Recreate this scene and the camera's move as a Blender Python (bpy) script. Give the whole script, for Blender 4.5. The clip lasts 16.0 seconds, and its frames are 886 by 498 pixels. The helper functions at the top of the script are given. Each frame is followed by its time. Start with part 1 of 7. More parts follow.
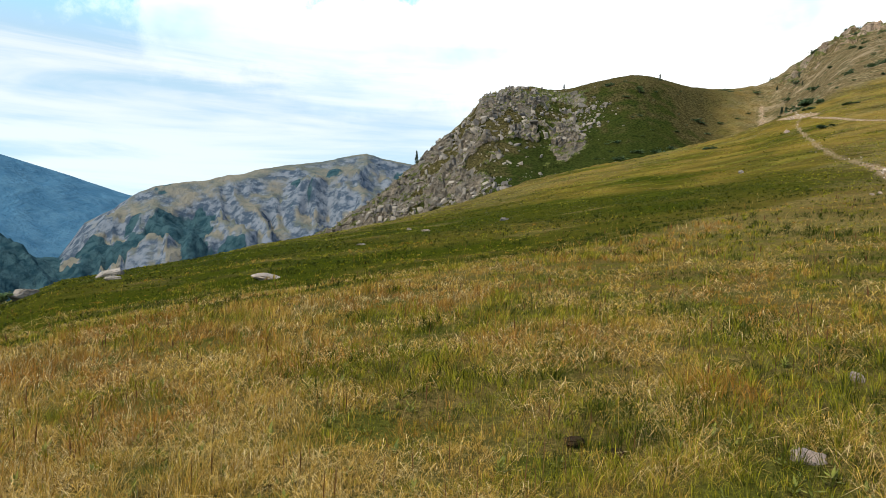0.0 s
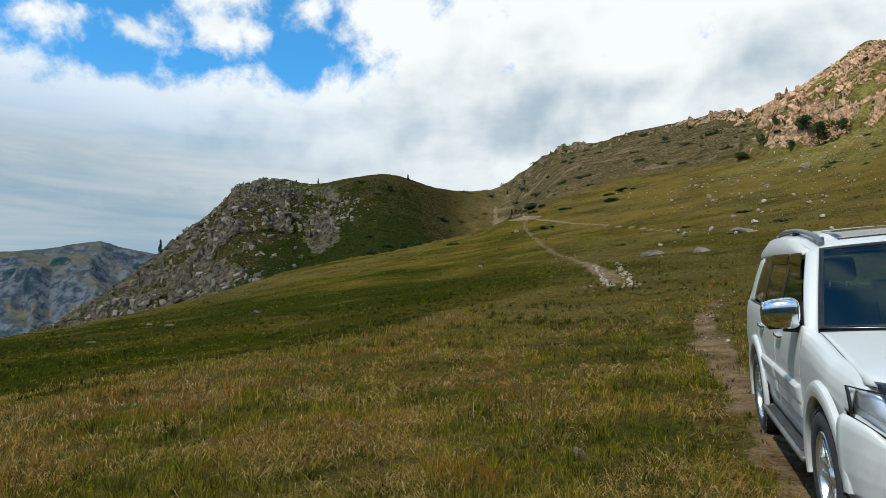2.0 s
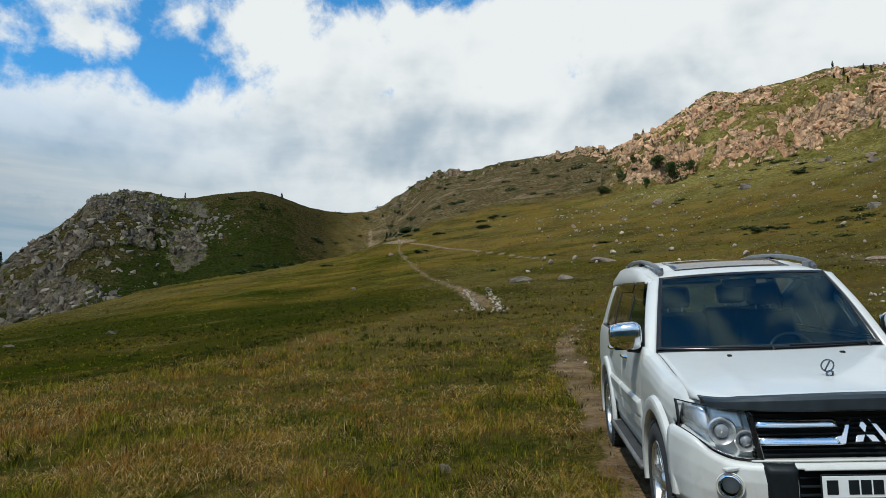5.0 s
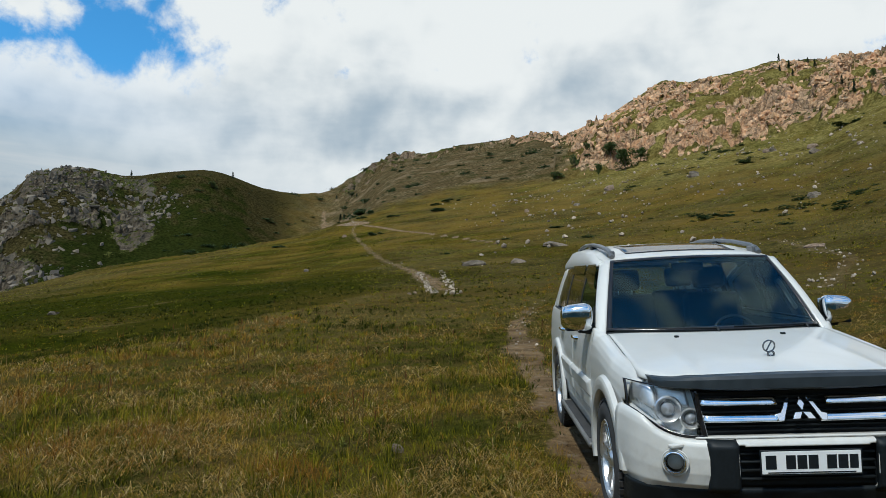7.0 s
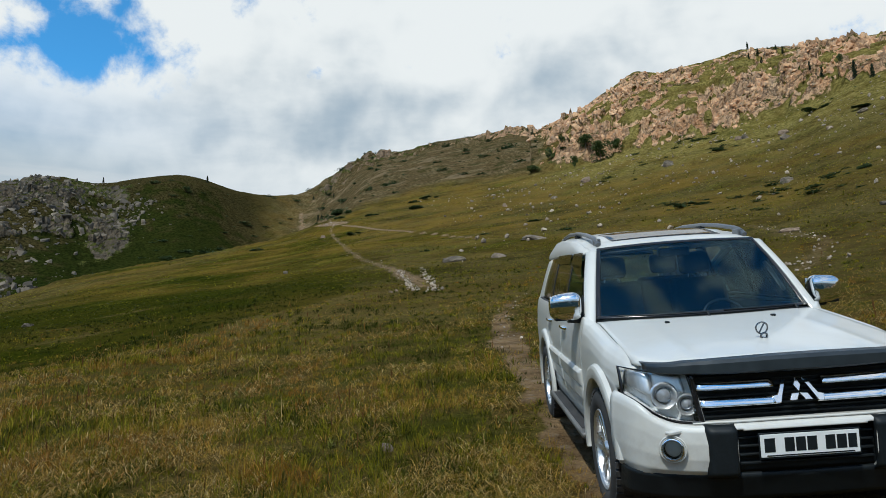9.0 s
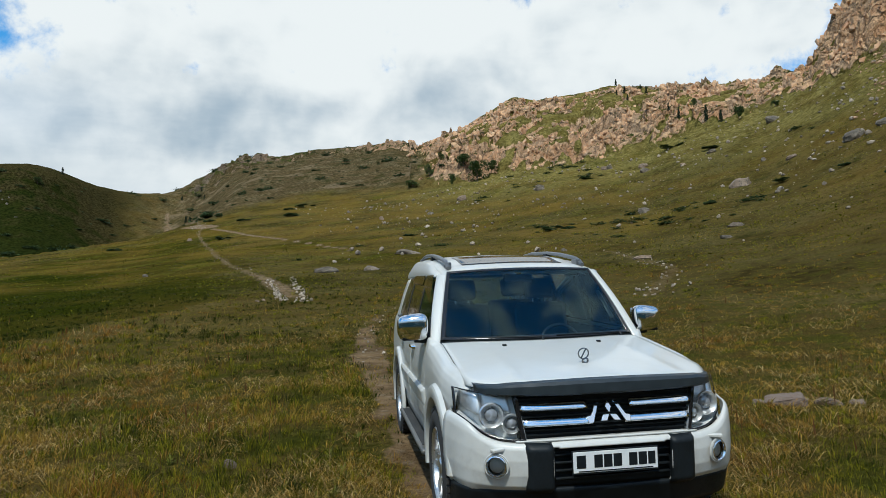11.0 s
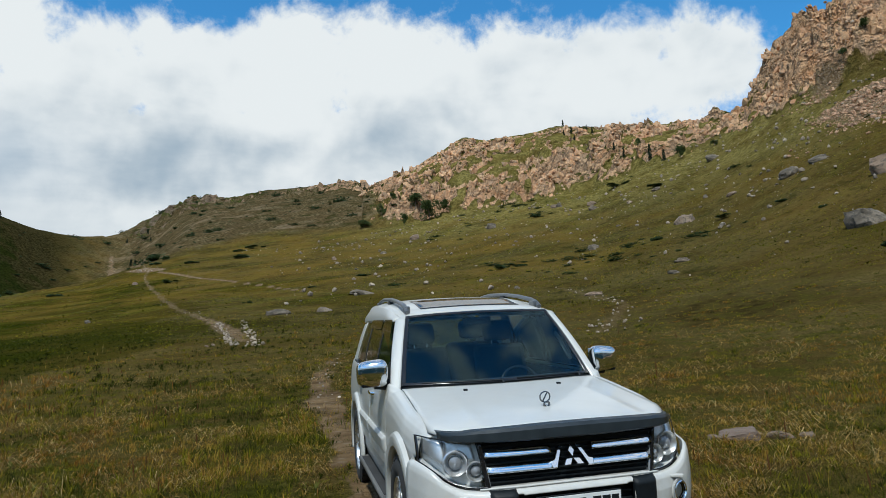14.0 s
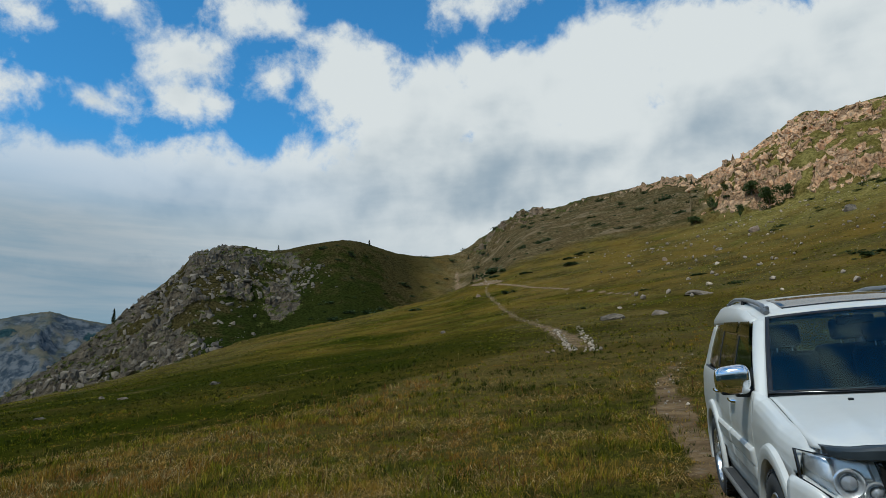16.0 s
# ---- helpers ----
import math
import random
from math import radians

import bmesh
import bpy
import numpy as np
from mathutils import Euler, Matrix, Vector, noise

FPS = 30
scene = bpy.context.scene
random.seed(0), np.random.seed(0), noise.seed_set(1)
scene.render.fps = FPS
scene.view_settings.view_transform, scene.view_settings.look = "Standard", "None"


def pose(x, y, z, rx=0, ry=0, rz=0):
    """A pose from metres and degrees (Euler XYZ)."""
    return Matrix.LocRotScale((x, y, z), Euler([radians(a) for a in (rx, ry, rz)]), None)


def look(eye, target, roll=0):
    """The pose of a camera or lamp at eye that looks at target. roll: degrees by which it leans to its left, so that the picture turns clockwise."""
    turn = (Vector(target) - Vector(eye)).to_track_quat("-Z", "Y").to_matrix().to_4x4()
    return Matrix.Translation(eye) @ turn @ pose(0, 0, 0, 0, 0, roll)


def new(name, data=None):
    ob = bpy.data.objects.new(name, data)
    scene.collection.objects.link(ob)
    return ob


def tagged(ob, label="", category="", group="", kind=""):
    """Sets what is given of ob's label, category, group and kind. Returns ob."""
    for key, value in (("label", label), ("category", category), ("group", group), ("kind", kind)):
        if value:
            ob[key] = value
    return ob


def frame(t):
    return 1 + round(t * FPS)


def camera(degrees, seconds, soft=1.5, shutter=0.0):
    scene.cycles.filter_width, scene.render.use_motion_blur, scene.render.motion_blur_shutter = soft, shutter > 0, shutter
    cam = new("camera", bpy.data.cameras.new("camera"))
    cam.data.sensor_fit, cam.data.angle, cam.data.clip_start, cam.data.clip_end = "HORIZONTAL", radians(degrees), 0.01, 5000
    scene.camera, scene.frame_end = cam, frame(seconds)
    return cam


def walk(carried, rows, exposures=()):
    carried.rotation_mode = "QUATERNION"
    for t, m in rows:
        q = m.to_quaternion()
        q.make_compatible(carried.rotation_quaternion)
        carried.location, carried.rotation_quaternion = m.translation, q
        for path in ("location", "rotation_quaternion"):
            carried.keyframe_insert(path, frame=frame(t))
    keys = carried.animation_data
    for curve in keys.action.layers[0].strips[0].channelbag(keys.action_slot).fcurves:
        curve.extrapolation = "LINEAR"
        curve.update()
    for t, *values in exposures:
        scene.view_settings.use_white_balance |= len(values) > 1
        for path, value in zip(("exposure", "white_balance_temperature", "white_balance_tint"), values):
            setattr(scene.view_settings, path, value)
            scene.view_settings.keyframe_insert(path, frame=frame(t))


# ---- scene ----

# ---------------------------------------------------------------- camera
cam = camera(65.6, 16.0, soft=0.8, shutter=0.0)
ROWS = [
    (0, 0.000, 0.000, 1.640, 90.00, -2.00, -0.00),
    (0.5, 0.012, 0.017, 1.643, 93.74, -0.99, -5.81),
    (1, 0.014, 0.009, 1.648, 95.78, -1.02, -11.77),
    (1.5, 0.006, -0.025, 1.655, 97.00, -0.43, -16.73),
    (2, -0.020, -0.084, 1.666, 98.08, -0.44, -20.16),
    (2.5, -0.033, -0.112, 1.676, 98.73, 0.37, -23.26),
    (3, -0.040, -0.147, 1.661, 99.28, -0.04, -24.82),
    (3.5, -0.091, -0.205, 1.664, 100.30, 0.55, -26.44),
    (6, -0.126, -0.285, 1.622, 99.67, -0.49, -33.00),
    (6.5, -0.119, -0.274, 1.624, 99.39, 0.07, -33.99),
    (7, -0.119, -0.262, 1.620, 98.66, -0.46, -34.63),
    (7.5, -0.102, -0.198, 1.613, 98.87, 0.10, -33.92),
    (8, -0.090, -0.150, 1.610, 98.94, -0.21, -33.13),
    (8.5, -0.088, -0.127, 1.603, 98.60, 0.84, -34.33),
    (10.8, -0.061, -0.357, 1.641, 99.19, 0.79, -45.08),
    (11, -0.043, -0.372, 1.643, 99.23, 0.52, -46.67),
    (11.5, -0.044, -0.422, 1.651, 99.71, 0.16, -50.47),
    (12, -0.071, -0.435, 1.668, 100.99, 0.63, -56.23),
    (12.5, -0.088, -0.422, 1.673, 101.38, 1.12, -60.26),
    (13, -0.089, -0.409, 1.684, 102.37, 1.74, -61.12),
    (13.5, -0.069, -0.378, 1.689, 102.28, 1.80, -57.44),
    (14, -0.081, -0.348, 1.686, 102.38, 2.13, -50.35),
    (14.5, -0.111, -0.301, 1.686, 102.48, 1.69, -40.03),
    (15, -0.210, -0.323, 1.691, 102.98, 1.33, -26.77),
    (15.5, -0.208, -0.302, 1.694, 103.59, 0.61, -22.44),
    (16, -0.175, -0.299, 1.696, 103.49, 0.82, -23.18),
]
EXPOSURES = [(0.0, 0.84, 6650, 8), (0.5, 0.45, 6550, 6), (1.0, 0.15, 6450, 5), (2.0, -0.08, 6300, 4), (3.5, -0.26, 6250, 4), (8.5, -0.27, 6200, 4), (11.0, -0.22, 6150, 3), (12.5, -0.18, 6250, 4), (14.0, -0.30, 6150, 4), (15.0, -0.37, 6150, 3), (16.0, -0.52, 6100, 2)]
walk(cam, [(t, pose(x, y, z, rx, ry, rz)) for t, x, y, z, rx, ry, rz in ROWS], EXPOSURES)

# ---------------------------------------------------------------- sky and sun
SUN_AZ, SUN_EL = 243.0, 53.0          # degrees: clockwise from +y, and above the horizon


def make_world():
    world = bpy.data.worlds.new("mountain_sky")
    scene.world = world
    world.use_nodes = True
    nt = world.node_tree
    nt.nodes.clear()
    N, L = nt.nodes.new, nt.links.new

    def math_node(op, a, b=None, c=None, clamp=False):
        n = N("ShaderNodeMath")
        n.operation, n.use_clamp = op, clamp
        for i, v in enumerate((a, b, c)):
            if v is None:
                continue
            if isinstance(v, (int, float)):
                n.inputs[i].default_value = v
            else:
                L(v, n.inputs[i])
        return n.outputs[0]

    def ramp(v, lo, hi, a=0.0, b=1.0):
        n = N("ShaderNodeMapRange")
        n.interpolation_type = "SMOOTHSTEP"
        L(v, n.inputs["Value"])
        for k, x in zip(("From Min", "From Max", "To Min", "To Max"), (lo, hi, a, b)):
            n.inputs[k].default_value = x
        return n.outputs["Result"]

    def noise_tex(vec, scale, detail, rough, w=0.0, dist=0.0):
        n = N("ShaderNodeTexNoise")
        n.noise_dimensions = "4D"
        L(vec, n.inputs["Vector"])
        for k, x in (("W", w), ("Scale", scale), ("Detail", detail), ("Roughness", rough), ("Distortion", dist)):
            n.inputs[k].default_value = x
        return n.outputs["Fac"]

    sky = N("ShaderNodeTexSky")
    sky.sky_type, sky.sun_disc = "NISHITA", False
    sky.sun_elevation, sky.sun_rotation = radians(SUN_EL), radians(SUN_AZ)
    sky.altitude, sky.air_density, sky.dust_density, sky.ozone_density = 900, 1.0, 0.2, 1.5
    tc = N("ShaderNodeTexCoord").outputs["Generated"]
    sep = N("ShaderNodeSeparateXYZ")
    L(tc, sep.inputs[0])
    x, y, z = sep.outputs
    up = math_node("MAXIMUM", z, 0.0)
    div = math_node("ADD", up, 0.16)
    flat = N("ShaderNodeCombineXYZ")
    L(math_node("DIVIDE", x, div), flat.inputs[0])
    L(math_node("DIVIDE", y, div), flat.inputs[1])
    plane = flat.outputs[0]

    # a broken deck of cumulus all round
    puffs = noise_tex(plane, 5.2, 8, 0.60, 3.1, 0.15)
    bulk = noise_tex(plane, 1.3, 5, 0.5, 8.7)
    deck = ramp(math_node("ADD", math_node("MULTIPLY", puffs, 0.85), math_node("MULTIPLY", bulk, 0.42)), 0.56, 0.74)
    # the heaps over the valley and the crags: distance inside their rims, in degrees, frayed by noise
    azimuth = math_node("MULTIPLY", math_node("ARCTAN2", x, y), 180 / math.pi)
    rise = math_node("MULTIPLY", math_node("ARCSINE", z), 180 / math.pi)
    heap = None
    for az, el, wide, high in CLOUD_HEAPS + CLOUD_PUFFS:
        du = math_node("MULTIPLY", math_node("SUBTRACT", azimuth, az), 1 / wide)
        dv = math_node("MULTIPLY", math_node("SUBTRACT", rise, el), 1 / high)
        far_out = math_node("SQRT", math_node("ADD", math_node("MULTIPLY", du, du), math_node("MULTIPLY", dv, dv)))
        inner = math_node("MULTIPLY", math_node("SUBTRACT", 1.0, far_out), high)
        heap = inner if heap is None else math_node("MAXIMUM", heap, inner)
    lifted = N("ShaderNodeVectorMath")
    lifted.operation = "ADD"
    L(tc, lifted.inputs[0])
    lifted.inputs[1].default_value = (-0.012, -0.008, 0.030)
    billow = noise_tex(tc, 11.0, 10, 0.60, 4.4, 0.25)
    soft, soft_up = (noise_tex(v, 8.0, 3, 0.5, 6.1, 0.2) for v in (tc, lifted.outputs[0]))
    shred = noise_tex(tc, 34.0, 8, 0.62, 1.7, 0.2)
    rim = math_node("ADD", heap, math_node("ADD", math_node("MULTIPLY", math_node("SUBTRACT", billow, 0.5), 9.0), math_node("MULTIPLY", math_node("SUBTRACT", shred, 0.5), 3.4)))
    heaps = ramp(rim, -0.5, 1.7)
    seen = math_node("MULTIPLY", math_node("MULTIPLY", ramp(azimuth, -60, -45), ramp(azimuth, 115, 100)), ramp(rise, 46, 40))
    density = math_node("ADD", math_node("MULTIPLY", heaps, seen), math_node("MULTIPLY", deck, math_node("SUBTRACT", 1.0, seen)))
    lower_west = math_node("MULTIPLY", ramp(azimuth, 27, -10), ramp(rise, 23, 13))
    density = math_node("MULTIPLY", math_node("MULTIPLY", density, ramp(z, 0.13, 0.27, 0.10, 1.0)), math_node("SUBTRACT", 1.0, math_node("MULTIPLY", lower_west, 0.85)))
    # a thin streaky veil in the lower sky
    long = N("ShaderNodeVectorMath")
    long.operation = "MULTIPLY"
    L(tc, long.inputs[0])
    long.inputs[1].default_value = (1.6, 1.6, 14.0)
    streak = noise_tex(long.outputs[0], 1.6, 6, 0.55, 2.2, 0.4)
    veil = math_node("MULTIPLY", ramp(z, 0.37, 0.24), 0.94)
    sheet = N("ShaderNodeMix")
    sheet.data_type = "RGBA"
    L(ramp(streak, 0.40, 0.62), sheet.inputs["Factor"])
    west = ramp(azimuth, 22, -6)
    for side, near_sun, away in (("A", (3.6, 4.6, 5.6), (3.0, 4.1, 5.0)), ("B", (6.8, 7.1, 7.4), (5.1, 5.4, 5.7))):
        tint = N("ShaderNodeMix")
        tint.data_type = "RGBA"
        L(west, tint.inputs["Factor"])
        tint.inputs["A"].default_value, tint.inputs["B"].default_value = (*near_sun, 1), (*away, 1)
        L(tint.outputs["Result"], sheet.inputs[side])

    # grey undersides where the deck is thick
    broad = N("ShaderNodeVectorMath")
    broad.operation = "MULTIPLY"
    L(tc, broad.inputs[0])
    broad.inputs[1].default_value = (1.0, 1.0, 2.6)
    thick = noise_tex(broad.outputs[0], 3.2, 5, 0.55, 5.3, 0.3)
    for az, el, wide, high, amount in CLOUD_SHADE:
        du = math_node("MULTIPLY", math_node("SUBTRACT", azimuth, az), 1 / wide)
        dv = math_node("MULTIPLY", math_node("SUBTRACT", rise, el), 1 / high)
        near_it = ramp(math_node("ADD", math_node("MULTIPLY", du, du), math_node("MULTIPLY", dv, dv)), 1.0, 0.0)
        thick = math_node("ADD", thick, math_node("MULTIPLY", near_it, amount))
    thick = math_node("ADD", thick, math_node("ADD", math_node("MULTIPLY", math_node("SUBTRACT", soft_up, soft), 0.9), math_node("MULTIPLY", math_node("SUBTRACT", 0.5, billow), 0.5)))
    thick = math_node("SUBTRACT", thick, ramp(rim, 3.0, 0.2, 0.0, 0.14))
    shade = ramp(thick, 0.36, 1.0, 0.0, 1.0)
    tone = N("ShaderNodeMix")
    tone.data_type = "RGBA"
    L(shade, tone.inputs["Factor"])
    tone.inputs["A"].default_value = (10.4, 10.3, 10.3, 1)
    tone.inputs["B"].default_value = (4.5, 5.4, 6.4, 1)
    # far haze low over the horizon
    both = N("ShaderNodeMix")
    both.data_type = "RGBA"
    L(density, both.inputs["Factor"])
    clear = N("ShaderNodeMix")
    clear.data_type, clear.blend_type = "RGBA", "MULTIPLY"
    clear.inputs["Factor"].default_value = 1.0
    thin = N("ShaderNodeMix")
    thin.data_type = "RGBA"
    L(sky.outputs[0], clear.inputs["A"])
    clear.inputs["B"].default_value = (0.80, 2.0, 2.50, 1)
    L(veil, thin.inputs["Factor"])
    L(clear.outputs["Result"], thin.inputs["A"])
    L(sheet.outputs["Result"], thin.inputs["B"])
    L(thin.outputs["Result"], both.inputs["A"])
    L(tone.outputs["Result"], both.inputs["B"])
    haze = N("ShaderNodeMix")
    haze.data_type = "RGBA"
    L(ramp(z, 0.0, 0.20, 0.40, 0.0), haze.inputs["Factor"])
    L(both.outputs["Result"], haze.inputs["A"])
    haze.inputs["B"].default_value = (5.2, 6.2, 7.2, 1)
    bg = N("ShaderNodeBackground")
    bg.inputs["Strength"].default_value = 0.10
    L(haze.outputs["Result"], bg.inputs["Color"])
    out = N("ShaderNodeOutputWorld")
    L(bg.outputs[0], out.inputs["Surface"])


# clouds by azimuth, elevation, half width and half height in degrees
CLOUD_HEAPS = [(15.5, 26.5, 5.5, 4.0), (22, 24.5, 9, 4.6), (30, 25.5, 9, 4.6), (38, 26.5, 9, 5.0), (48, 26.5, 10, 5.2), (58, 26, 9, 5.2), (66, 24.5, 8, 5.2), (73, 24.5, 5.5, 4.4),
               (32, 17, 26, 8), (54, 18, 23, 9), (8, 16, 14, 6.2), (-6, 15.5, 13, 5.0), (-18, 16.5, 12, 4.5)]
CLOUD_PUFFS = [(-11, 28.3, 3.0, 1.8), (1.3, 27.4, 3.6, 2.3), (2.0, 24.2, 2.6, 1.8), (-4.7, 30.2, 3.6, 2.0), (5.8, 31.4, 3.4, 2.0), (8.4, 26.8, 2.4, 1.8), (-10.5, 23.6, 2.8, 1.8), (-5.5, 23.2, 3.0, 1.6),
               (27, 33.2, 4.2, 1.8), (34, 34.5, 4.0, 1.5), (-12, 35, 6, 2.2), (12, 38, 7, 2.2), (44, 38, 9, 2.4), (84, 31, 2.2, 1.0)]
# azimuth, elevation, half width, half height: where the undersides are grey (plus) or bright (minus)
CLOUD_SHADE = [(26, 20, 15, 5.0, 0.24), (34, 18.5, 14, 4, 0.10), (47, 21, 12, 4, 0.13), (62, 20, 12, 4, 0.09), (40, 29, 26, 5, -0.20), (66, 27, 12, 5, -0.12), (15, 26, 7, 5, -0.16)]
make_world()

sun_data = bpy.data.lights.new("sun", "SUN")
sun_data.energy, sun_data.angle, sun_data.color = 4.1, radians(0.6), (1.0, 0.96, 0.89)
sun = new("sun", sun_data)
sun_way = Vector((math.sin(radians(SUN_AZ)) * math.cos(radians(SUN_EL)), math.cos(radians(SUN_AZ)) * math.cos(radians(SUN_EL)), math.sin(radians(SUN_EL))))
sun.matrix_world = look(sun_way * 200, (0, 0, 0))

# ---------------------------------------------------------------- materials
class Nodes:
    """A short way to write node trees."""

    def __init__(self, name):
        self.material = bpy.data.materials.new(name)
        self.material.use_nodes = True
        self.tree = self.material.node_tree
        self.bsdf = self.tree.nodes["Principled BSDF"]
        self.out = self.tree.nodes["Material Output"]

    def put(self, socket, value):
        if isinstance(value, bpy.types.NodeSocket):
            self.tree.links.new(value, socket)
        elif isinstance(value, tuple) and len(value) == 3 and socket.type == "RGBA":
            socket.default_value = (*value, 1)
        else:
            socket.default_value = value

    def node(self, kind, out=0, settings=(), **inputs):
        n = self.tree.nodes.new(kind)
        for k, v in settings:
            if k == "operation":
                n.operation = v
            elif k == "data_type":
                n.data_type = v
            elif k == "feature":
                n.feature = v
            elif k == "blend_type":
                n.blend_type = v
            elif k == "attribute_name":
                n.attribute_name = v
            elif k == "use_clamp":
                n.use_clamp = v
            elif k == "interpolation_type":
                n.interpolation_type = v
        for k, v in inputs.items():
            self.put(n.inputs[k.replace("_", " ")], v)
        return n.outputs[out]

    def place(self):
        return self.node("ShaderNodeTexCoord", "Object")

    def noise(self, vec, scale, detail=4.0, rough=0.5, out="Fac", dist=0.0):
        return self.node("ShaderNodeTexNoise", out, Vector=vec, Scale=scale, Detail=detail, Roughness=rough, Distortion=dist)

    def cells(self, vec, scale, feature="F1", out="Distance", rand=1.0):
        return self.node("ShaderNodeTexVoronoi", out, (("feature", feature),), Vector=vec, Scale=scale, Randomness=rand)

    def math(self, op, a, b=0.0, clamp=False):
        n = self.tree.nodes.new("ShaderNodeMath")
        n.operation, n.use_clamp = op, clamp
        self.put(n.inputs[0], a), self.put(n.inputs[1], b)
        return n.outputs[0]

    def ramp(self, v, lo, hi, a=0.0, b=1.0):
        n = self.tree.nodes.new("ShaderNodeMapRange")
        n.interpolation_type = "SMOOTHSTEP"
        for k, x in (("Value", v), ("From Min", lo), ("From Max", hi), ("To Min", a), ("To Max", b)):
            self.put(n.inputs[k], x)
        return n.outputs["Result"]

    def mix(self, fac, a, b, blend="MIX"):
        n = self.tree.nodes.new("ShaderNodeMix")
        n.data_type, n.blend_type = "RGBA", blend
        self.put(n.inputs["Factor"], fac), self.put(n.inputs["A"], a), self.put(n.inputs["B"], b)
        return n.outputs["Result"]

    def scaled(self, vec, x, y, z):
        n = self.tree.nodes.new("ShaderNodeVectorMath")
        n.operation = "MULTIPLY"
        self.put(n.inputs[0], vec)
        n.inputs[1].default_value = (x, y, z)
        return n.outputs[0]

    def surface(self, **inputs):
        for k, v in inputs.items():
            self.put(self.bsdf.inputs[k.replace("_", " ")], v)
        return self

    def bump(self, height, strength, distance):
        self.put(self.bsdf.inputs["Normal"], self.node("ShaderNodeBump", 0, Height=height, Strength=strength, Distance=distance))
        return self


def simple(name, color, rough, metal=0.0, vary=0.15, scale=30.0, bump=0.0, **more):
    """A plain material with grain and light wear."""
    n = Nodes(name)
    p = n.place()
    fine, wide = n.noise(p, scale, 5), n.noise(p, scale * 0.12, 3)
    f = n.math("ADD", n.math("MULTIPLY", fine, 0.5), n.math("MULTIPLY", wide, 0.5))
    dark, light = tuple(c * (1 - vary) for c in color), tuple(min(1, c * (1 + vary)) for c in color)
    n.surface(Base_Color=n.mix(n.ramp(f, 0.3, 0.7), dark, light), Metallic=metal, Roughness=n.ramp(fine, 0.3, 0.7, max(0.02, rough - 0.06), min(1, rough + 0.08)), **more)
    if bump:
        n.bump(fine, bump, 0.004)
    return n.material


def paint_material():
    n = Nodes("white_paint")
    p = n.place()
    dust = n.math("MULTIPLY", n.ramp(n.noise(p, 2.2, 6, 0.6), 0.42, 0.72), 0.22)
    specks = n.math("MULTIPLY", n.ramp(n.noise(p, 70.0, 3, 0.7), 0.66, 0.74), 0.25)
    z = n.node("ShaderNodeSeparateXYZ", 2, Vector=p)
    splash = n.math("MULTIPLY", n.ramp(z, 1.0, 0.35), n.ramp(n.noise(p, 9.0, 6, 0.65), 0.35, 0.75))
    dirt = n.math("MAXIMUM", n.math("MAXIMUM", dust, specks), n.math("MULTIPLY", splash, 0.45))
    n.surface(Base_Color=n.mix(dirt, (0.565, 0.562, 0.530), (0.27, 0.235, 0.19)), Roughness=n.ramp(dirt, 0.0, 0.5, 0.42, 0.70), Coat_Weight=n.ramp(dirt, 0.0, 0.4, 0.55, 0.15), Coat_Roughness=0.10)
    return n.material


def glass_material(name, tint, gloss_rough=0.0, ior=1.5, coat=(1.0, 1.0, 1.0)):
    """A thin pane: tinted see-through, with the shine that glass has."""
    n = Nodes(name)
    n.tree.nodes.remove(n.bsdf)
    clear = n.node("ShaderNodeBsdfTransparent", 0, Color=tint)
    shine = n.node("ShaderNodeBsdfGlossy", 0, Color=coat, Roughness=gloss_rough)
    both = n.tree.nodes.new("ShaderNodeMixShader")
    n.put(both.inputs[0], n.node("ShaderNodeFresnel", 0, IOR=ior))
    n.put(both.inputs[1], clear), n.put(both.inputs[2], shine)
    n.tree.links.new(both.outputs[0], n.out.inputs["Surface"])
    return n.material


PAINT = paint_material()
CHROME = simple("chrome", (0.80, 0.82, 0.85), 0.07, 1.0, 0.04, 12)
MIRROR = simple("mirror", (0.9, 0.9, 0.9), 0.02, 1.0, 0.01)
ALLOY = simple("alloy", (0.55, 0.56, 0.57), 0.32, 0.9, 0.15, 40)
DARK_CHROME = simple("dark_chrome", (0.16, 0.165, 0.17), 0.12, 1.0, 0.2, 12)
DARK_METAL = simple("dark_metal", (0.18, 0.17, 0.16), 0.45, 0.9)
BLACK_PLASTIC = simple("black_plastic", (0.009, 0.012, 0.014), 0.5, 0, 0.3, 60, 0.06, Specular_IOR_Level=0.22)
BLACK_GLOSS = simple("black_gloss", (0.012, 0.012, 0.014), 0.15, 0, 0.2)
GUARD = simple("guard_plastic", (0.020, 0.026, 0.030), 0.34, 0, 0.25, 14)
RUBBER = simple("rubber", (0.030, 0.029, 0.028), 0.8, 0, 0.45, 25, 0.3)
STEP_GREY = simple("step_grey", (0.15, 0.145, 0.135), 0.5, 0.3, 0.35, 9, 0.2)
RAIL_GREY = simple("rail_grey", (0.16, 0.165, 0.17), 0.35, 0.6, 0.2)
PLATE_WHITE = simple("plate_white", (0.74, 0.75, 0.74), 0.35, 0, 0.06, 8)
REFLECTOR = simple("reflector", (0.70, 0.72, 0.74), 0.34, 0.8, 0.06)
PROJECTOR = simple("projector", (0.34, 0.36, 0.39), 0.08, 0.3, 0.1)
LAMP_DARK = simple("lamp_dark", (0.26, 0.27, 0.28), 0.35, 0.2, 0.2)
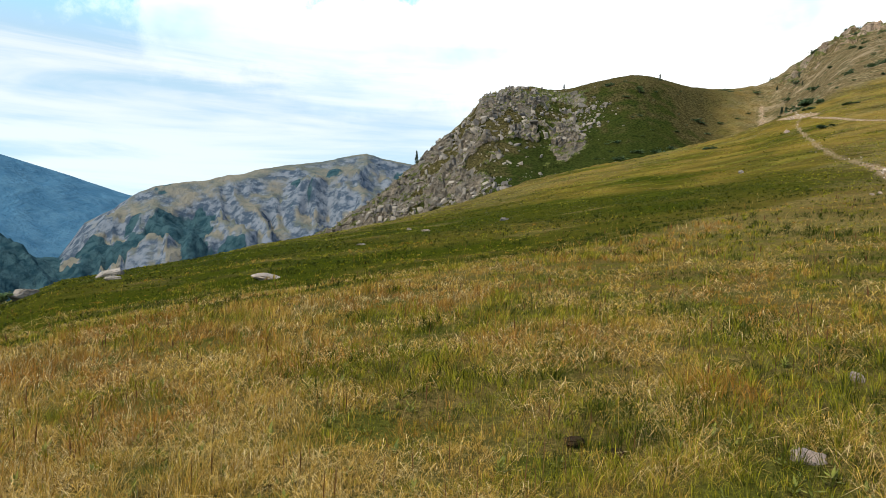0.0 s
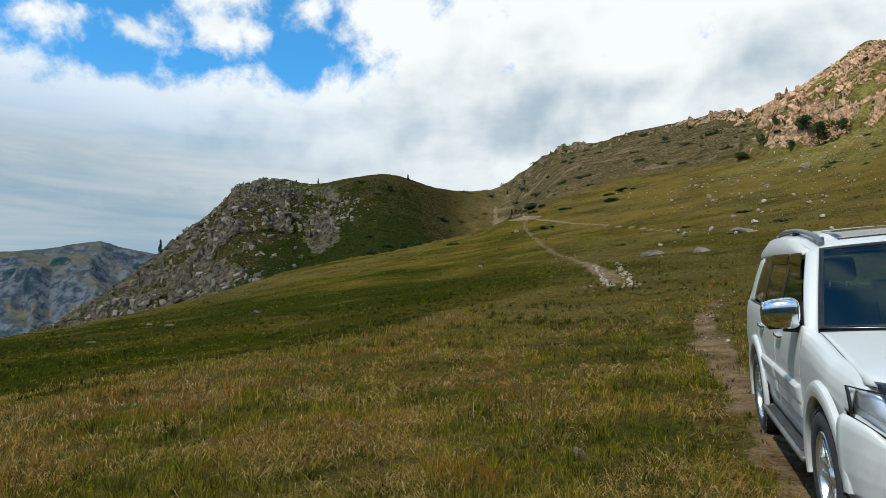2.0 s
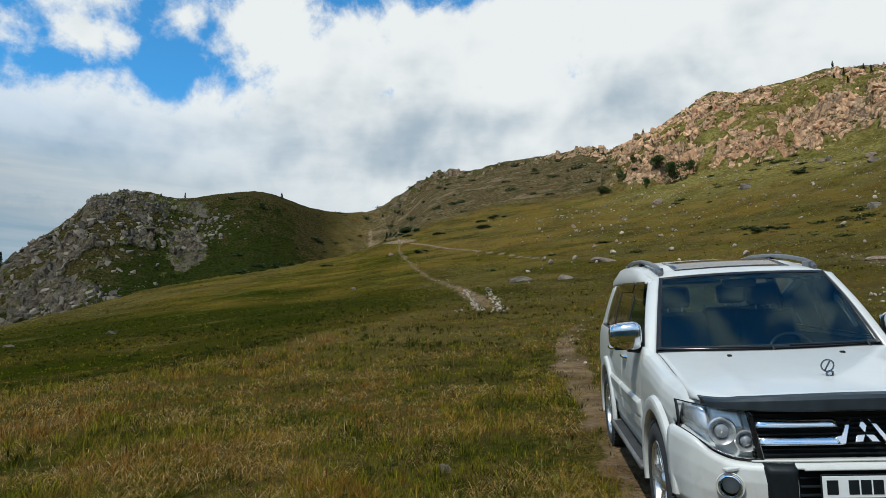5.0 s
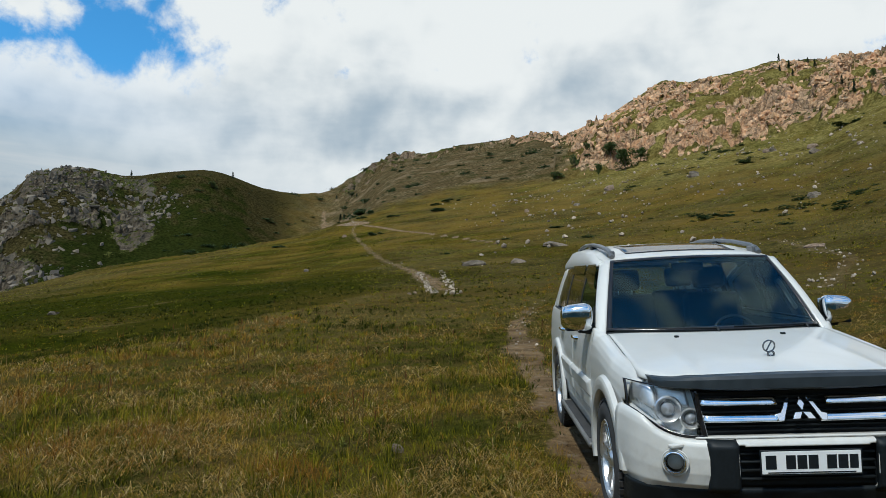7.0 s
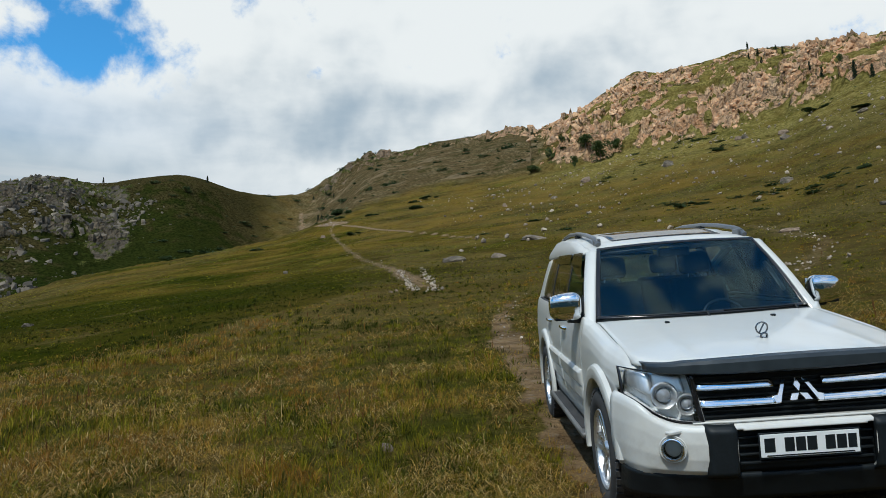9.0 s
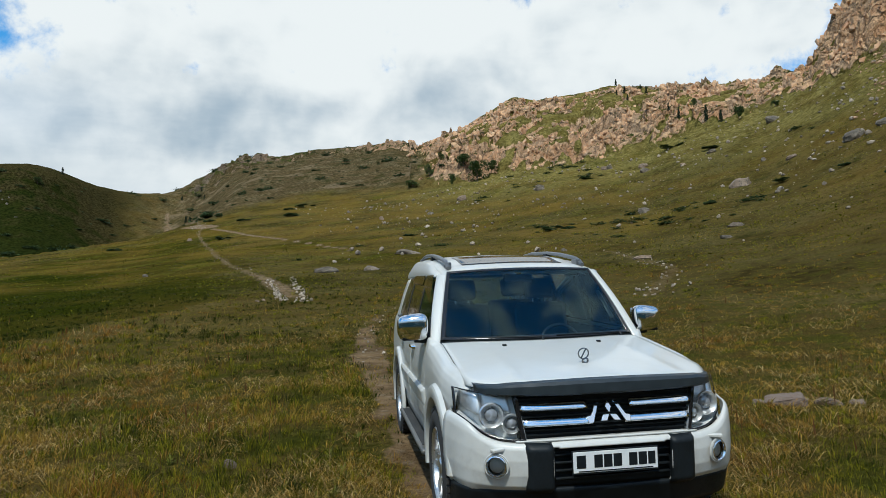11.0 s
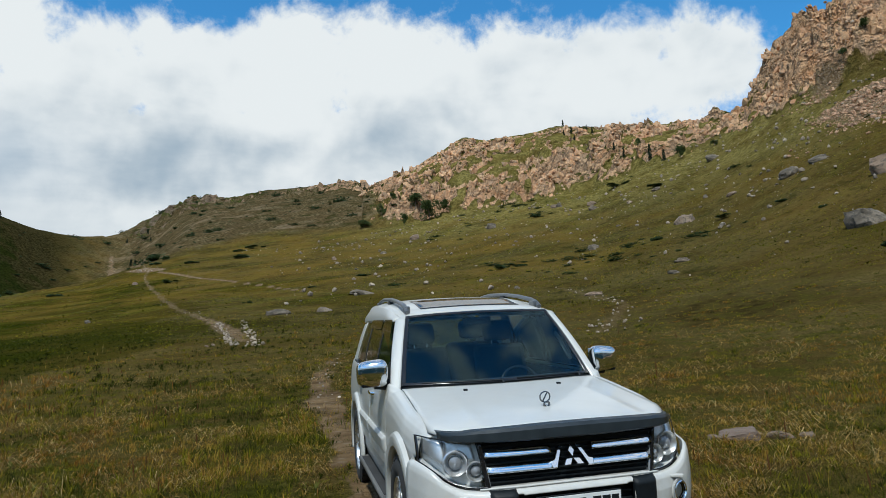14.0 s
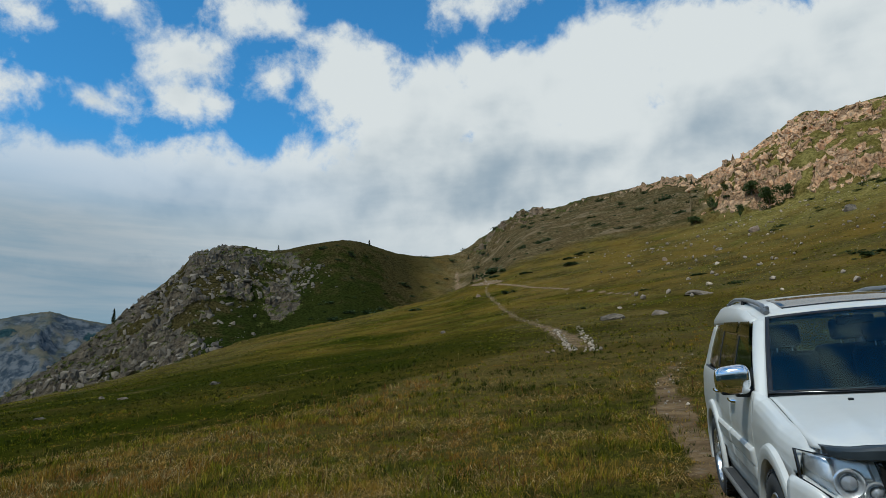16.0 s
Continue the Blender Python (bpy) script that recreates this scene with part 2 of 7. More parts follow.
LAMP_BACK = simple("lamp_back", (0.68, 0.71, 0.73), 0.35, 0.1, 0.2, 18)
DASH = simple("dashboard", (0.040, 0.043, 0.046), 0.6, 0, 0.3, 40, 0.2)
SEAT = simple("seat_fabric", (0.030, 0.034, 0.038), 0.85, 0, 0.3, 60, 0.2)
LINING = simple("lining", (0.36, 0.37, 0.36), 0.85, 0, 0.12, 40)
GLASS = glass_material("screen_glass", (0.58, 0.78, 0.82), 0.0, 1.72, (0.46, 0.70, 0.76))
SIDE_GLASS = glass_material("side_glass", (0.50, 0.55, 0.55))
LAMP_GLASS = glass_material("lamp_glass", (0.97, 0.975, 0.98), 0.02)
DARK_GLASS = simple("dark_glass", (0.02, 0.021, 0.022), 0.06, 0, 0.2)
SMOKE = glass_material("smoke_plastic", (0.20, 0.21, 0.22), 0.05)

# ---------------------------------------------------------------- the lie of the land
# Everything is laid out round the place where one stands: azimuth in degrees clockwise from +y, distance in metres.
SLOPE_X, SLOPE_Y = 0.1012, 0.0669      # the meadow rises to the east and north
EYE = 1.64


def hash2(ix, iy, seed):
    h = (ix * 374761393 + iy * 668265263 + seed * 974711) & 0x7FFFFFFF
    h = ((h ^ (h >> 13)) * 1274126177) & 0x7FFFFFFF
    return ((h ^ (h >> 16)) & 0xFFFFF) / 0xFFFFF


def value_noise(x, y, seed=0):
    """Smooth noise, -1 to 1."""
    x0, y0 = np.floor(x).astype(np.int64), np.floor(y).astype(np.int64)
    fx, fy = x - x0, y - y0
    fx, fy = fx * fx * fx * (fx * (fx * 6 - 15) + 10), fy * fy * fy * (fy * (fy * 6 - 15) + 10)
    a, b = hash2(x0, y0, seed), hash2(x0 + 1, y0, seed)
    c, d = hash2(x0, y0 + 1, seed), hash2(x0 + 1, y0 + 1, seed)
    return 2 * ((a * (1 - fx) + b * fx) * (1 - fy) + (c * (1 - fx) + d * fx) * fy) - 1


def fbm(x, y, octaves, seed=0, gain=0.5):
    total, amp, norm = 0, 1.0, 0.0
    for i in range(octaves):
        total = total + amp * value_noise(x * 2 ** i + 17.3 * i, y * 2 ** i - 9.1 * i, seed + i)
        norm += amp
        amp *= gain
    return total / norm


def ridged(x, y, octaves, seed=0):
    total, amp, norm = 0, 1.0, 0.0
    for i in range(octaves):
        total = total + amp * (1 - 2 * np.abs(value_noise(x * 2 ** i + 5.7 * i, y * 2 ** i + 3.3 * i, seed + i)))
        norm += amp
        amp *= 0.55
    return total / norm


def blocks(x, y, seed=0):
    """Worley cells with a height of their own: broken rock. Returns height 0 to 1 and the distance to the joint."""
    x0, y0 = np.floor(x).astype(np.int64), np.floor(y).astype(np.int64)
    best, second, high = np.full(x.shape, 9.0), np.full(x.shape, 9.0), np.zeros(x.shape)
    for i in (-1, 0, 1):
        for j in (-1, 0, 1):
            cx, cy = x0 + i, y0 + j
            dx, dy = cx + hash2(cx, cy, seed) - x, cy + hash2(cx, cy, seed + 7) - y
            d = np.sqrt(dx * dx + dy * dy)
            own = hash2(cx, cy, seed + 13) + 0.5 * ((hash2(cx, cy, seed + 21) - 0.5) * dx + (hash2(cx, cy, seed + 31) - 0.5) * dy)
            near = d < best
            second = np.where(near, best, np.minimum(second, d))
            high = np.where(near, own, high)
            best = np.where(near, d, best)
    return high, second - best


def smooth(v, lo, hi):
    t = np.clip((v - lo) / (hi - lo), 0, 1)
    return t * t * (3 - 2 * t)


def line(az, table, k):
    """A value along a line of the land, given at some azimuths, with its corners rounded."""
    xs, ys = [row[0] for row in table], [row[k] for row in table]
    if table is not CREST:
        return np.interp(az, xs, ys)
    wide = np.where((az > 4) & (az < 24), 1.0, 0.35)
    return sum(np.interp(az + d * wide, xs, ys) for d in (-1.3, -0.7, 0, 0.7, 1.3)) / 5


# azimuth, distance, elevation seen from the eye: the meadow's far edge
MEADOW_EDGE = [(-180, 60, -9), (-60, 60, -9), (-40, 65, -7.5), (-32.7, 70, -5.8), (-28.9, 80, -3.8), (-20, 95, -2.0), (-15.4, 105, -0.5), (-10.2, 115, 0.7), (-2.2, 125, 2.8),
               (3, 130, 4.4), (9.2, 140, 6.4), (18.6, 150, 8.6), (22.7, 155, 9.6), (26.5, 165, 10.9), (30, 180, 12.3), (36, 190, 13.6), (46.7, 180, 14.7),
               (53.9, 170, 15.6), (59.6, 165, 16.3), (63.8, 160, 16.6), (68.3, 155, 17.9), (72.9, 148, 18.4), (76.5, 140, 19.6), (80.7, 132, 20.8),
               (84.7, 126, 21.6), (89.3, 122, 22.0), (95.4, 120, 21.2), (110, 120, 19), (140, 110, 10), (180, 60, -9)]
# the hills and crags behind it
CREST = [(-180, 300, -8), (-40, 330, -6.0), (-20, 300, -3.5), (-10.2, 265, 0.7), (-6.9, 270, 2.8), (-4.1, 275, 5.5), (-2.3, 280, 7.2), (0, 285, 9.4), (2.2, 290, 11.4), (2.8, 292, 12.6),
         (6.4, 300, 13.6), (9.2, 315, 13.0), (11.9, 310, 13.8), (15.4, 312, 14.4), (18.9, 330, 13.3), (20.6, 345, 12.9), (23.8, 360, 12.9),
         (25.3, 380, 13.4), (27.1, 390, 14.6), (29.5, 395, 16.0), (33.4, 390, 16.6), (36.3, 380, 17.3), (41.6, 350, 17.9), (43.2, 335, 18.1), (44.8, 320, 17.4)]
CRAG_CREST = [(44.8, 262, 17.2), (47.7, 250, 18.7), (49.7, 245, 19.7), (52.2, 240, 21.2), (53.4, 238, 21.7), (54.6, 240, 21.2), (59.9, 240, 21.6), (60.9, 238, 21.9), (64.5, 235, 21.4),
              (71.1, 225, 20.8), (75.1, 215, 20.4), (76.4, 205, 20.6), (77.7, 190, 22.9), (78.8, 184, 24.9), (80.3, 182, 26.0), (83.1, 180, 26.7), (84.5, 178, 27.9),
              (86, 178, 28.6), (90, 176, 29.6), (95, 175, 30.0), (110, 175, 26), (140, 180, 12), (180, 300, -8)]
CREST = CREST + CRAG_CREST[1:]
# the mountains across the valley
RANGE = [(-180, 2300, 4), (-60, 2300, 4), (-40, 1700, 3), (-33, 1700, -0.1), (-30.6, 1750, -1.9), (-29.2, 1800, -1.9), (-27.6, 1850, 0.8), (-24.5, 1800, 3.0), (-22.9, 1800, 3.9), (-18.6, 1820, 4.9), (-14.7, 1850, 5.9),
         (-10.2, 1880, 6.6), (-6.6, 1900, 7.4), (-2.6, 1900, 6.9), (4, 1950, 5.0), (20, 2000, 4), (180, 2300, 4)]
FAR_RANGE = [(-180, 3900, 4), (-60, 3900, 6), (-40, 3800, 6.6), (-33, 3800, 5.6), (-28.4, 3800, 4.4), (-24.5, 3800, 3.2), (-15, 3900, 2), (0, 3900, 1), (180, 3900, 4)]


def height(az, r, rough=True):
    """The ground's height at an azimuth and distance (arrays)."""
    x, y = r * np.sin(np.radians(az)), r * np.cos(np.radians(az))
    re, te = line(az, MEADOW_EDGE, 1), np.tan(np.radians(line(az, MEADOW_EDGE, 2)))
    rc, tc = line(az, CREST, 1), np.tan(np.radians(line(az, CREST, 2)))
    rr, tr = line(az, RANGE, 1), np.tan(np.radians(line(az, RANGE, 2)))
    rf, tf = line(az, FAR_RANGE, 1), np.tan(np.radians(line(az, FAR_RANGE, 2)))
    ze, zc, zr, zf = EYE + re * te, EYE + rc * tc, EYE + rr * tr, EYE + rf * tf
    slope = SLOPE_X * np.sin(np.radians(az)) + SLOPE_Y * np.cos(np.radians(az))
    bend = (ze - slope * re) / re ** 2
    z = slope * r + bend * r ** 2
    # the bank in front drops into a shallow green hollow to the north
    north = smooth(-az, -28, -5) * (1 - smooth(-az, 60, 90))
    lip = np.interp(az, [-60, -32, -8, 6, 15, 21, 30], [11, 12, 13.5, 15.5, 19, 25, 33])
    z = z - north * 0.55 * smooth(r, lip, lip * 1.7) * (1 - smooth(r, lip * 2.2, lip * 5.0))
    z = z + 0.10 * fbm(x / 6, y / 6, 3, 3) * smooth(r, 3, 20) + 0.6 * fbm(x / 30, y / 30, 3, 5) * smooth(r, 25, 80)
    # beyond the edge: a dip, then the hills
    west = 1 - smooth(az, 22, 32)
    u = np.clip((r - re) / (rc - re), 0, 1)
    dip = west * (20 + 8 * smooth(-az, -5, 10)) * np.sin(np.pi * np.clip(u * 1.25, 0, 1)) ** 1.0
    hill = ze + (zc - ze) * (u ** np.where(az > 44, 0.8, 0.95)) - dip
    # behind the crest the land falls away, into the valley to the west
    valley = np.where(az < 0, -190.0, -30.0)
    v = np.clip((r - rc) / (rr * 0.62 - rc), 0, 1)
    back = zc + (valley - zc) * smooth(v, 0, 0.9)
    m = np.clip((r - rr * 0.62) / (rr * 0.38), 0, 1)
    mount = valley + (zr - valley) * (0.75 * m + 0.25 * m * m)
    n = np.clip((r - rr) / (rf * 0.75 - rr), 0, 1)
    mid = zr + (-120 - zr) * smooth(n, 0, 1)
    o = np.clip((r - rf * 0.75) / (rf * 0.25), 0, 1)
    far = -120 + (zf + 120) * o
    last = zf - (r - rf) * 0.6
    out = np.where(r < re, z, np.where(r < rc, hill, np.where(r < rr * 0.62, back, np.where(r < rr, mount, np.where(r < rf * 0.75, mid, np.where(r < rf, far, last))))))
    if rough:
        out = out + roughness_of(out, az, r, x, y, u, m, o, re, rc, rr, rf)
    return out


def rock_share(az, r):
    """Where bare rock comes through: 0 grass, 1 rock."""
    x, y = r * np.sin(np.radians(az)), r * np.cos(np.radians(az))
    re, rc = line(az, MEADOW_EDGE, 1), line(az, CREST, 1)
    u = (r - re) / (rc - re)
    n, fine = fbm(x / 22, y / 22, 4, 40), fbm(x / 9, y / 9, 3, 44)
    crag = smooth(az, 43.5, 46.5) * smooth(u, -0.02, 0.06) * smooth(0.38 * n + 0.42 * fbm(x / 6, y / 6, 3, 46) + 0.42 * fbm(x / 2.6, y / 2.6, 2, 48) + 0.4 * smooth(az, 76, 79), -0.13, 0.06)
    knob = np.exp(-((az - 42.6) / 2.2) ** 2) * smooth(u, 0.55, 0.75) * smooth(0.5 * n + 0.8 * fine, -0.45, -0.05)
    flank = smooth(u + 0.05 * (9 - az), 0.55, 1.0)
    hill_rocks = (1 - smooth(az, 5, 12)) * smooth(az, -14, -9) * smooth(u, 0.2, 0.3) * smooth(0.5 * n + 0.9 * fine + 0.42 * flank + 0.15 * smooth(-az, -2, 4), 0.10, 0.32) * smooth(u + 0.14 * n, 0.36, 0.62)
    foot = (1 - smooth(az, 6, 10)) * smooth(az, -12, -9) * smooth(u, 0.2, 0.3) * (1 - smooth(u, 0.36, 0.44)) * smooth(n, -0.6, -0.2)
    patch = np.exp(-((az - 10.2) / 1.6) ** 2) * smooth(u, 0.50, 0.6) * (1 - smooth(u, 0.80, 0.92)) * 1.5
    ridge = smooth(az, 24, 27) * (1 - smooth(az, 43, 45)) * smooth(u + 0.12 * n, 0.40, 0.90) * smooth(0.5 * n + 0.9 * fine, -0.12, 0.22)
    total = np.clip(crag + knob + hill_rocks + foot + 0.6 * patch * smooth(n, -0.3, 0.2) + 0.8 * ridge, 0, 1)
    return total * (r < rc * 1.5)


def spur_line(az, r):
    """Ribs that run down the far range towards the valley."""
    return ridged(az / 5.2 + r / 900 + 0.45 * fbm(az / 4, r / 260, 3, 97), r / 900, 5, 96)


def roughness_of(base, az, r, x, y, u, m, o, re, rc, rr, rf):
    inside = (r > re * 0.97) & (r < rc * 1.3)
    share = rock_share(az, r)
    b1, e1 = blocks(x / 9 + 0.3 * fbm(x / 8, y / 8, 2, 11), y / 9, 50)
    b2, e2 = blocks(x / 3.4, y / 3.4 + 0.3 * fbm(x / 4, y / 4, 2, 12), 60)
    b3, e3 = blocks(x / 1.5, y / 1.5, 70)
    crag = 6.0 * (b1 - 0.5) + 3.6 * (b2 - 0.5) + 1.5 * (b3 - 0.5) + 3.5 * ridged(x / 15, y / 15, 4, 80) + 5.0 * ridged(x / 34, y / 34, 3, 82)
    # cliffs and ledges
    warp = 4.0 * fbm(x / 18, y / 18, 3, 85) + 1.2 * (b1 - 0.5)
    q = (base + warp) / 6.0
    step = np.floor(q)
    crag = crag + 0.8 * (6.0 * (step + smooth(q - step, 0.40, 0.95)) - warp - base)
    crag = np.where(az < 22, 0.42 * (2.6 * (b1 - 0.5) + 4.2 * (b2 - 0.5) + 2.6 * (b3 - 0.5) + 2.0 * ridged(x / 8, y / 8, 4, 81) + 0.35 * crag), crag)
    crag = crag - 3.0 * smooth(az, 55, 60) * (1 - smooth(az, 76, 78.5))
    low = np.where(az < 22, 0.45, 0.14)
    fade = low + (1 - low) * (1 - np.exp(-((u - 1) / 0.13) ** 2))
    crag = crag * (1 - 0.35 * smooth(az, 40, 44) * (1 - smooth(az, 74, 78)))
    z = np.where(inside, share * crag * fade, 0)
    z = z + np.where(inside, (1 - share) * (0.7 * fbm(x / 14, y / 14, 4, 20) + 0.25 * (b3 - 0.5)) * fade, 0)
    spurs = 70 * spur_line(az, r) * np.where((r > rr * 0.6) & (r < rr * 1.3), 1, 0) * np.clip(np.abs(1 - m) * 3.2, 0.06, 1) * smooth(m, 0.0, 0.25)
    crag_ribs = np.where((r > rr * 0.6) & (r < rr * 1.3), 1, 0) * (48 * ridged(x / 300 + 0.3 * fbm(x / 300, y / 300, 2, 9), y / 300, 6, 90) + 55 * ridged(x / 130 + 0.4 * fbm(x / 90, y / 90, 2, 9), y / 130, 5, 92)) * (0.18 + 0.82 * np.clip(np.abs(1 - m) * 5, 0, 1)) * smooth(m, 0.0, 0.2)
    far_ribs = np.where(r > rf * 0.74, 1, 0) * 90 * ridged(x / 700, y / 700, 4, 95) * (0.1 + 0.9 * np.clip((1 - o) * 3, 0, 1)) * smooth(o, 0.0, 0.2)
    return z + 0.6 * crag_ribs + spurs + far_ribs


def land(x, y):
    """The height at one spot in the plan."""
    return float(height(np.array([math.degrees(math.atan2(x, y))]), np.array([math.hypot(x, y)]))[0])


def spot(az, r):
    x, y = r * math.sin(radians(az)), r * math.cos(radians(az))
    return Vector((x, y, land(x, y)))


def build_ground(material):
    fine = np.concatenate([np.arange(-180, -46, 3.0), np.arange(-46, 44, 0.2), np.arange(44, 98, 0.15), np.arange(98, 110, 0.3), np.arange(110, 180, 3.0)])
    radii = [0.6]
    while radii[-1] < 4700:
        r = radii[-1]
        step = 0.045 * r if r < 110 else 0.85 if r < 260 else 1.8 if r < 420 else 0.04 * r if r < 1050 else 16 if r < 2000 else 60
        radii.append(r + step)
    radii = np.array(radii)
    az, rad = np.meshgrid(fine, radii)
    z = height(az, rad)
    x, y = rad * np.sin(np.radians(az)), rad * np.cos(np.radians(az))
    co = np.stack([x, y, z], -1).reshape(-1, 3)
    co = np.concatenate([co, [[0, 0, float(z[0].mean())]]])
    nr, na = az.shape
    i, j = np.meshgrid(np.arange(nr - 1), np.arange(na), indexing="ij")
    jn = (j + 1) % na
    quads = np.stack([i * na + j, i * na + jn, (i + 1) * na + jn, (i + 1) * na + j], -1).reshape(-1, 4)
    fan = np.stack([np.full(na, nr * na), np.arange(na), (np.arange(na) + 1) % na], -1)[:, ::-1]
    me = bpy.data.meshes.new("ground")
    me.from_pydata(co.tolist(), [], quads.tolist() + fan.tolist())
    share = me.attributes.new("rock", "FLOAT", "POINT")
    share.data.foreach_set("value", np.append(rock_share(az, rad).ravel(), 0).astype(np.float32))
    bare = np.append(rock_share(az, rad).ravel(), 0)
    soft = np.concatenate([bare[quads].mean(1) < 0.45, np.ones(len(fan), dtype=bool)])
    me.polygons.foreach_set("use_smooth", soft)
    me.materials.append(material)
    me.update()
    return tagged(new("ground", me), "grassy mountain slope with dry meadow, rocky hills and far ranges", "ground", kind="structure")


# ---------------------------------------------------------------- tracks, and what grows where
LEFT_RUT = [(1.2, -1.6), (2.3, 1.2), (3.42, 2.85), (5.12, 5.05), (6.5, 6.8), (8.5, 9.5), (11.1, 12.8), (13.7, 15.5), (17.9, 19.4), (22.0, 27.0), (27.8, 43.9)]
RIGHT_RUT = [(2.4, -2.5), (3.5, 0.2), (4.70, 1.84), (6.40, 4.04), (7.8, 5.8), (10.0, 8.6), (13.0, 11.8), (16.0, 14.5), (20.0, 18.0), (24.5, 26.5), (29.5, 43.0)]
STONY_PATH = [(20.0, 29.0), (22.5, 33.0), (27.8, 43.9), (30.5, 50.0)]
STONE_STRANDS = [[(27.6, 43.2), (21.6, 32.8), (18.6, 27.8)], [(29.5, 43.2), (23.0, 32.7), (18.8, 26.2)]]
UPPER_PATH = [(30.5, 50.0), (33.0, 55.6), (36.4, 64.1), (42.3, 77.9), (52.5, 99.9), (63.5, 125.0), (71.1, 137.9), (75.0, 148.5)]
SIDE_PATH = [(52.6, 64.7), (59.6, 81.2), (62.9, 95.0), (65.1, 109.2), (68.9, 130.0)]
SADDLE_PATH = [(108.4, 240.0), (118.2, 257.8), (126.1, 276.5)]
EAST_PATH = [(23.4, 11.4), (27.4, 12.8), (34.9, 15.6), (39.7, 19.4), (49.6, 28.0)]
FAINT_PATH = [(40.9, 7.7), (50.9, 16.6)]


def from_line(x, y, points):
    """The distance from a line in the plan."""
    best = np.full(np.shape(x), 1e9)
    for (ax, ay), (bx, by) in zip(points, points[1:]):
        dx, dy = bx - ax, by - ay
        t = np.clip(((x - ax) * dx + (y - ay) * dy) / (dx * dx + dy * dy), 0, 1)
        best = np.minimum(best, np.hypot(x - ax - t * dx, y - ay - t * dy))
    return best


def bare_soil(x, y):
    ragged = np.clip(0.75 + 0.8 * fbm(x / 0.9, y / 0.9, 3, 210), 0.3, 2)
    near = np.hypot(x, y)
    out = 1 - smooth(from_line(x, y, LEFT_RUT), 0.05 * ragged, 0.66 * ragged)
    out = np.maximum(out, 1 - smooth(from_line(x, y, RIGHT_RUT), 0.08 * ragged, 0.40 * ragged))
    out = out * (1 - 0.75 * smooth(near, 16, 30)) * np.clip(0.86 + 0.75 * fbm(x / 0.4, y / 0.4, 3, 214), 0.15, 1)
    out = np.maximum(out, 0.62 * (1 - smooth(from_line(x, y, STONY_PATH), 0.3 * ragged, 1.7 * ragged)))
    out = np.maximum(out, 0.52 * (1 - smooth(from_line(x, y, UPPER_PATH), 0.2 * ragged, 1.3 * ragged)))
    out = np.maximum(out, 0.75 * (1 - smooth(from_line(x, y, SIDE_PATH), 0.2, 1.0)))
    out = np.maximum(out, 0.6 * (1 - smooth(from_line(x, y, SADDLE_PATH), 0.6, 3.2 * ragged)))
    out = np.maximum(out, 0.46 * (1 - smooth(from_line(x, y, EAST_PATH), 0.2, 1.3 * ragged)))
    out = np.maximum(out, 0.4 * (1 - smooth(from_line(x, y, FAINT_PATH), 0.1, 0.7)))
    out = np.maximum(out, 0.8 * scree_fan(x, y))
    return np.maximum(out, 1 - smooth(np.hypot((x - 70.5) / 1.0, (y - 138.5) / 3.0), 1.0, 3.6))


def scree_fan(x, y):
    """Where broken rock lies below the tower."""
    az, r = np.degrees(np.arctan2(x, y)), np.hypot(x, y)
    out = r / line(az, MEADOW_EDGE, 1)
    return smooth(out + 0.10 * fbm(x / 9, y / 9, 3, 380), 0.80, 0.90) * (1 - smooth(out, 1.10, 1.16)) * smooth(az, 79, 83) * smooth(fbm(x / 6, y / 12, 3, 382), -0.30, 0.10)


def lushness(x, y):
    """0 dry straw, 1 green; the hollow's dark green also holds painted cloud shade."""
    az, r = np.degrees(np.arctan2(x, y)), np.hypot(x, y)
    lip = np.interp(az, [-60, -32, -8, 6, 15, 21, 30], [11, 12, 13.5, 15.5, 19, 25, 33])
    north = 1 - smooth(az, 24, 36)
    hollow = north * smooth(r, lip * 0.98, lip * 1.25) * (1 - 0.8 * smooth(r, lip * 4.0, lip * 7.5))
    patches = smooth(fbm(x / 1.7, y / 1.7, 4, 220) + 0.30 * smooth(az, 29, 42) * (1 - 0.6 * smooth(az, 52, 66)), -0.12, 0.45) * (0.38 + 0.12 * smooth(az, 10, 30) - 0.12 * smooth(az, 38, 50)) * (1 - smooth(r, 25, 60))
    slopes = smooth(fbm(x / 26, y / 26, 4, 230), -0.05, 0.55) * smooth(r, 25, 60) * 0.8 * (1 - 0.85 * smooth(r, 165, 200) * smooth(az, 20, 28))
    hollow = hollow * np.clip(0.92 + 0.7 * fbm(x / 4.5, y / 3.0, 4, 226), 0.2, 1)
    return np.clip(np.maximum(hollow, np.maximum(patches, slopes)), 0, 1)


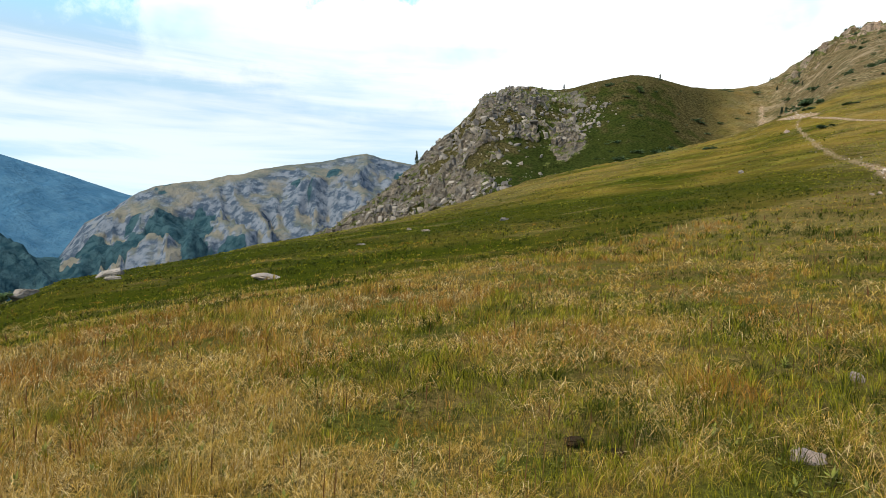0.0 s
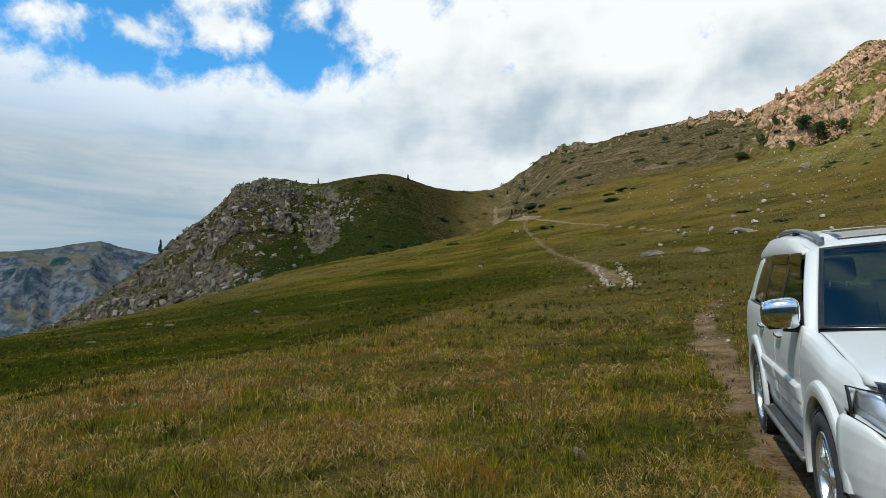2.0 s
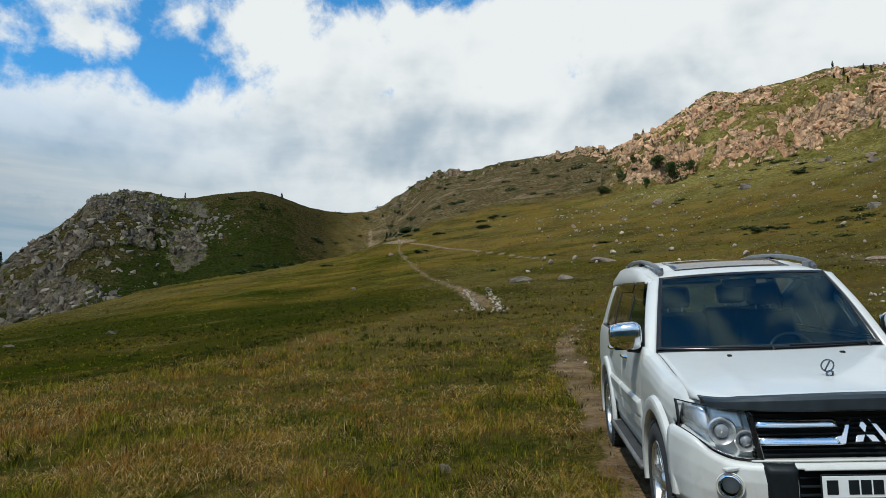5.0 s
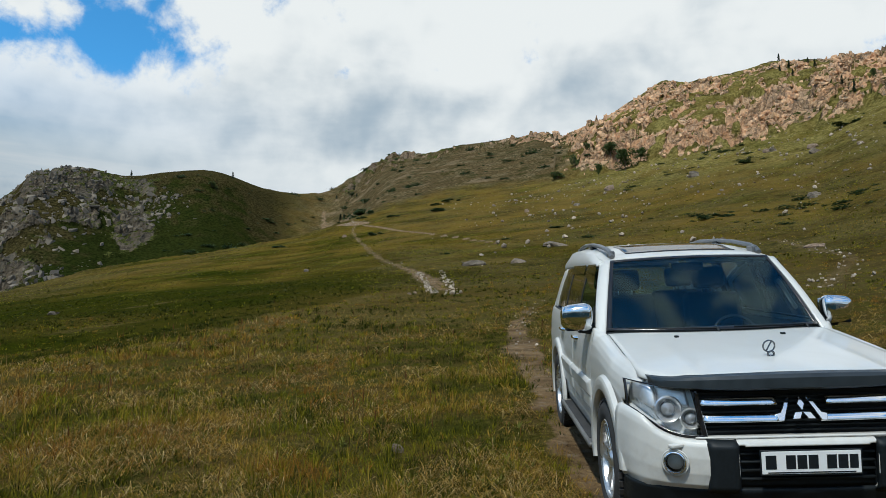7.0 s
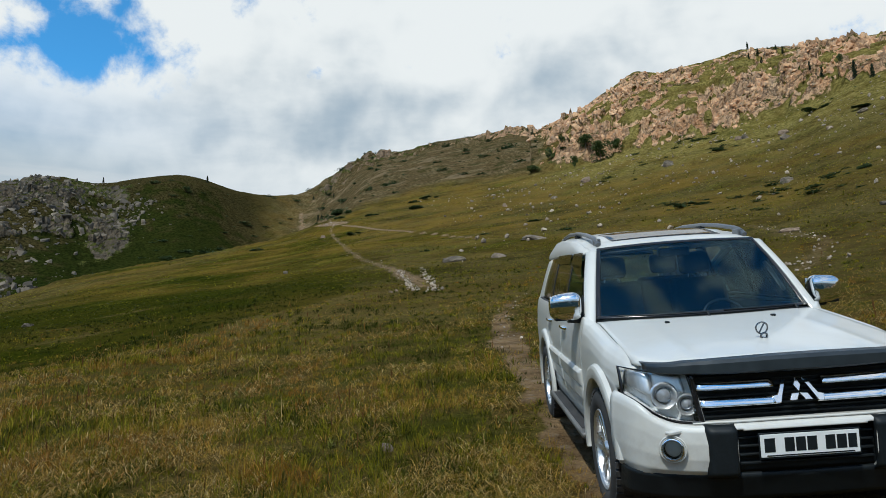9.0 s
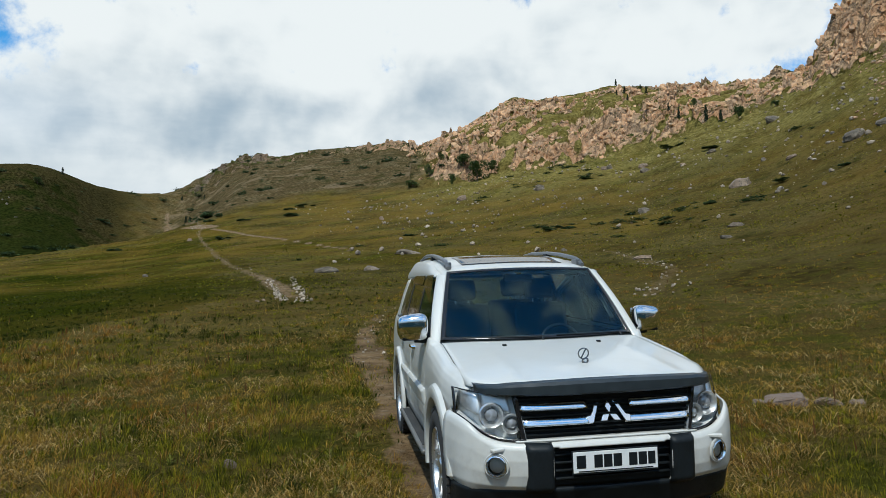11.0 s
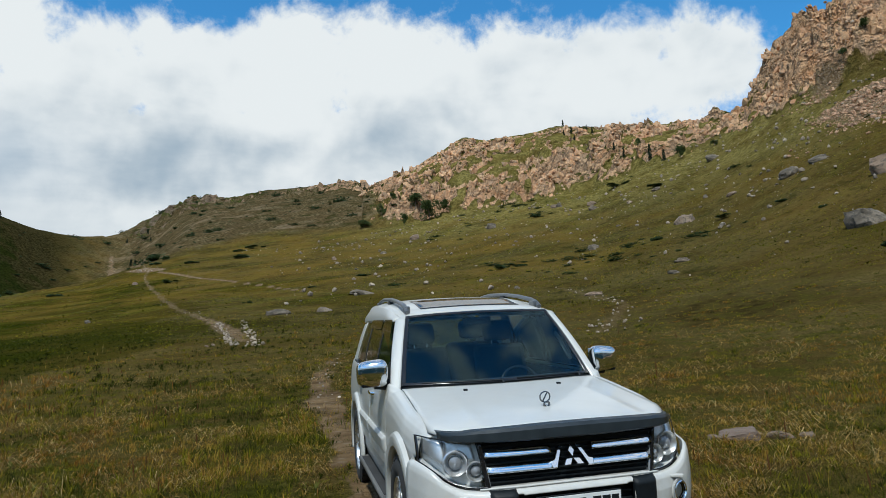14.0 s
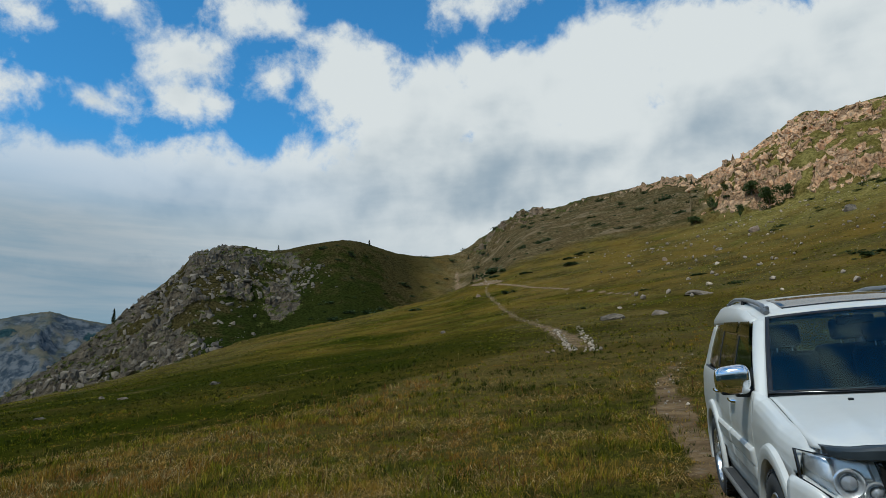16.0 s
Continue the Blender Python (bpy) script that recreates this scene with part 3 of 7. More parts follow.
def ground_material():
    n = Nodes("mountain_ground")
    p = n.place()

    def attr(name):
        return n.node("ShaderNodeAttribute", "Fac", (("attribute_name", name),))
    rock, lush, soil, wood, far = attr("rock"), attr("lush"), attr("soil"), attr("wood"), attr("far")
    n1, n2, n3, n4 = n.noise(p, 9.0, 6, 0.62), n.noise(p, 1.3, 6, 0.6), n.noise(p, 0.16, 6, 0.6), n.noise(p, 45.0, 4, 0.6)
    n5 = n.noise(p, 0.035, 5, 0.6)
    # dry grass, green grass, heathy brown
    straw = n.mix(n.ramp(n1, 0.3, 0.7), (0.040, 0.031, 0.010), (0.165, 0.126, 0.045))
    green = n.mix(n.ramp(n1, 0.3, 0.7), (0.008, 0.012, 0.001), (0.040, 0.047, 0.003))
    heath = n.mix(n.ramp(n2, 0.3, 0.7), (0.026, 0.020, 0.006), (0.098, 0.070, 0.021))
    meadow = n.mix(n.ramp(n3, 0.36, 0.62), heath, straw)
    olive = n.mix(n.ramp(n1, 0.3, 0.7), (0.024, 0.024, 0.004), (0.085, 0.078, 0.014))
    meadow = n.mix(n.math("MULTIPLY", n.ramp(n2, 0.44, 0.64), 0.6), meadow, olive)
    meadow = n.mix(n.ramp(n.math("ADD", lush, n.math("MULTIPLY", n.math("SUBTRACT", n2, 0.5), 0.9)), 0.25, 0.8), meadow, green)
    meadow = n.mix(n.math("MULTIPLY", n.ramp(n4, 0.50, 0.72), 0.45), meadow, (0.040, 0.034, 0.014))
    meadow = n.mix(n.math("MULTIPLY", n.ramp(n5, 0.45, 0.65), 0.35), meadow, (0.125, 0.078, 0.020))
    # dark mats of low scrub and sun-painted ochre patches on the open slopes
    along = n.scaled(p, 0.55, 1.0, 1.0)
    mats = n.math("MULTIPLY", n.ramp(n.noise(along, 0.42, 5, 0.62), 0.56, 0.64), attr("open"))
    meadow = n.mix(n.math("MULTIPLY", mats, 0.55), meadow, (0.014, 0.020, 0.005))
    # lighter green and ochre put sunlight into the slopes' own colour
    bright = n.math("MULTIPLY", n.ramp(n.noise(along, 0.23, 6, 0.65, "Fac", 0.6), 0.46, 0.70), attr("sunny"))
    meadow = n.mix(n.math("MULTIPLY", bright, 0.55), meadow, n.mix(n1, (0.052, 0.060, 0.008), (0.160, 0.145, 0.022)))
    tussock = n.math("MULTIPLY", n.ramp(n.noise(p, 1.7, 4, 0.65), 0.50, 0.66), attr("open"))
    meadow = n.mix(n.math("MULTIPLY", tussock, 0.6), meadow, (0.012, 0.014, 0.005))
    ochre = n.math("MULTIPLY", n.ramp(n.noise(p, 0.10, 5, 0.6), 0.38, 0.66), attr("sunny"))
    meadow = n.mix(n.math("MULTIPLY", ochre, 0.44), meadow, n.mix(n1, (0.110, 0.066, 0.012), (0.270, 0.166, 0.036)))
    # pale dry grass below the crags, with sunlight painted into its tone
    meadow = n.mix(n.math("MULTIPLY", attr("bleached"), n.ramp(n3, 0.35, 0.6, 0.25, 0.75)), meadow, n.mix(n.ramp(n2, 0.35, 0.65), (0.085, 0.075, 0.018), (0.270, 0.220, 0.072)))
    fleck = n.math("MULTIPLY", n.ramp(n.noise(p, 2.6, 3, 0.7), 0.665, 0.70), attr("open"))
    meadow = n.mix(n.math("MULTIPLY", fleck, 0.6), meadow, (0.30, 0.27, 0.22))
    fibres = []
    for turn, seed in ((0.3, 0.0), (1.4, 7.0), (2.4, 13.0)):
        rot = n.tree.nodes.new("ShaderNodeMapping")
        n.put(rot.inputs["Vector"], p)
        rot.inputs["Rotation"].default_value = (0, 0, turn)
        rot.inputs["Location"].default_value = (seed, seed, 0)
        rot.inputs["Scale"].default_value = (14.0, 190.0, 30.0)
        fibres.append(n.ramp(n.noise(rot.outputs[0], 1.0, 3, 0.6, "Fac", 0.6), 0.50, 0.68))
    litter = n.mix(n.math("MAXIMUM", fibres[0], n.math("MAXIMUM", fibres[1], fibres[2])), n.mix(n.ramp(n2, 0.35, 0.6), (0.032, 0.021, 0.005), (0.024, 0.027, 0.004)), n.mix(n.ramp(n2, 0.4, 0.65), (0.190, 0.128, 0.036), (0.085, 0.083, 0.012)))
    meadow = n.mix(n.math("MULTIPLY", attr("sward"), n.ramp(lush, 0.2, 1.0, 0.75, 0.3)), meadow, litter)
    dun = n.mix(n.ramp(n2, 0.35, 0.65), (0.034, 0.026, 0.011), (0.118, 0.084, 0.042))
    pale_dun = n.mix(n.ramp(n2, 0.40, 0.60), (0.028, 0.028, 0.009), (0.165, 0.124, 0.072))
    meadow = n.mix(n.math("MULTIPLY", attr("sere"), 0.9), meadow, n.mix(n.ramp(n3, 0.44, 0.66), dun, pale_dun))
    scar = n.math("MULTIPLY", n.ramp(n.noise(p, 0.07, 7, 0.70), 0.53, 0.62), attr("sere"))
    meadow = n.mix(n.math("MULTIPLY", scar, 0.4), meadow, n.mix(n2, (0.16, 0.115, 0.070), (0.34, 0.255, 0.165)))
    scrub = n.math("MULTIPLY", n.ramp(n.noise(p, 0.15, 6, 0.68), 0.54, 0.62), attr("sere"))
    meadow = n.mix(n.math("MULTIPLY", scrub, 0.75), meadow, n.mix(n2, (0.012, 0.015, 0.004), (0.048, 0.048, 0.016)))
    # the hill across the hollow: cloud shade painted in as darker green and olive
    shade_green = n.mix(n.ramp(n2, 0.35, 0.65), (0.005, 0.010, 0.002), (0.021, 0.028, 0.006))
    shade_olive = n.mix(n.ramp(n2, 0.35, 0.65), (0.011, 0.010, 0.004), (0.058, 0.047, 0.018))
    meadow = n.mix(n.math("MULTIPLY", attr("heather"), 0.95), meadow, n.mix(n.ramp(n.math("ADD", n3, attr("upper")), 0.40, 0.66), shade_green, shade_olive))
    # trodden earth
    earth = n.mix(n.ramp(n2, 0.3, 0.7), (0.100, 0.064, 0.033), (0.225, 0.150, 0.080))
    pale = n.mix(n.ramp(n.cells(p, 5.0), 0.10, 0.45), (0.42, 0.37, 0.31), earth)
    ground = n.mix(n.ramp(n.math("ADD", soil, n.math("MULTIPLY", n.math("SUBTRACT", n1, 0.5), 0.7)), 0.35, 0.65), meadow, n.mix(n.math("ADD", 0.14, n.math("MULTIPLY", attr("open"), 0.6)), earth, pale))
    # rock: pink granite, grey weathering, black joints, grass in the ledges
    stretch = n.scaled(p, 1.0, 1.0, 0.55)
    r1, r2, r3 = n.noise(stretch, 0.09, 7, 0.62), n.noise(stretch, 0.45, 7, 0.65), n.noise(stretch, 2.0, 5, 0.6)
    wander = n.node("ShaderNodeVectorMath", 0, (("operation", "ADD"),))
    adder = wander.node
    n.put(adder.inputs[0], stretch)
    n.put(adder.inputs[1], n.scaled(n.noise(p, 0.35, 5, 0.6, "Color"), 4.5, 4.5, 4.5))
    slab = n.scaled(wander, 0.35, 1.0, 1.5)
    joints = n.cells(slab, 0.30, "DISTANCE_TO_EDGE")
    joints_fine = n.cells(wander, 0.9, "DISTANCE_TO_EDGE")
    stone = n.mix(n.ramp(r1, 0.35, 0.65), n.mix(attr("pink"), (0.105, 0.084, 0.057), (0.66, 0.345, 0.170)), n.mix(attr("pink"), (0.112, 0.100, 0.078), (0.56, 0.372, 0.228)))
    stone = n.mix(n.ramp(r2, 0.38, 0.68), stone, n.mix(attr("pink"), (0.200, 0.160, 0.112), (0.78, 0.50, 0.285)))
    stone = n.mix(n.math("MULTIPLY", n.ramp(r3, 0.45, 0.75), 0.6), stone, (0.14, 0.115, 0.09))
    # rock joints, darkened further to paint shade into the crevices
    crack = n.math("MULTIPLY", n.math("MAXIMUM", n.ramp(joints, 0.10, 0.0), n.math("MULTIPLY", n.ramp(joints_fine, 0.08, 0.0), 0.5)), n.ramp(r2, 0.35, 0.6))
    stone = n.mix(n.math("MULTIPLY", n.ramp(n.noise(stretch, 0.22, 6, 0.7), 0.54, 0.68), 0.42), stone, n.mix(attr("pink"), (0.075, 0.068, 0.055), (0.180, 0.130, 0.090)))
    stone = n.mix(n.math("MULTIPLY", crack, 0.8), stone, (0.050, 0.042, 0.034))
    tilt = n.node("ShaderNodeSeparateXYZ", 2, Vector=n.node("ShaderNodeNewGeometry", "Normal"))
    ledge = n.math("ADD", tilt, n.math("MULTIPLY", n.math("SUBTRACT", r2, 0.5), 0.9))
    tuft = n.mix(n.ramp(r3, 0.35, 0.65), (0.022, 0.032, 0.008), (0.100, 0.100, 0.028))
    stone = n.mix(n.ramp(ledge, 0.62, 0.80), stone, tuft)
    fine_edge = n.math("ADD", rock, n.math("MULTIPLY", n.math("SUBTRACT", r2, 0.5), 1.3))
    ground = n.mix(n.ramp(fine_edge, 0.38, 0.56), ground, stone)
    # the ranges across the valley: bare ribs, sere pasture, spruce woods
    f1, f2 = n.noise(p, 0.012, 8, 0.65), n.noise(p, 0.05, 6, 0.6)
    # rock and woods carry the blue of the valley haze in their colour
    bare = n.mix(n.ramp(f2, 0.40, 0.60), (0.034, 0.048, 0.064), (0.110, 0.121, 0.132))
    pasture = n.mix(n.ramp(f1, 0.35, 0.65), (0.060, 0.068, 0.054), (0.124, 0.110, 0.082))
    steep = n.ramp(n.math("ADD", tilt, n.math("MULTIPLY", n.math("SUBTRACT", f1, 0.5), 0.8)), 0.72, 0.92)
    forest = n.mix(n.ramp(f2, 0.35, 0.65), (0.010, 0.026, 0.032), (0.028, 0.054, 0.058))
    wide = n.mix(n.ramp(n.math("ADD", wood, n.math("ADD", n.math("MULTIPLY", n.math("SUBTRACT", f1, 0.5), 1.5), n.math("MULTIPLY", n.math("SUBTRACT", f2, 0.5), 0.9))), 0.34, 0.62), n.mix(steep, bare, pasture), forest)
    # the farthest range: haze painted as an even blue over rock and woods
    haze_blue = n.mix(n.ramp(f1, 0.40, 0.60), (0.030, 0.076, 0.116), (0.044, 0.098, 0.138))
    color = n.mix(attr("remote"), n.mix(far, ground, wide), haze_blue)
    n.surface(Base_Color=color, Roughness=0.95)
    n.bsdf.inputs["Specular IOR Level"].default_value = 0.0
    # relief: grass is tufted, rock is jointed
    turf = n.math("ADD", n.math("MULTIPLY", n1, 0.10), n.math("MULTIPLY", n2, 0.25))
    cliff = n.math("ADD", n.math("MULTIPLY", r2, 1.6), n.math("ADD", n.math("MULTIPLY", r3, 0.6), n.math("MULTIPLY", n.ramp(joints, 0.0, 0.25), 0.8)))
    relief = n.node("ShaderNodeMix", 0, Factor=rock, A=turf, B=cliff)
    relief = n.math("ADD", relief, n.math("MULTIPLY", n.math("ADD", n.math("MULTIPLY", f1, 18.0), n.math("MULTIPLY", f2, 4.0)), far))
    n.bump(relief, 1.0, 1.3)
    return n.material


def add_field(me, name, values):
    a = me.attributes.new(name, "FLOAT", "POINT")
    a.data.foreach_set("value", np.asarray(values, dtype=np.float32))


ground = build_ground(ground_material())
me = ground.data
spots = np.empty(len(me.vertices) * 3, dtype=np.float32)
me.vertices.foreach_get("co", spots)
spots = spots.reshape(-1, 3).astype(float)
gx, gy = spots[:, 0], spots[:, 1]
gaz, gr = np.degrees(np.arctan2(gx, gy)), np.hypot(gx, gy)
add_field(me, "soil", bare_soil(gx, gy))
add_field(me, "lush", lushness(gx, gy))
add_field(me, "pink", smooth(gaz, 22, 45) * (0.82 + 0.18 * smooth(gaz, 64, 78)))
edge_r, crest_r = line(gaz, MEADOW_EDGE, 1), line(gaz, CREST, 1)
# where the hill's grass is darkened for cloud shade
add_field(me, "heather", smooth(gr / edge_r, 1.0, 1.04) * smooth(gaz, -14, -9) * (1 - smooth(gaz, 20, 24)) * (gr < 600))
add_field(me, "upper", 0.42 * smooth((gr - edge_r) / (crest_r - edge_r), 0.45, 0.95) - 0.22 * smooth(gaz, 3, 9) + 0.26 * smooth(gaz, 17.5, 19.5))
add_field(me, "sere", smooth(gr / edge_r, 0.96, 1.06) * smooth(gaz, 20, 27) * (1 - smooth(gaz, 44, 47)))
add_field(me, "bleached", smooth(gr / edge_r, 0.66, 0.95) * (gr < 500) * smooth(gaz, 40, 50) * (1 - smooth(gaz, 80, 87)))
add_field(me, "open", smooth(gr, 30, 55) * (gr < 700))
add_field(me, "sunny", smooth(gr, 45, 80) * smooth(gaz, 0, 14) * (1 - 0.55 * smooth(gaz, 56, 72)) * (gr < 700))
add_field(me, "sward", (1 - smooth(gr, 9, 30)) * (1 - bare_soil(gx, gy)))
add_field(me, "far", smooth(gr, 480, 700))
lee = spur_line(gaz + 0.5, gr) - spur_line(gaz - 0.5, gr)
woods = smooth(0.40 * lee + 0.95 * fbm(gx / 110, gy / 110, 5, 240) - 0.35 * smooth(gr, 1500, 1800), -0.10, 0.16)
woods = np.where(gr > 2400, 0.35 + 0.4 * woods, 0.95 * woods)
woods = np.where((gaz < -29.0) & (gr < 2000), 1.0, woods)
add_field(me, "wood", woods)
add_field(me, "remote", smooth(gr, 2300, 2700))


# ---------------------------------------------------------------- the car
# Car space: x forward from the front bumper, y to the car's left, z up from the tyres' feet.
CAR = Matrix(((-0.6088, 0.7870, -0.1005, 3.674), (-0.7851, -0.6158, -0.0664, 1.764), (-0.1142, 0.0385, 0.9927, 0.496), (0, 0, 0, 1)))


def part(name, bm, material, parent, label="", sharp=35, thick=0.0, bevel=0.0):
    """Links a bmesh as one mesh under a thing or a part."""
    bmesh.ops.recalc_face_normals(bm, faces=bm.faces)
    if any(e.is_boundary for e in bm.edges):                 # open sheets face away from the middle of the car
        middle = Vector((-2.2, 0, 0.9))
        if sum((f.calc_center_median() - middle).normalized().dot(f.normal) * f.calc_area() for f in bm.faces) < 0:
            bmesh.ops.reverse_faces(bm, faces=bm.faces)
    me = bpy.data.meshes.new(name)
    bm.to_mesh(me)
    bm.free()
    me.materials.append(material)
    me.polygons.foreach_set("use_smooth", np.ones(len(me.polygons), dtype=bool))
    me.set_sharp_from_angle(angle=radians(sharp))
    ob = new(name, me)
    ob.parent = parent
    if thick:
        m = ob.modifiers.new("thickness", "SOLIDIFY")
        m.thickness, m.offset = thick, -1
    if bevel:
        m = ob.modifiers.new("edge", "BEVEL")
        m.width, m.segments, m.limit_method, m.angle_limit = bevel, 3, "ANGLE", radians(40)
    return tagged(ob, label)


def patch(f, nu, nv, keep=None, bm=None):
    """A grid over u, v in 0 to 1, with the faces whose middle keep() accepts."""
    bm = bm or bmesh.new()
    vs = [[bm.verts.new(f(i / nu, j / nv)) for j in range(nv + 1)] for i in range(nu + 1)]
    for i in range(nu):
        for j in range(nv):
            q = (vs[i][j], vs[i + 1][j], vs[i + 1][j + 1], vs[i][j + 1])
            if keep is None or keep(sum((v.co for v in q), Vector()) / 4):
                bm.faces.new(q)
    for v in [v for v in bm.verts if not v.link_faces]:
        bm.verts.remove(v)
    return bm


def cuboid(a, b, bm=None, m=None):
    bm = bm or bmesh.new()
    made = bmesh.ops.create_cube(bm, size=1)["verts"]
    for v in made:
        v.co = Vector([(a[i] + b[i]) / 2 + v.co[i] * (b[i] - a[i]) for i in range(3)])
        if m:
            v.co = m @ v.co
    return bm


def tube(points, radius, sides=10, bm=None, flat=1.0):
    """A round bar along points, closed at both ends."""
    bm = bm or bmesh.new()
    pts = [Vector(p) for p in points]
    rings = []
    for i, p in enumerate(pts):
        way = (pts[min(i + 1, len(pts) - 1)] - pts[max(i - 1, 0)]).normalized()
        side = way.cross(Vector((0, 0, 1)))
        side = side.normalized() if side.length > 1e-3 else Vector((1, 0, 0))
        top = side.cross(way)
        rings.append([bm.verts.new(p + radius * (side * math.cos(a) * flat + top * math.sin(a))) for a in (2 * math.pi * k / sides for k in range(sides))])
    for a, b in zip(rings, rings[1:]):
        for k in range(sides):
            bm.faces.new((a[k], a[(k + 1) % sides], b[(k + 1) % sides], b[k]))
    bm.faces.new(rings[0]), bm.faces.new(rings[-1][::-1])
    return bm


def lathe(profile, steps, bm=None, m=None):
    """A profile of (radius, along) turned about the y axis."""
    bm = bm or bmesh.new()
    rings = []
    for r, y in profile:
        ring = []
        for k in range(steps):
            a = 2 * math.pi * k / steps
            p = Vector((r * math.cos(a), y, r * math.sin(a)))
            ring.append(bm.verts.new(m @ p if m else p))
        rings.append(ring)
    for a, b in zip(rings, rings[1:]):
        for k in range(steps):
            bm.faces.new((a[k], a[(k + 1) % steps], b[(k + 1) % steps], b[k]))
    if profile[0][0] < 0.02:
        bm.faces.new(rings[0])
    if profile[-1][0] < 0.02:
        bm.faces.new(rings[-1][::-1])
    return bm


def plate_of(points, depth, way, bm=None):
    """A flat outline pushed to a thickness."""
    bm = bm or bmesh.new()
    way = Vector(way) * depth
    a = [bm.verts.new(Vector(p)) for p in points]
    b = [bm.verts.new(Vector(p) + way) for p in points]
    bm.faces.new(a), bm.faces.new(b[::-1])
    for k in range(len(a)):
        bm.faces.new((a[k], a[k - 1], b[k - 1], b[k]))
    return bm


def curve_at(table, v):
    xs, ys = [p[0] for p in table], [p[1] for p in table]
    reach = 0.035 if table in (BUMPER_PLAN, LAMP_PLAN, HOOD_PLAN, BUMPER_TOP) else 0.0
    return float(np.interp(v, xs, ys) if not reach else sum(np.interp(abs(v + d * reach), xs, ys) for d in (-1, -0.5, 0, 0.5, 1)) / 5)


HUB_FRONT, HUB_REAR, HUB_Z = -0.87, -3.65, 0.385
BUMPER_PLAN = [(0, 0.0), (0.35, -0.012), (0.52, -0.035), (0.64, -0.075), (0.74, -0.115), (0.82, -0.172), (0.875, -0.245), (0.91, -0.33), (0.93, -0.45), (0.935, -0.52)]
LAMP_PLAN = [(0.0, -0.06), (0.46, -0.07), (0.55, -0.09), (0.65, -0.125), (0.74, -0.180), (0.81, -0.26), (0.85, -0.36), (0.872, -0.45)]
HOOD_PLAN = [(0.0, -0.045), (0.3, -0.055), (0.5, -0.085), (0.62, -0.13), (0.70, -0.195), (0.75, -0.285), (0.80, -0.42)]
BUMPER_TOP = [(0, 0.700), (0.48, 0.695), (0.56, 0.690), (0.66, 0.700), (0.74, 0.735), (0.80, 0.782), (0.85, 0.818), (0.93, 0.845)]


def hood_height(x, y):
    t = min(max((-x - 0.05) / 1.30, 0), 1)
    centre = 1.020 + 0.155 * t ** 0.75
    drop = (0.062 * (1 - t) + 0.022 * t) * (abs(y) / 0.8) ** 2.2
    ribs = 0.010 * math.exp(-((abs(y) - 0.50) / 0.05) ** 2) * (1 - t)
    nose = 0.030 * max(0, 1 + (x - curve_at(HOOD_PLAN, abs(y))) / 0.10) ** 2
    return centre - drop + ribs - nose


def taper(x):
    t = min(max((x + 0.80) / 0.45, 0), 1)
    e = min(max((-x - 3.7) / 0.85, 0), 1)
    return (1 - 0.055 * t * t * (3 - 2 * t)) * (1 - 0.02 * e * e)


def belt_height(x):
    return 1.195 + 0.012 * (-x - 1.5)


def side_point(x, v, s):
    """The flank from the sill (v 0) to the shoulder (v 1)."""
    low = [(0.865, 0.40), (0.885, 0.48), (0.893, 0.60), (0.897, 0.70), (0.903, 0.80), (0.905, 0.90), (0.898, 1.00)]
    if x > -1.48:
        edge = 0.772 + 0.028 * (x + 1.46) / 1.26
        top = hood_height(x, edge)
        up = [(0.886, top - 0.075), (0.868, top - 0.040), (0.842, top - 0.016), (edge + 0.025, top - 0.003), (edge + 0.004, top - 0.004)]
        low[6] = (0.900, min(1.0, top - 0.12))
        low[5] = (0.905, min(0.9, top - 0.18))
        b, k = belt_height(x), min(1, max(0, (-1.36 - x) / 0.115)) ** 2
        door = [(0.890, b - 0.13), (0.882, b - 0.08), (0.872, b - 0.035), (0.862, b - 0.008), (0.845, b)]
        up = [(p[0] + (q[0] - p[0]) * k, p[1] + (q[1] - p[1]) * k) for p, q in zip(up, door)]
    else:
        b = belt_height(x)
        up = [(0.890, b - 0.13), (0.882, b - 0.08), (0.872, b - 0.035), (0.862, b - 0.008), (0.845, b)]
    pts = low + up
    k = v * (len(pts) - 1)
    i = min(int(k), len(pts) - 2)
    a, b = pts[i], pts[i + 1]
    return Vector((x, s * (a[0] + (b[0] - a[0]) * (k - i)) * taper(x), a[1] + (b[1] - a[1]) * (k - i)))


def in_arch(p, r=0.435):
    return any(math.hypot(p.x - h, p.z - HUB_Z - 0.015) < r for h in (HUB_FRONT, HUB_REAR))


def flank(x0, x1, s, keep=None, step=0.02):
    n = max(2, round(abs(x1 - x0) / step))
    return patch(lambda u, v: side_point(x0 + (x1 - x0) * u, v, s), n, 44, lambda p: not in_arch(p) and (keep is None or keep(p)))


def pane_point(x, v, s, lift=0.0):
    """The glazed side above the belt: v 0 at the belt, 1 under the gutter."""
    b, t = belt_height(x), 1.695 - 0.012 * max(0, -x - 3.4) ** 2
    y = (0.842 * taper(x)) * (1 - v) + (0.705 - 0.02 * max(0, -x - 3.4)) * v + 0.012 * math.sin(math.pi * v)
    return Vector((x, s * (y + lift), b + (t - b) * v))


def glazed(outline, s, lift, steps=10):
    """A curved pane or frame piece from four corners (x, v)."""
    (xa, va), (xb, vb), (xc, vc), (xd, vd) = outline

    def f(u, w):
        x0, x1 = xa + (xb - xa) * u, xd + (xc - xd) * u
        v0, v1 = va + (vb - va) * u, vd + (vc - vd) * u
        return pane_point(x0 + (x1 - x0) * w, v0 + (v1 - v0) * w, s, lift)
    return patch(f, steps, steps)


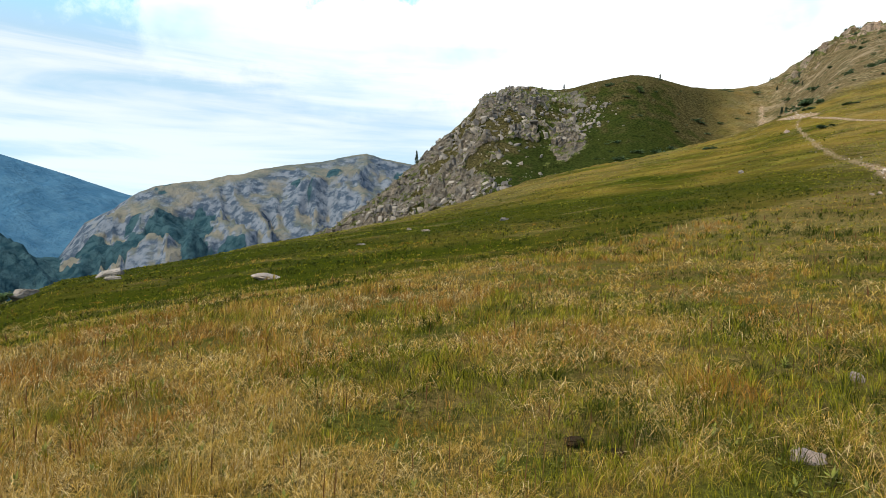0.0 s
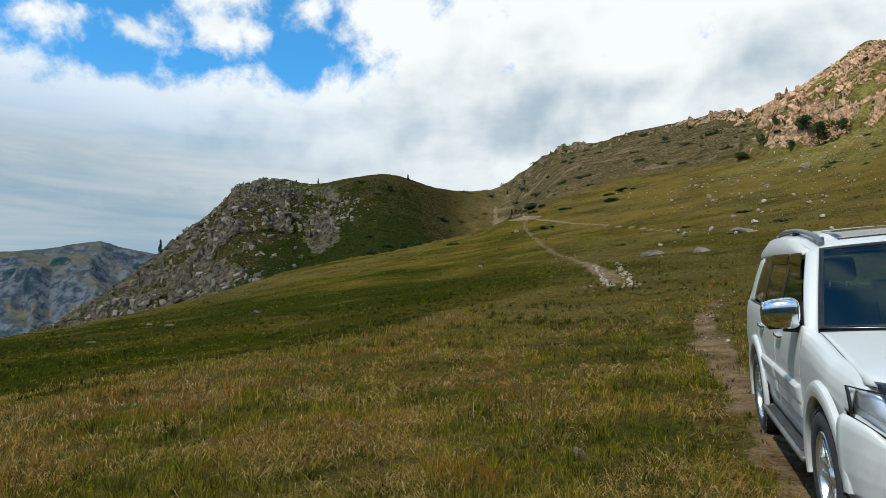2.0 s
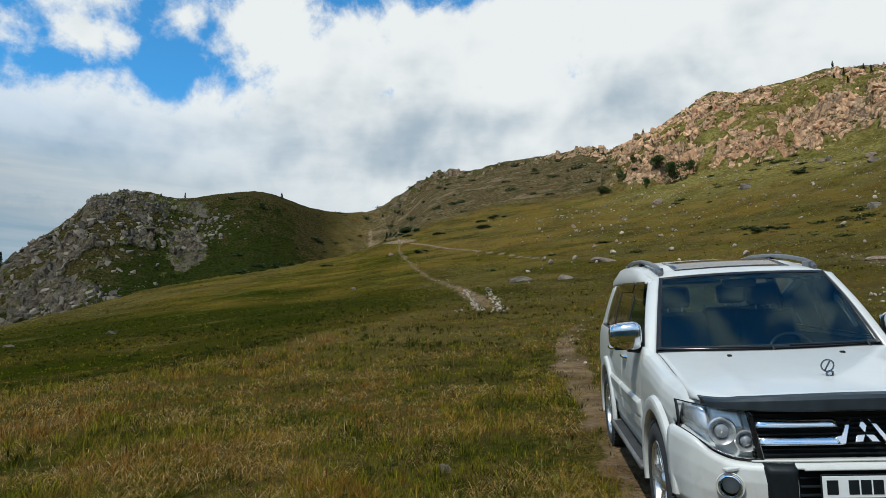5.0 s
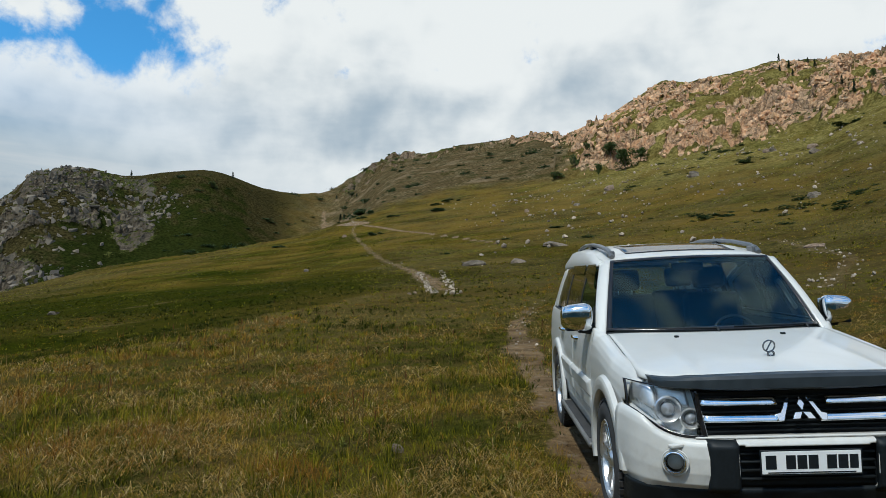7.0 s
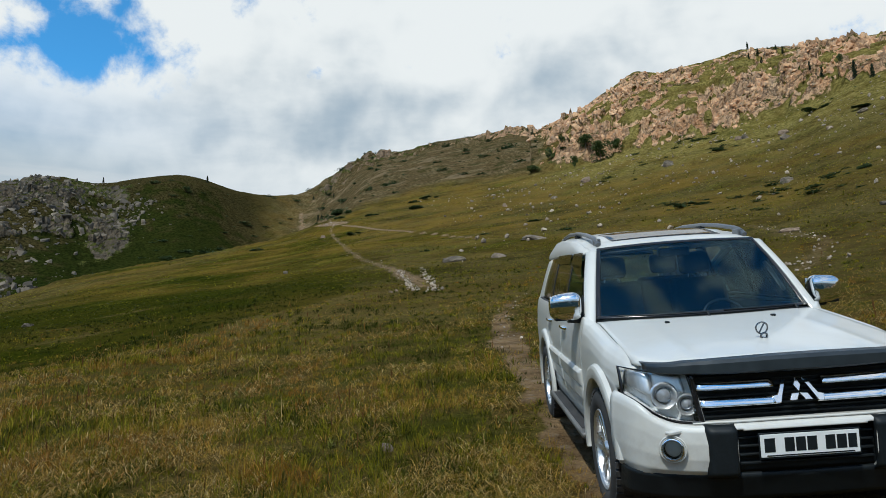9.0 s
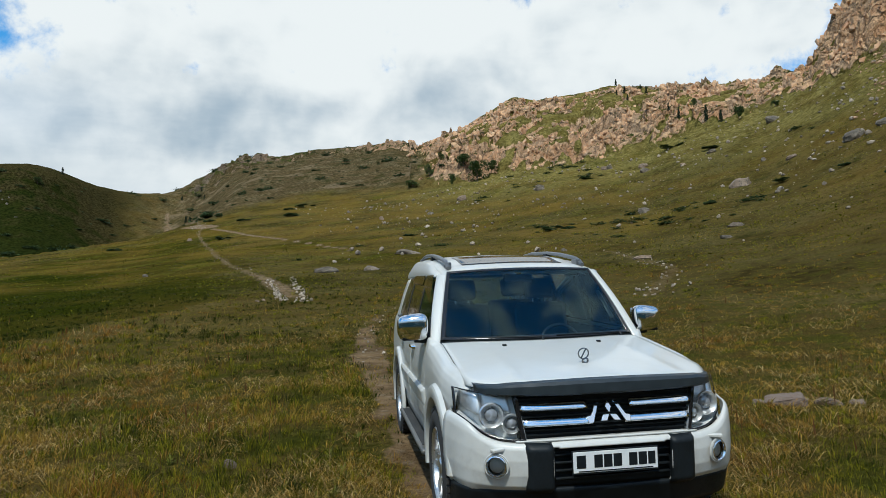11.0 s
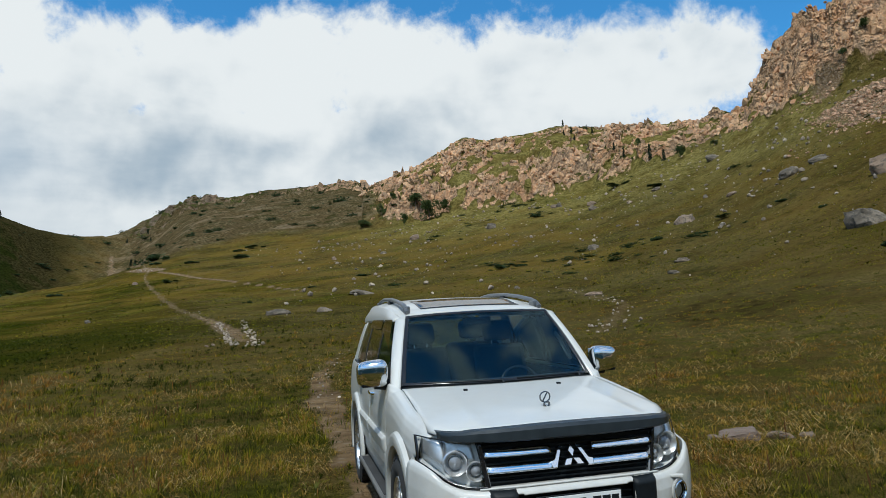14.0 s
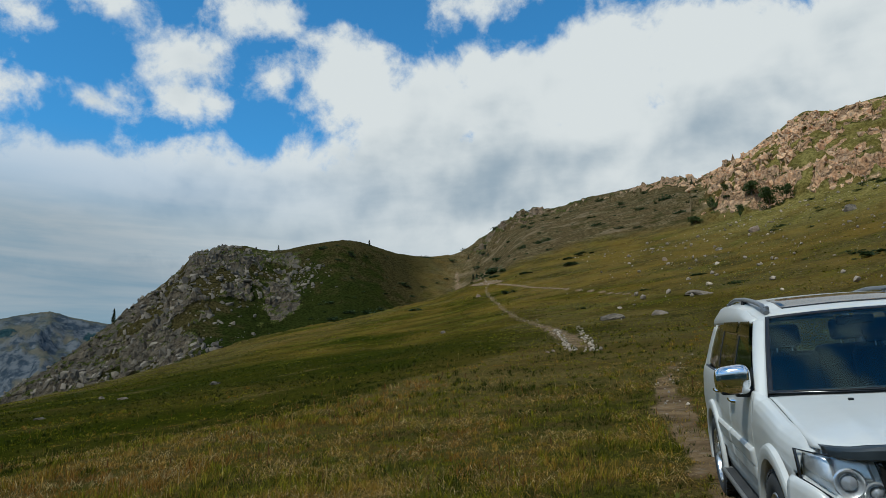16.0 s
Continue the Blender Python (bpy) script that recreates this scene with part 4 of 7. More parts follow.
ROOF_LINE = [(0, 1.728), (0.06, 1.746), (0.15, 1.762), (0.30, 1.778), (0.55, 1.826), (0.9, 1.858), (1.3, 1.876), (1.7, 1.882), (2.1, 1.868), (2.5, 1.800)]


def roof_point(u, v):
    """The roof: u from the windscreen back, v across."""
    y = -0.69 + 1.38 * v
    front = -1.93 - 0.05 * (abs(y) / 0.65) ** 2
    x = front + (-4.42 - front) * u
    crown = curve_at(ROOF_LINE, front - x) - 0.018 * (y / 0.6) ** 2 - 0.048 * max(0, (abs(y) - 0.52) / 0.17) ** 2
    return Vector((x, y * (1 - 0.03 * u), crown))


def screen_point(u, v, lift=0.0):
    """The windscreen: u across, v from the cowl up."""
    k = 2 * u - 1
    a = Vector((-1.27 - 0.19 * k * k, 0.775 * k, 1.172))
    b = Vector((-1.925 - 0.045 * k * k, 0.628 * k, 1.722 - 0.018 * k * k))
    p = a.lerp(b, v)
    n = Vector((0.62, 0.25 * k, 0.75)).normalized()
    return p + n * (0.02 * math.sin(math.pi * v) + lift)


def build_wheel(x, s):
    """A wheel as tyre, rim with spokes, hub cap and nuts; returns its empty."""
    m = Matrix.Translation((x, 0, HUB_Z))
    y = lambda v: s * v
    tyre = [(0.235, y(0.72)), (0.30, y(0.695)), (0.345, y(0.70)), (0.372, y(0.715)), (0.385, y(0.745)), (0.386, y(0.80)), (0.385, y(0.87)), (0.374, y(0.902)),
            (0.352, y(0.917)), (0.32, y(0.925)), (0.285, y(0.922)), (0.262, y(0.912)), (0.250, y(0.905)), (0.235, y(0.90))]
    bm = lathe(tyre, 72, m=m)
    for k in range(48):                                      # tread lugs over the shoulder
        a = 2 * math.pi * k / 48
        for off, ys in ((0, (0.868, 0.912)), (0.06, (0.81, 0.86)), (0, (0.755, 0.80))):
            turn = m @ Matrix.Rotation(-(a + off), 4, "Y")
            lo, hi = sorted((y(ys[0]), y(ys[1])))
            cuboid((0.372, lo, -0.017), (0.391, hi, 0.017), bm, turn)
    wheel = part("wheel", bm, RUBBER, car, "black all-terrain tyre with silver alloy rim")
    rim = [(0.252, y(0.74)), (0.255, y(0.80)), (0.252, y(0.885)), (0.259, y(0.905)), (0.250, y(0.915)), (0.236, y(0.905)), (0.228, y(0.87)), (0.222, y(0.80)), (0.235, y(0.74))]
    part("rim", lathe(rim, 64, m=m), ALLOY, wheel)
    for k in range(6):
        a = 2 * math.pi * k / 6
        for d in (-0.16, 0.16):
            bm = bmesh.new()
            turn = m @ Matrix.Rotation(a, 4, "Y")
            tip = (0.232 * math.cos(d), 0.232 * math.sin(d))
            foot = (0.06 * math.cos(d * 2.4), 0.06 * math.sin(d * 2.4))
            w = 0.017
            lo, hi = y(0.845), y(0.893)
            pts = [(foot[0], foot[1] - w), (tip[0], tip[1] - w * 1.1), (tip[0], tip[1] + w * 1.1), (foot[0], foot[1] + w)]
            va = [bm.verts.new(turn @ Vector((p[0], lo, p[1]))) for p in pts]
            vb = [bm.verts.new(turn @ Vector((p[0], hi - s * (0.012 if i in (0, 3) else 0), p[1]))) for i, p in enumerate(pts)]
            bm.faces.new(va), bm.faces.new(vb[::-1])
            for i in range(4):
                bm.faces.new((va[i], va[i - 1], vb[i - 1], vb[i]))
            part("spoke", bm, ALLOY, wheel, bevel=0.004)
    part("hub_cap", lathe([(0.0, y(0.90)), (0.04, y(0.898)), (0.052, y(0.888)), (0.062, y(0.86)), (0.075, y(0.83))], 32, m=m), ALLOY, wheel)
    part("brake_disc", lathe([(0.05, y(0.80)), (0.155, y(0.80)), (0.155, y(0.785)), (0.05, y(0.785))], 40, m=m), DARK_METAL, wheel)
    for k in range(6):
        a = 2 * math.pi * (k + 0.5) / 6
        part("wheel_nut", lathe([(0.0, y(0.885)), (0.010, y(0.884)), (0.012, y(0.85))], 6, m=m @ Matrix.Translation((0.085 * math.cos(a), 0, 0.085 * math.sin(a)))), CHROME, wheel)


def build_car():
    global car
    car = tagged(new("off_road_car"), "dusty white four-door off-road car parked on the track", "car")
    car.matrix_world = CAR

    # ---- shell
    hood = patch(lambda u, v: (lambda y: (lambda x: Vector((x, y, hood_height(x, y))))(curve_at(HOOD_PLAN, abs(y)) * (1 - u) + u * (-1.25 - 0.20 * (y / 0.775) ** 2)))(
        (-1 + 2 * v) * (0.80 * (1 - u) + 0.775 * u - 0.004)), 40, 48)
    part("bonnet", hood, PAINT, car, "white bonnet with a dark front lip", thick=0.012)
    for s in (-1, 1):
        fender = flank(-0.22, -1.475, s, lambda p: (p.z > 0.845 or p.x < -0.50) and not (p.x > -0.425 and p.z < 0.962))
        part("front_wing", fender, PAINT, car, thick=0.010)
        front_door = part("front_door", flank(-1.479, -2.50, s), PAINT, car, thick=0.012)
        rear_door = part("rear_door", flank(-2.507, -3.43, s), PAINT, car, thick=0.012)
        part("rear_wing", flank(-3.437, -4.52, s), PAINT, car, thick=0.012)
        for door, hx in ((front_door, -2.30), (rear_door, -3.22)):
            cup = side_point(hx, 0.70, s)
            part("door_handle", tube([(hx - 0.10, cup.y - s * 0.004, 1.055), (hx - 0.085, cup.y + s * 0.030, 1.058), (hx, cup.y + s * 0.036, 1.060),
                                      (hx + 0.085, cup.y + s * 0.030, 1.058), (hx + 0.10, cup.y - s * 0.004, 1.055)], 0.014, 10), CHROME, door, "chrome pull handle")
        # wide cladding along the doors
        for door, xa, xb in ((front_door, -1.50, -2.49), (rear_door, -2.515, -3.24)):
            def clad(u, v, xa=xa, xb=xb):
                x, z = xa + (xb - xa) * u, 0.565 + 0.245 * v
                end = min(1, max(0, min(xa - x, x - xb)) / 0.05) ** 0.5
                bulge = [(0, 0.000), (0.08, 0.014), (0.4, 0.016), (0.46, 0.012), (0.52, 0.022), (0.9, 0.030), (1, 0.004)]
                return Vector((x, s * (0.894 + 0.010 * v + end * curve_at(bulge, v)) * taper(x), z))
            part("door_cladding", patch(clad, 60, 26), PAINT, door, thick=0.01)
        # flares round the wheels
        for hub, reach in ((HUB_FRONT, (6, 194)), (HUB_REAR, (-8, 194))):
            section = [(0.432, 0.860), (0.430, 0.915), (0.440, 0.934), (0.470, 0.938), (0.505, 0.936), (0.522, 0.928), (0.535, 0.900)]

            def flare(u, v, hub=hub, reach=reach):
                a = radians(reach[0] + (reach[1] - reach[0]) * u)
                k = v * (len(section) - 1)
                i = min(int(k), len(section) - 2)
                r = section[i][0] + (section[i + 1][0] - section[i][0]) * (k - i)
                y = section[i][1] + (section[i + 1][1] - section[i][1]) * (k - i)
                x, z = hub + r * math.cos(a), HUB_Z + 0.015 + r * math.sin(a)
                low = 0.02 * max(0, 0.55 - z)
                return Vector((x, s * (y - low) * (0.3 * taper(x) + 0.7), z))
            part("wheel_flare", patch(flare, 48, 18), PAINT, car)
            liner = patch(lambda u, v, hub=hub: Vector((hub + 0.45 * math.cos(math.pi * (1.1 * u - 0.05)), s * (0.88 - 0.34 * v), HUB_Z + 0.02 + 0.45 * math.sin(math.pi * (1.1 * u - 0.05)))), 30, 4)
            part("wheel_liner", liner, BLACK_PLASTIC, car, thick=0.01)
            build_wheel(hub, s)
        # side step on brackets
        step = cuboid((-3.17, s * 0.80, 0.325), (-1.38, s * 0.955, 0.370))
        board = part("running_board", step, STEP_GREY, car, "scuffed grey running board", bevel=0.018)
        part("tread_strip", cuboid((-3.05, s * 0.85, 0.369), (-1.52, s * 0.93, 0.376)), RUBBER, board, bevel=0.002)
        part("sill", cuboid((-3.2, s * 0.70, 0.30), (-1.32, s * 0.865, 0.46)), BLACK_PLASTIC, car, bevel=0.02)

    # ---- roof, pillars, glass
    roof = part("roof", patch(roof_point, 50, 36), PAINT, car, thick=0.015)
    sunroof = patch(lambda u, v: roof_point(0.09 + 0.24 * u, 0.17 + 0.66 * v) + Vector((0, 0, 0.006)), 12, 16)
    part("sunroof", sunroof, DARK_GLASS, roof, "dark glass sunroof", thick=0.008)
    for s in (-1, 1):
        # bright windscreen pillar, widening downwards
        def pillar(u, v):
            u = 1.06 * u - 0.09
            inner = screen_point((s * 1.0 + 1) / 2, u, 0.006)
            x = -1.50 - 0.53 * u
            outer = pane_point(x, min(1, max(0, (inner.z - belt_height(x)) / (1.695 - belt_height(x)))), s, 0.006)
            outer.z = inner.z + 0.004 - 0.02 * u
            p = inner.lerp(outer, v)
            return p + Vector((0.012, s * 0.014, 0.004)) * math.sin(math.pi * v)
        part("windscreen_pillar", patch(pillar, 24, 8), PAINT, car, thick=0.02)
        # the painted gutter over the doors, joining the roof
        gutter = patch(lambda u, v: (lambda x: pane_point(x, 0.93, s, 0.008).lerp(Vector((x, s * 0.672 * (1 - 0.03 * (-x - 1.95) / 2.47), curve_at(ROOF_LINE, -1.98 - x) - 0.045)), v)
                                    + Vector((0, s * 0.018 * math.sin(math.pi * v), 0)))(-2.02 - 2.38 * u), 40, 8)
        part("roof_gutter", gutter, PAINT, car, thick=0.01)
        panes = (("front_window", [(-1.60, 0.02), (-2.47, 0.02), (-2.47, 0.93), (-2.06, 0.93)]), ("rear_window", [(-2.56, 0.02), (-3.36, 0.02), (-3.42, 0.93), (-2.56, 0.93)]),
                 ("quarter_window", [(-3.50, 0.04), (-4.22, 0.10), (-4.10, 0.91), (-3.52, 0.93)]))
        for name, outline in panes:
            pane = part(name, glazed(outline, s, 0.0), SIDE_GLASS if name != "front_window" else GLASS, car)
            pane.visible_shadow = False
        for xa, xb in ((-2.465, -2.565), (-3.36, -3.51)):
            part("window_pillar", glazed([(xa, 0.0), (xb, 0.0), (xb - 0.03, 0.95), (xa, 0.95)], s, 0.004), BLACK_GLOSS, car, thick=0.02)
        part("rear_pillar", glazed([(-4.20, -0.02), (-4.50, -0.02), (-4.40, 0.90), (-4.08, 0.90)], s, 0.003), PAINT, car, thick=0.03)
        part("belt_trim", tube([pane_point(-1.55 - 0.1 * k, 0.0, s, 0.006) for k in range(29)], 0.011, 8), BLACK_PLASTIC, car)
        for xa, xb, xt in ((-1.66, -2.47, -2.04), (-2.57, -3.40, -2.57)):
            visor = glazed([(xa if xa > -2 else xa, 0.60 if xa > -2 else 0.80), (xb, 0.80), (xb, 0.97), (xt, 0.97)], s, 0.022) if xa < -2 else glazed([(-1.80, 0.50), (-2.47, 0.79), (-2.47, 0.97), (-2.03, 0.97)], s, 0.022)
            part("wind_deflector", visor, SMOKE, car, "smoked wind deflector over the side window")
        # roof rail
        rail_y = s * 0.60
        pts = [(-2.04, rail_y, 1.735), (-2.12, rail_y, 1.775), (-2.24, rail_y * 0.995, 1.803), (-2.6, rail_y * 0.99, 1.846), (-3.0, rail_y * 0.985, 1.876), (-3.5, rail_y * 0.975, 1.890), (-3.85, rail_y * 0.97, 1.872), (-3.98, rail_y * 0.965, 1.81)]
        rail = part("roof_rail", tube(pts, 0.019, 10, flat=1.15), RAIL_GREY, car, "grey roof rail on three feet")
        for x, fz in ((-2.15, 1.735), (-3.02, 1.815), (-3.90, 1.815)):
            part("rail_foot", cuboid((x - 0.07, rail_y * 0.98 - 0.022, fz - 0.01), (x + 0.07, rail_y * 0.98 + 0.022, fz + 0.055)), BLACK_PLASTIC if x == -3.02 else RAIL_GREY, rail, bevel=0.012)
    screen = part("windscreen", patch(lambda u, v: screen_point(u, v), 32, 16), GLASS, car, "tinted windscreen")
    screen.visible_shadow = False
    border = bmesh.new()
    for f in (lambda a, b: (a, 0.034 * b), lambda a, b: (a, 1 - 0.035 * b), lambda a, b: (0.022 * b, a), lambda a, b: (1 - 0.022 * b, a)):
        patch(lambda u, v, f=f: screen_point(*f(u, v), 0.003), 24, 2, bm=border)
    part("windscreen_seal", border, BLACK_GLOSS, car, "black windscreen border", thick=0.003)
    part("cowl", patch(lambda u, v: (lambda k: Vector((-1.245 - 0.20 * k * k - 0.07 * v, 0.772 * k, 1.165 - 0.006 * math.sin(math.pi * v))))(2 * u - 1), 24, 4), BLACK_PLASTIC, car, thick=0.02)
    for y0, y1 in ((-0.62, -0.02), (0.10, 0.66)):
        arm = [screen_point(0.5 + (y0 + (y1 - y0) * k / 6) / 1.55, 0.024 - 0.012 * k / 6, 0.010) for k in range(7)]
        wiper = part("wiper", tube(arm, 0.006, 6), BLACK_PLASTIC, car, "black wiper arm")
        part("wiper_pivot", tube([arm[-1] + Vector((0.05, 0, -0.05)), arm[-1]], 0.012, 8), BLACK_PLASTIC, wiper)
    for y in (-0.36, 0.36):
        part("washer_jet", cuboid((-1.115, y - 0.014, hood_height(-1.1, y) - 0.005), (-1.085, y + 0.014, hood_height(-1.1, y) + 0.012)), BLACK_PLASTIC, car, bevel=0.004)

    # ---- mirrors
    for s in (-1, 1):
        def shell(u, v):
            a, b = math.pi * (u - 0.5), 2 * math.pi * v
            p = lambda c, e: math.copysign(abs(c) ** e, c)
            y, z, x = p(math.sin(a), 0.55), p(math.cos(a), 0.5) * p(math.sin(b), 0.5), p(math.cos(a), 0.6) * p(math.cos(b), 0.8)
            return Vector((-1.60 + 0.085 * x - 0.02 * y, s * (0.975 + 0.118 * y), 1.274 + (0.104 - 0.012 * y) * z))
        mirror = part("door_mirror", patch(shell, 24, 32), CHROME, car, "chrome door mirror housing")
        part("mirror_base", tube([(-1.60, s * 0.79, 1.190), (-1.59, s * 0.88, 1.185), (-1.58, s * 0.96, 1.195)], 0.042, 10), BLACK_PLASTIC, mirror)
        part("mirror_foot", cuboid((-1.665, s * 0.90, 1.172), (-1.555, s * 1.06, 1.198)), BLACK_PLASTIC, mirror, bevel=0.01)
        part("mirror_glass", cuboid((-1.690, s * 0.88, 1.20), (-1.682, s * 1.075, 1.355)), MIRROR, mirror, bevel=0.002)
        corner = plate_of([pane_point(-1.52, 0.02, s, 0.01), pane_point(-1.72, 0.02, s, 0.01), pane_point(-1.72, 0.30, s, 0.01), pane_point(-1.66, 0.28, s, 0.01)], 0.012, (0, -s, 0))
        part("mirror_corner", corner, BLACK_PLASTIC, mirror)

    # ---- front
    def bumper(u, v):
        y = 0.93 * (2 * u - 1)
        x0, top = curve_at(BUMPER_PLAN, abs(y)), curve_at(BUMPER_TOP, abs(y))
        z = 0.415 + (top - 0.415) * v
        push = curve_at([(0, -0.045), (0.12, -0.012), (0.35, 0.004), (0.65, 0.006), (0.88, -0.004), (0.96, -0.018), (1, -0.045)], v)
        side = min(1, max(0, (abs(y) - 0.75) / 0.17))
        return Vector((x0 + push * (1 - side), math.copysign(abs(y) + push * side * 0.8, y), z))

    def bumper_keep(p):
        if abs(p.y) < 0.355 and p.z < 0.665:
            return False
        return not (p.x < -0.46 and in_arch(p, 0.42))
    bm = patch(bumper, 150, 40, bumper_keep)
    nose = part("front_bumper", bm, PAINT, car, "white front bumper with black pads", thick=0.012)
    part("bumper_lower", patch(lambda u, v: (lambda y: Vector((curve_at(BUMPER_PLAN, abs(y)) - 0.035 - 0.06 * v, y, 0.425 - 0.15 * v)))(0.90 * (2 * u - 1)), 50, 6, lambda p: not in_arch(p, 0.42)), BLACK_PLASTIC, nose, thick=0.02)
    part("bumper_intake", cuboid((-0.14, -0.50, 0.44), (-0.075, 0.50, 0.69)), BLACK_PLASTIC, nose)
    for k in range(4):
        part("intake_slat", cuboid((-0.075, -0.36, 0.475 + 0.045 * k), (-0.045, 0.36, 0.487 + 0.045 * k)), BLACK_PLASTIC, nose, bevel=0.003)
    part("bumper_shelf", patch(lambda u, v: (lambda y: Vector((curve_at(BUMPER_PLAN, abs(y)) - 0.035 - 0.06 * v, y, curve_at(BUMPER_TOP, abs(y)) - 0.002 * v)))(0.56 * (2 * u - 1)), 40, 3), PAINT, nose, thick=0.01)
    for s in (-1, 1):
        pad = patch(lambda u, v: (lambda y, z: Vector((curve_at(BUMPER_PLAN, y) + curve_at([(0, -0.03), (0.1, 0.018), (0.9, 0.022), (1, -0.02)], v) - 0.03 * (abs(2 * u - 1) ** 6), s * y, z)))(0.352 + 0.166 * u, 0.405 + 0.29 * v), 14, 24)
        part("bumper_pad", pad, BLACK_PLASTIC, nose, "black rubber bumper pad", thick=0.02)
        # fog lamp in its round recess
        way = Vector((1, s * 0.42, 0)).normalized()
        turn = Matrix.Translation((-0.074, s * 0.682, 0.572)) @ way.to_track_quat("Y", "Z").to_matrix().to_4x4()
        fog = part("fog_lamp", lathe([(0.060, 0.006), (0.059, 0.014), (0.054, 0.017), (0.050, 0.012), (0.047, -0.01)], 32, m=turn), CHROME, nose, "round fog lamp with chrome ring")
        part("fog_bowl", lathe([(0.046, 0.004), (0.04, -0.02), (0.02, -0.034), (0.0, -0.036)], 24, m=turn), BLACK_GLOSS, fog)
        part("fog_lens", lathe([(0.0, 0.012), (0.025, 0.010), (0.046, 0.004)], 24, m=turn), LAMP_GLASS, fog)
        part("fog_recess", lathe([(0.074, 0.002), (0.070, 0.006), (0.064, 0.000), (0.061, 0.005)], 32, m=turn), PAINT, fog)
        part("washer_cover", cuboid((-0.110, s * 0.68 - 0.045, 0.650), (-0.070, s * 0.68 + 0.045, 0.668), m=Matrix.Translation((-0.105, s * 0.68, 0)) @ Matrix.Rotation(-s * 0.42, 4, "Z") @ Matrix.Translation((0.118, -s * 0.68, 0))), PAINT, nose, bevel=0.005)
        # headlamp: shell, reflector bowls and a clear cover wrapped round the corner
        def lamp(u, v, inset=0.0, grow=0.0):
            y = 0.500 + 0.368 * u
            low = curve_at(BUMPER_TOP, y) + 0.004
            high = 0.966 + 0.014 * u
            y_in = y + 0.045 * v * (1 - u)
            z = low + (high - low) * v
            x = curve_at(LAMP_PLAN, y_in) - 0.055 * v * v - inset
            return Vector((x, s * (y_in - inset * 0.5 * u), z))
        head = part("headlamp", patch(lambda u, v: lamp(u, v, 0.085), 20, 14), LAMP_BACK, car, "clear headlamp with two round projectors")
        cover = part("lamp_cover", patch(lamp, 28, 18), LAMP_GLASS, head)
        cover.visible_shadow = False
        rim = bmesh.new()
        for f in (lambda a, b: (a, 0.05 * b), lambda a, b: (a, 1 - 0.04 * b), lambda a, b: (0.07 * b, a), lambda a, b: (1 - 0.03 * b, a)):
            patch(lambda u, v, f=f: lamp(*f(u, v), -0.002), 24, 2, bm=rim)
        part("lamp_rim", rim, BLACK_GLOSS, head, thick=0.006)
        part("lamp_wall", patch(lambda u, v: lamp(u, 0.0, 0.09 * v), 20, 3), LAMP_BACK, head, thick=0.004)
        part("lamp_inner_wall", patch(lambda u, v: lamp(0.0, u, 0.09 * v), 12, 3), LAMP_DARK, head, thick=0.004)
        for cy, cz, r in ((0.678, 0.838, 0.058), (0.568, 0.792, 0.046)):
            x = curve_at(LAMP_PLAN, cy) - 0.045
            t2 = Matrix.Translation((x, s * cy, cz)) @ Vector((1, s * 0.12, 0.02)).to_track_quat("Y", "Z").to_matrix().to_4x4()
            part("reflector_ring", lathe([(r * 1.32, 0.012), (r * 1.20, 0.022), (r * 1.0, 0.012), (r * 0.86, -0.012), (r * 0.7, -0.03)], 32, m=t2), REFLECTOR, head)
            part("projector", lathe([(0.0, 0.016), (r * 0.35, 0.013), (r * 0.62, 0.002), (r * 0.72, -0.016)], 28, m=t2), PROJECTOR, head)
        part("indicator_bowl", patch(lambda u, v: lamp(0.62 + 0.34 * u, 0.35 + 0.55 * v, 0.05 - 0.025 * math.sin(math.pi * u)), 8, 8), REFLECTOR, head, thick=0.004)
        part("reflector_panel", patch(lambda u, v: lamp(0.12 + 0.5 * u, 0.55 + 0.38 * v, 0.055), 8, 6), REFLECTOR, head, thick=0.004)

    # ---- grille with chrome bars
    grille = part("grille", cuboid((-0.17, -0.53, 0.70), (-0.12, 0.53, 0.965)), BLACK_PLASTIC, car, "black grille with two chrome bars")
    for k in range(9):
        part("grille_slat", cuboid((-0.125, -0.54, 0.722 + 0.026 * k), (-0.098, 0.54, 0.731 + 0.026 * k)), BLACK_PLASTIC, grille)
    for s in (-1, 1):
        def bar(u, v, z0, z1, ya, yb, slope=0.0):
            y = ya + (yb - ya) * u
            a = math.pi * (v - 0.5)
            return Vector((curve_at(LAMP_PLAN, y) + 0.006 - 0.026 * v - 0.010 * (2 * v - 1) ** 4, s * y, z0 + (z1 - z0) * v))
        part("chrome_bar", patch(lambda u, v: bar(u, v, 0.868, 0.912, 0.130, 0.530), 16, 8), CHROME, grille, "chrome grille bar", thick=0.006)
        part("chrome_bar", patch(lambda u, v: bar(u, v, 0.776, 0.822, 0.098, 0.515), 16, 8), CHROME, grille, "chrome grille bar", thick=0.006)
        arm = plate_of([(-0.078, s * 0.128, 0.784), (-0.078, s * 0.136, 0.821), (-0.078, s * 0.108, 0.827), (-0.078, s * 0.058, 0.912), (-0.078, s * 0.036, 0.912), (-0.078, s * 0.086, 0.812), (-0.078, s * 0.098, 0.785)], 0.022, (1, 0, 0))
        for vert in arm.verts:
            vert.co.x -= 0.55 * (vert.co.z - 0.80)
        part("chrome_arm", arm, CHROME, grille, "chrome centre arm", bevel=0.004)
        part("grille_frame", patch(lambda u, v: Vector((curve_at(LAMP_PLAN, 0.5) - 0.01, s * (0.505 + 0.035 * u + 0.018 * v), 0.705 + 0.255 * u)), 8, 2), BLACK_GLOSS, grille, thick=0.03)
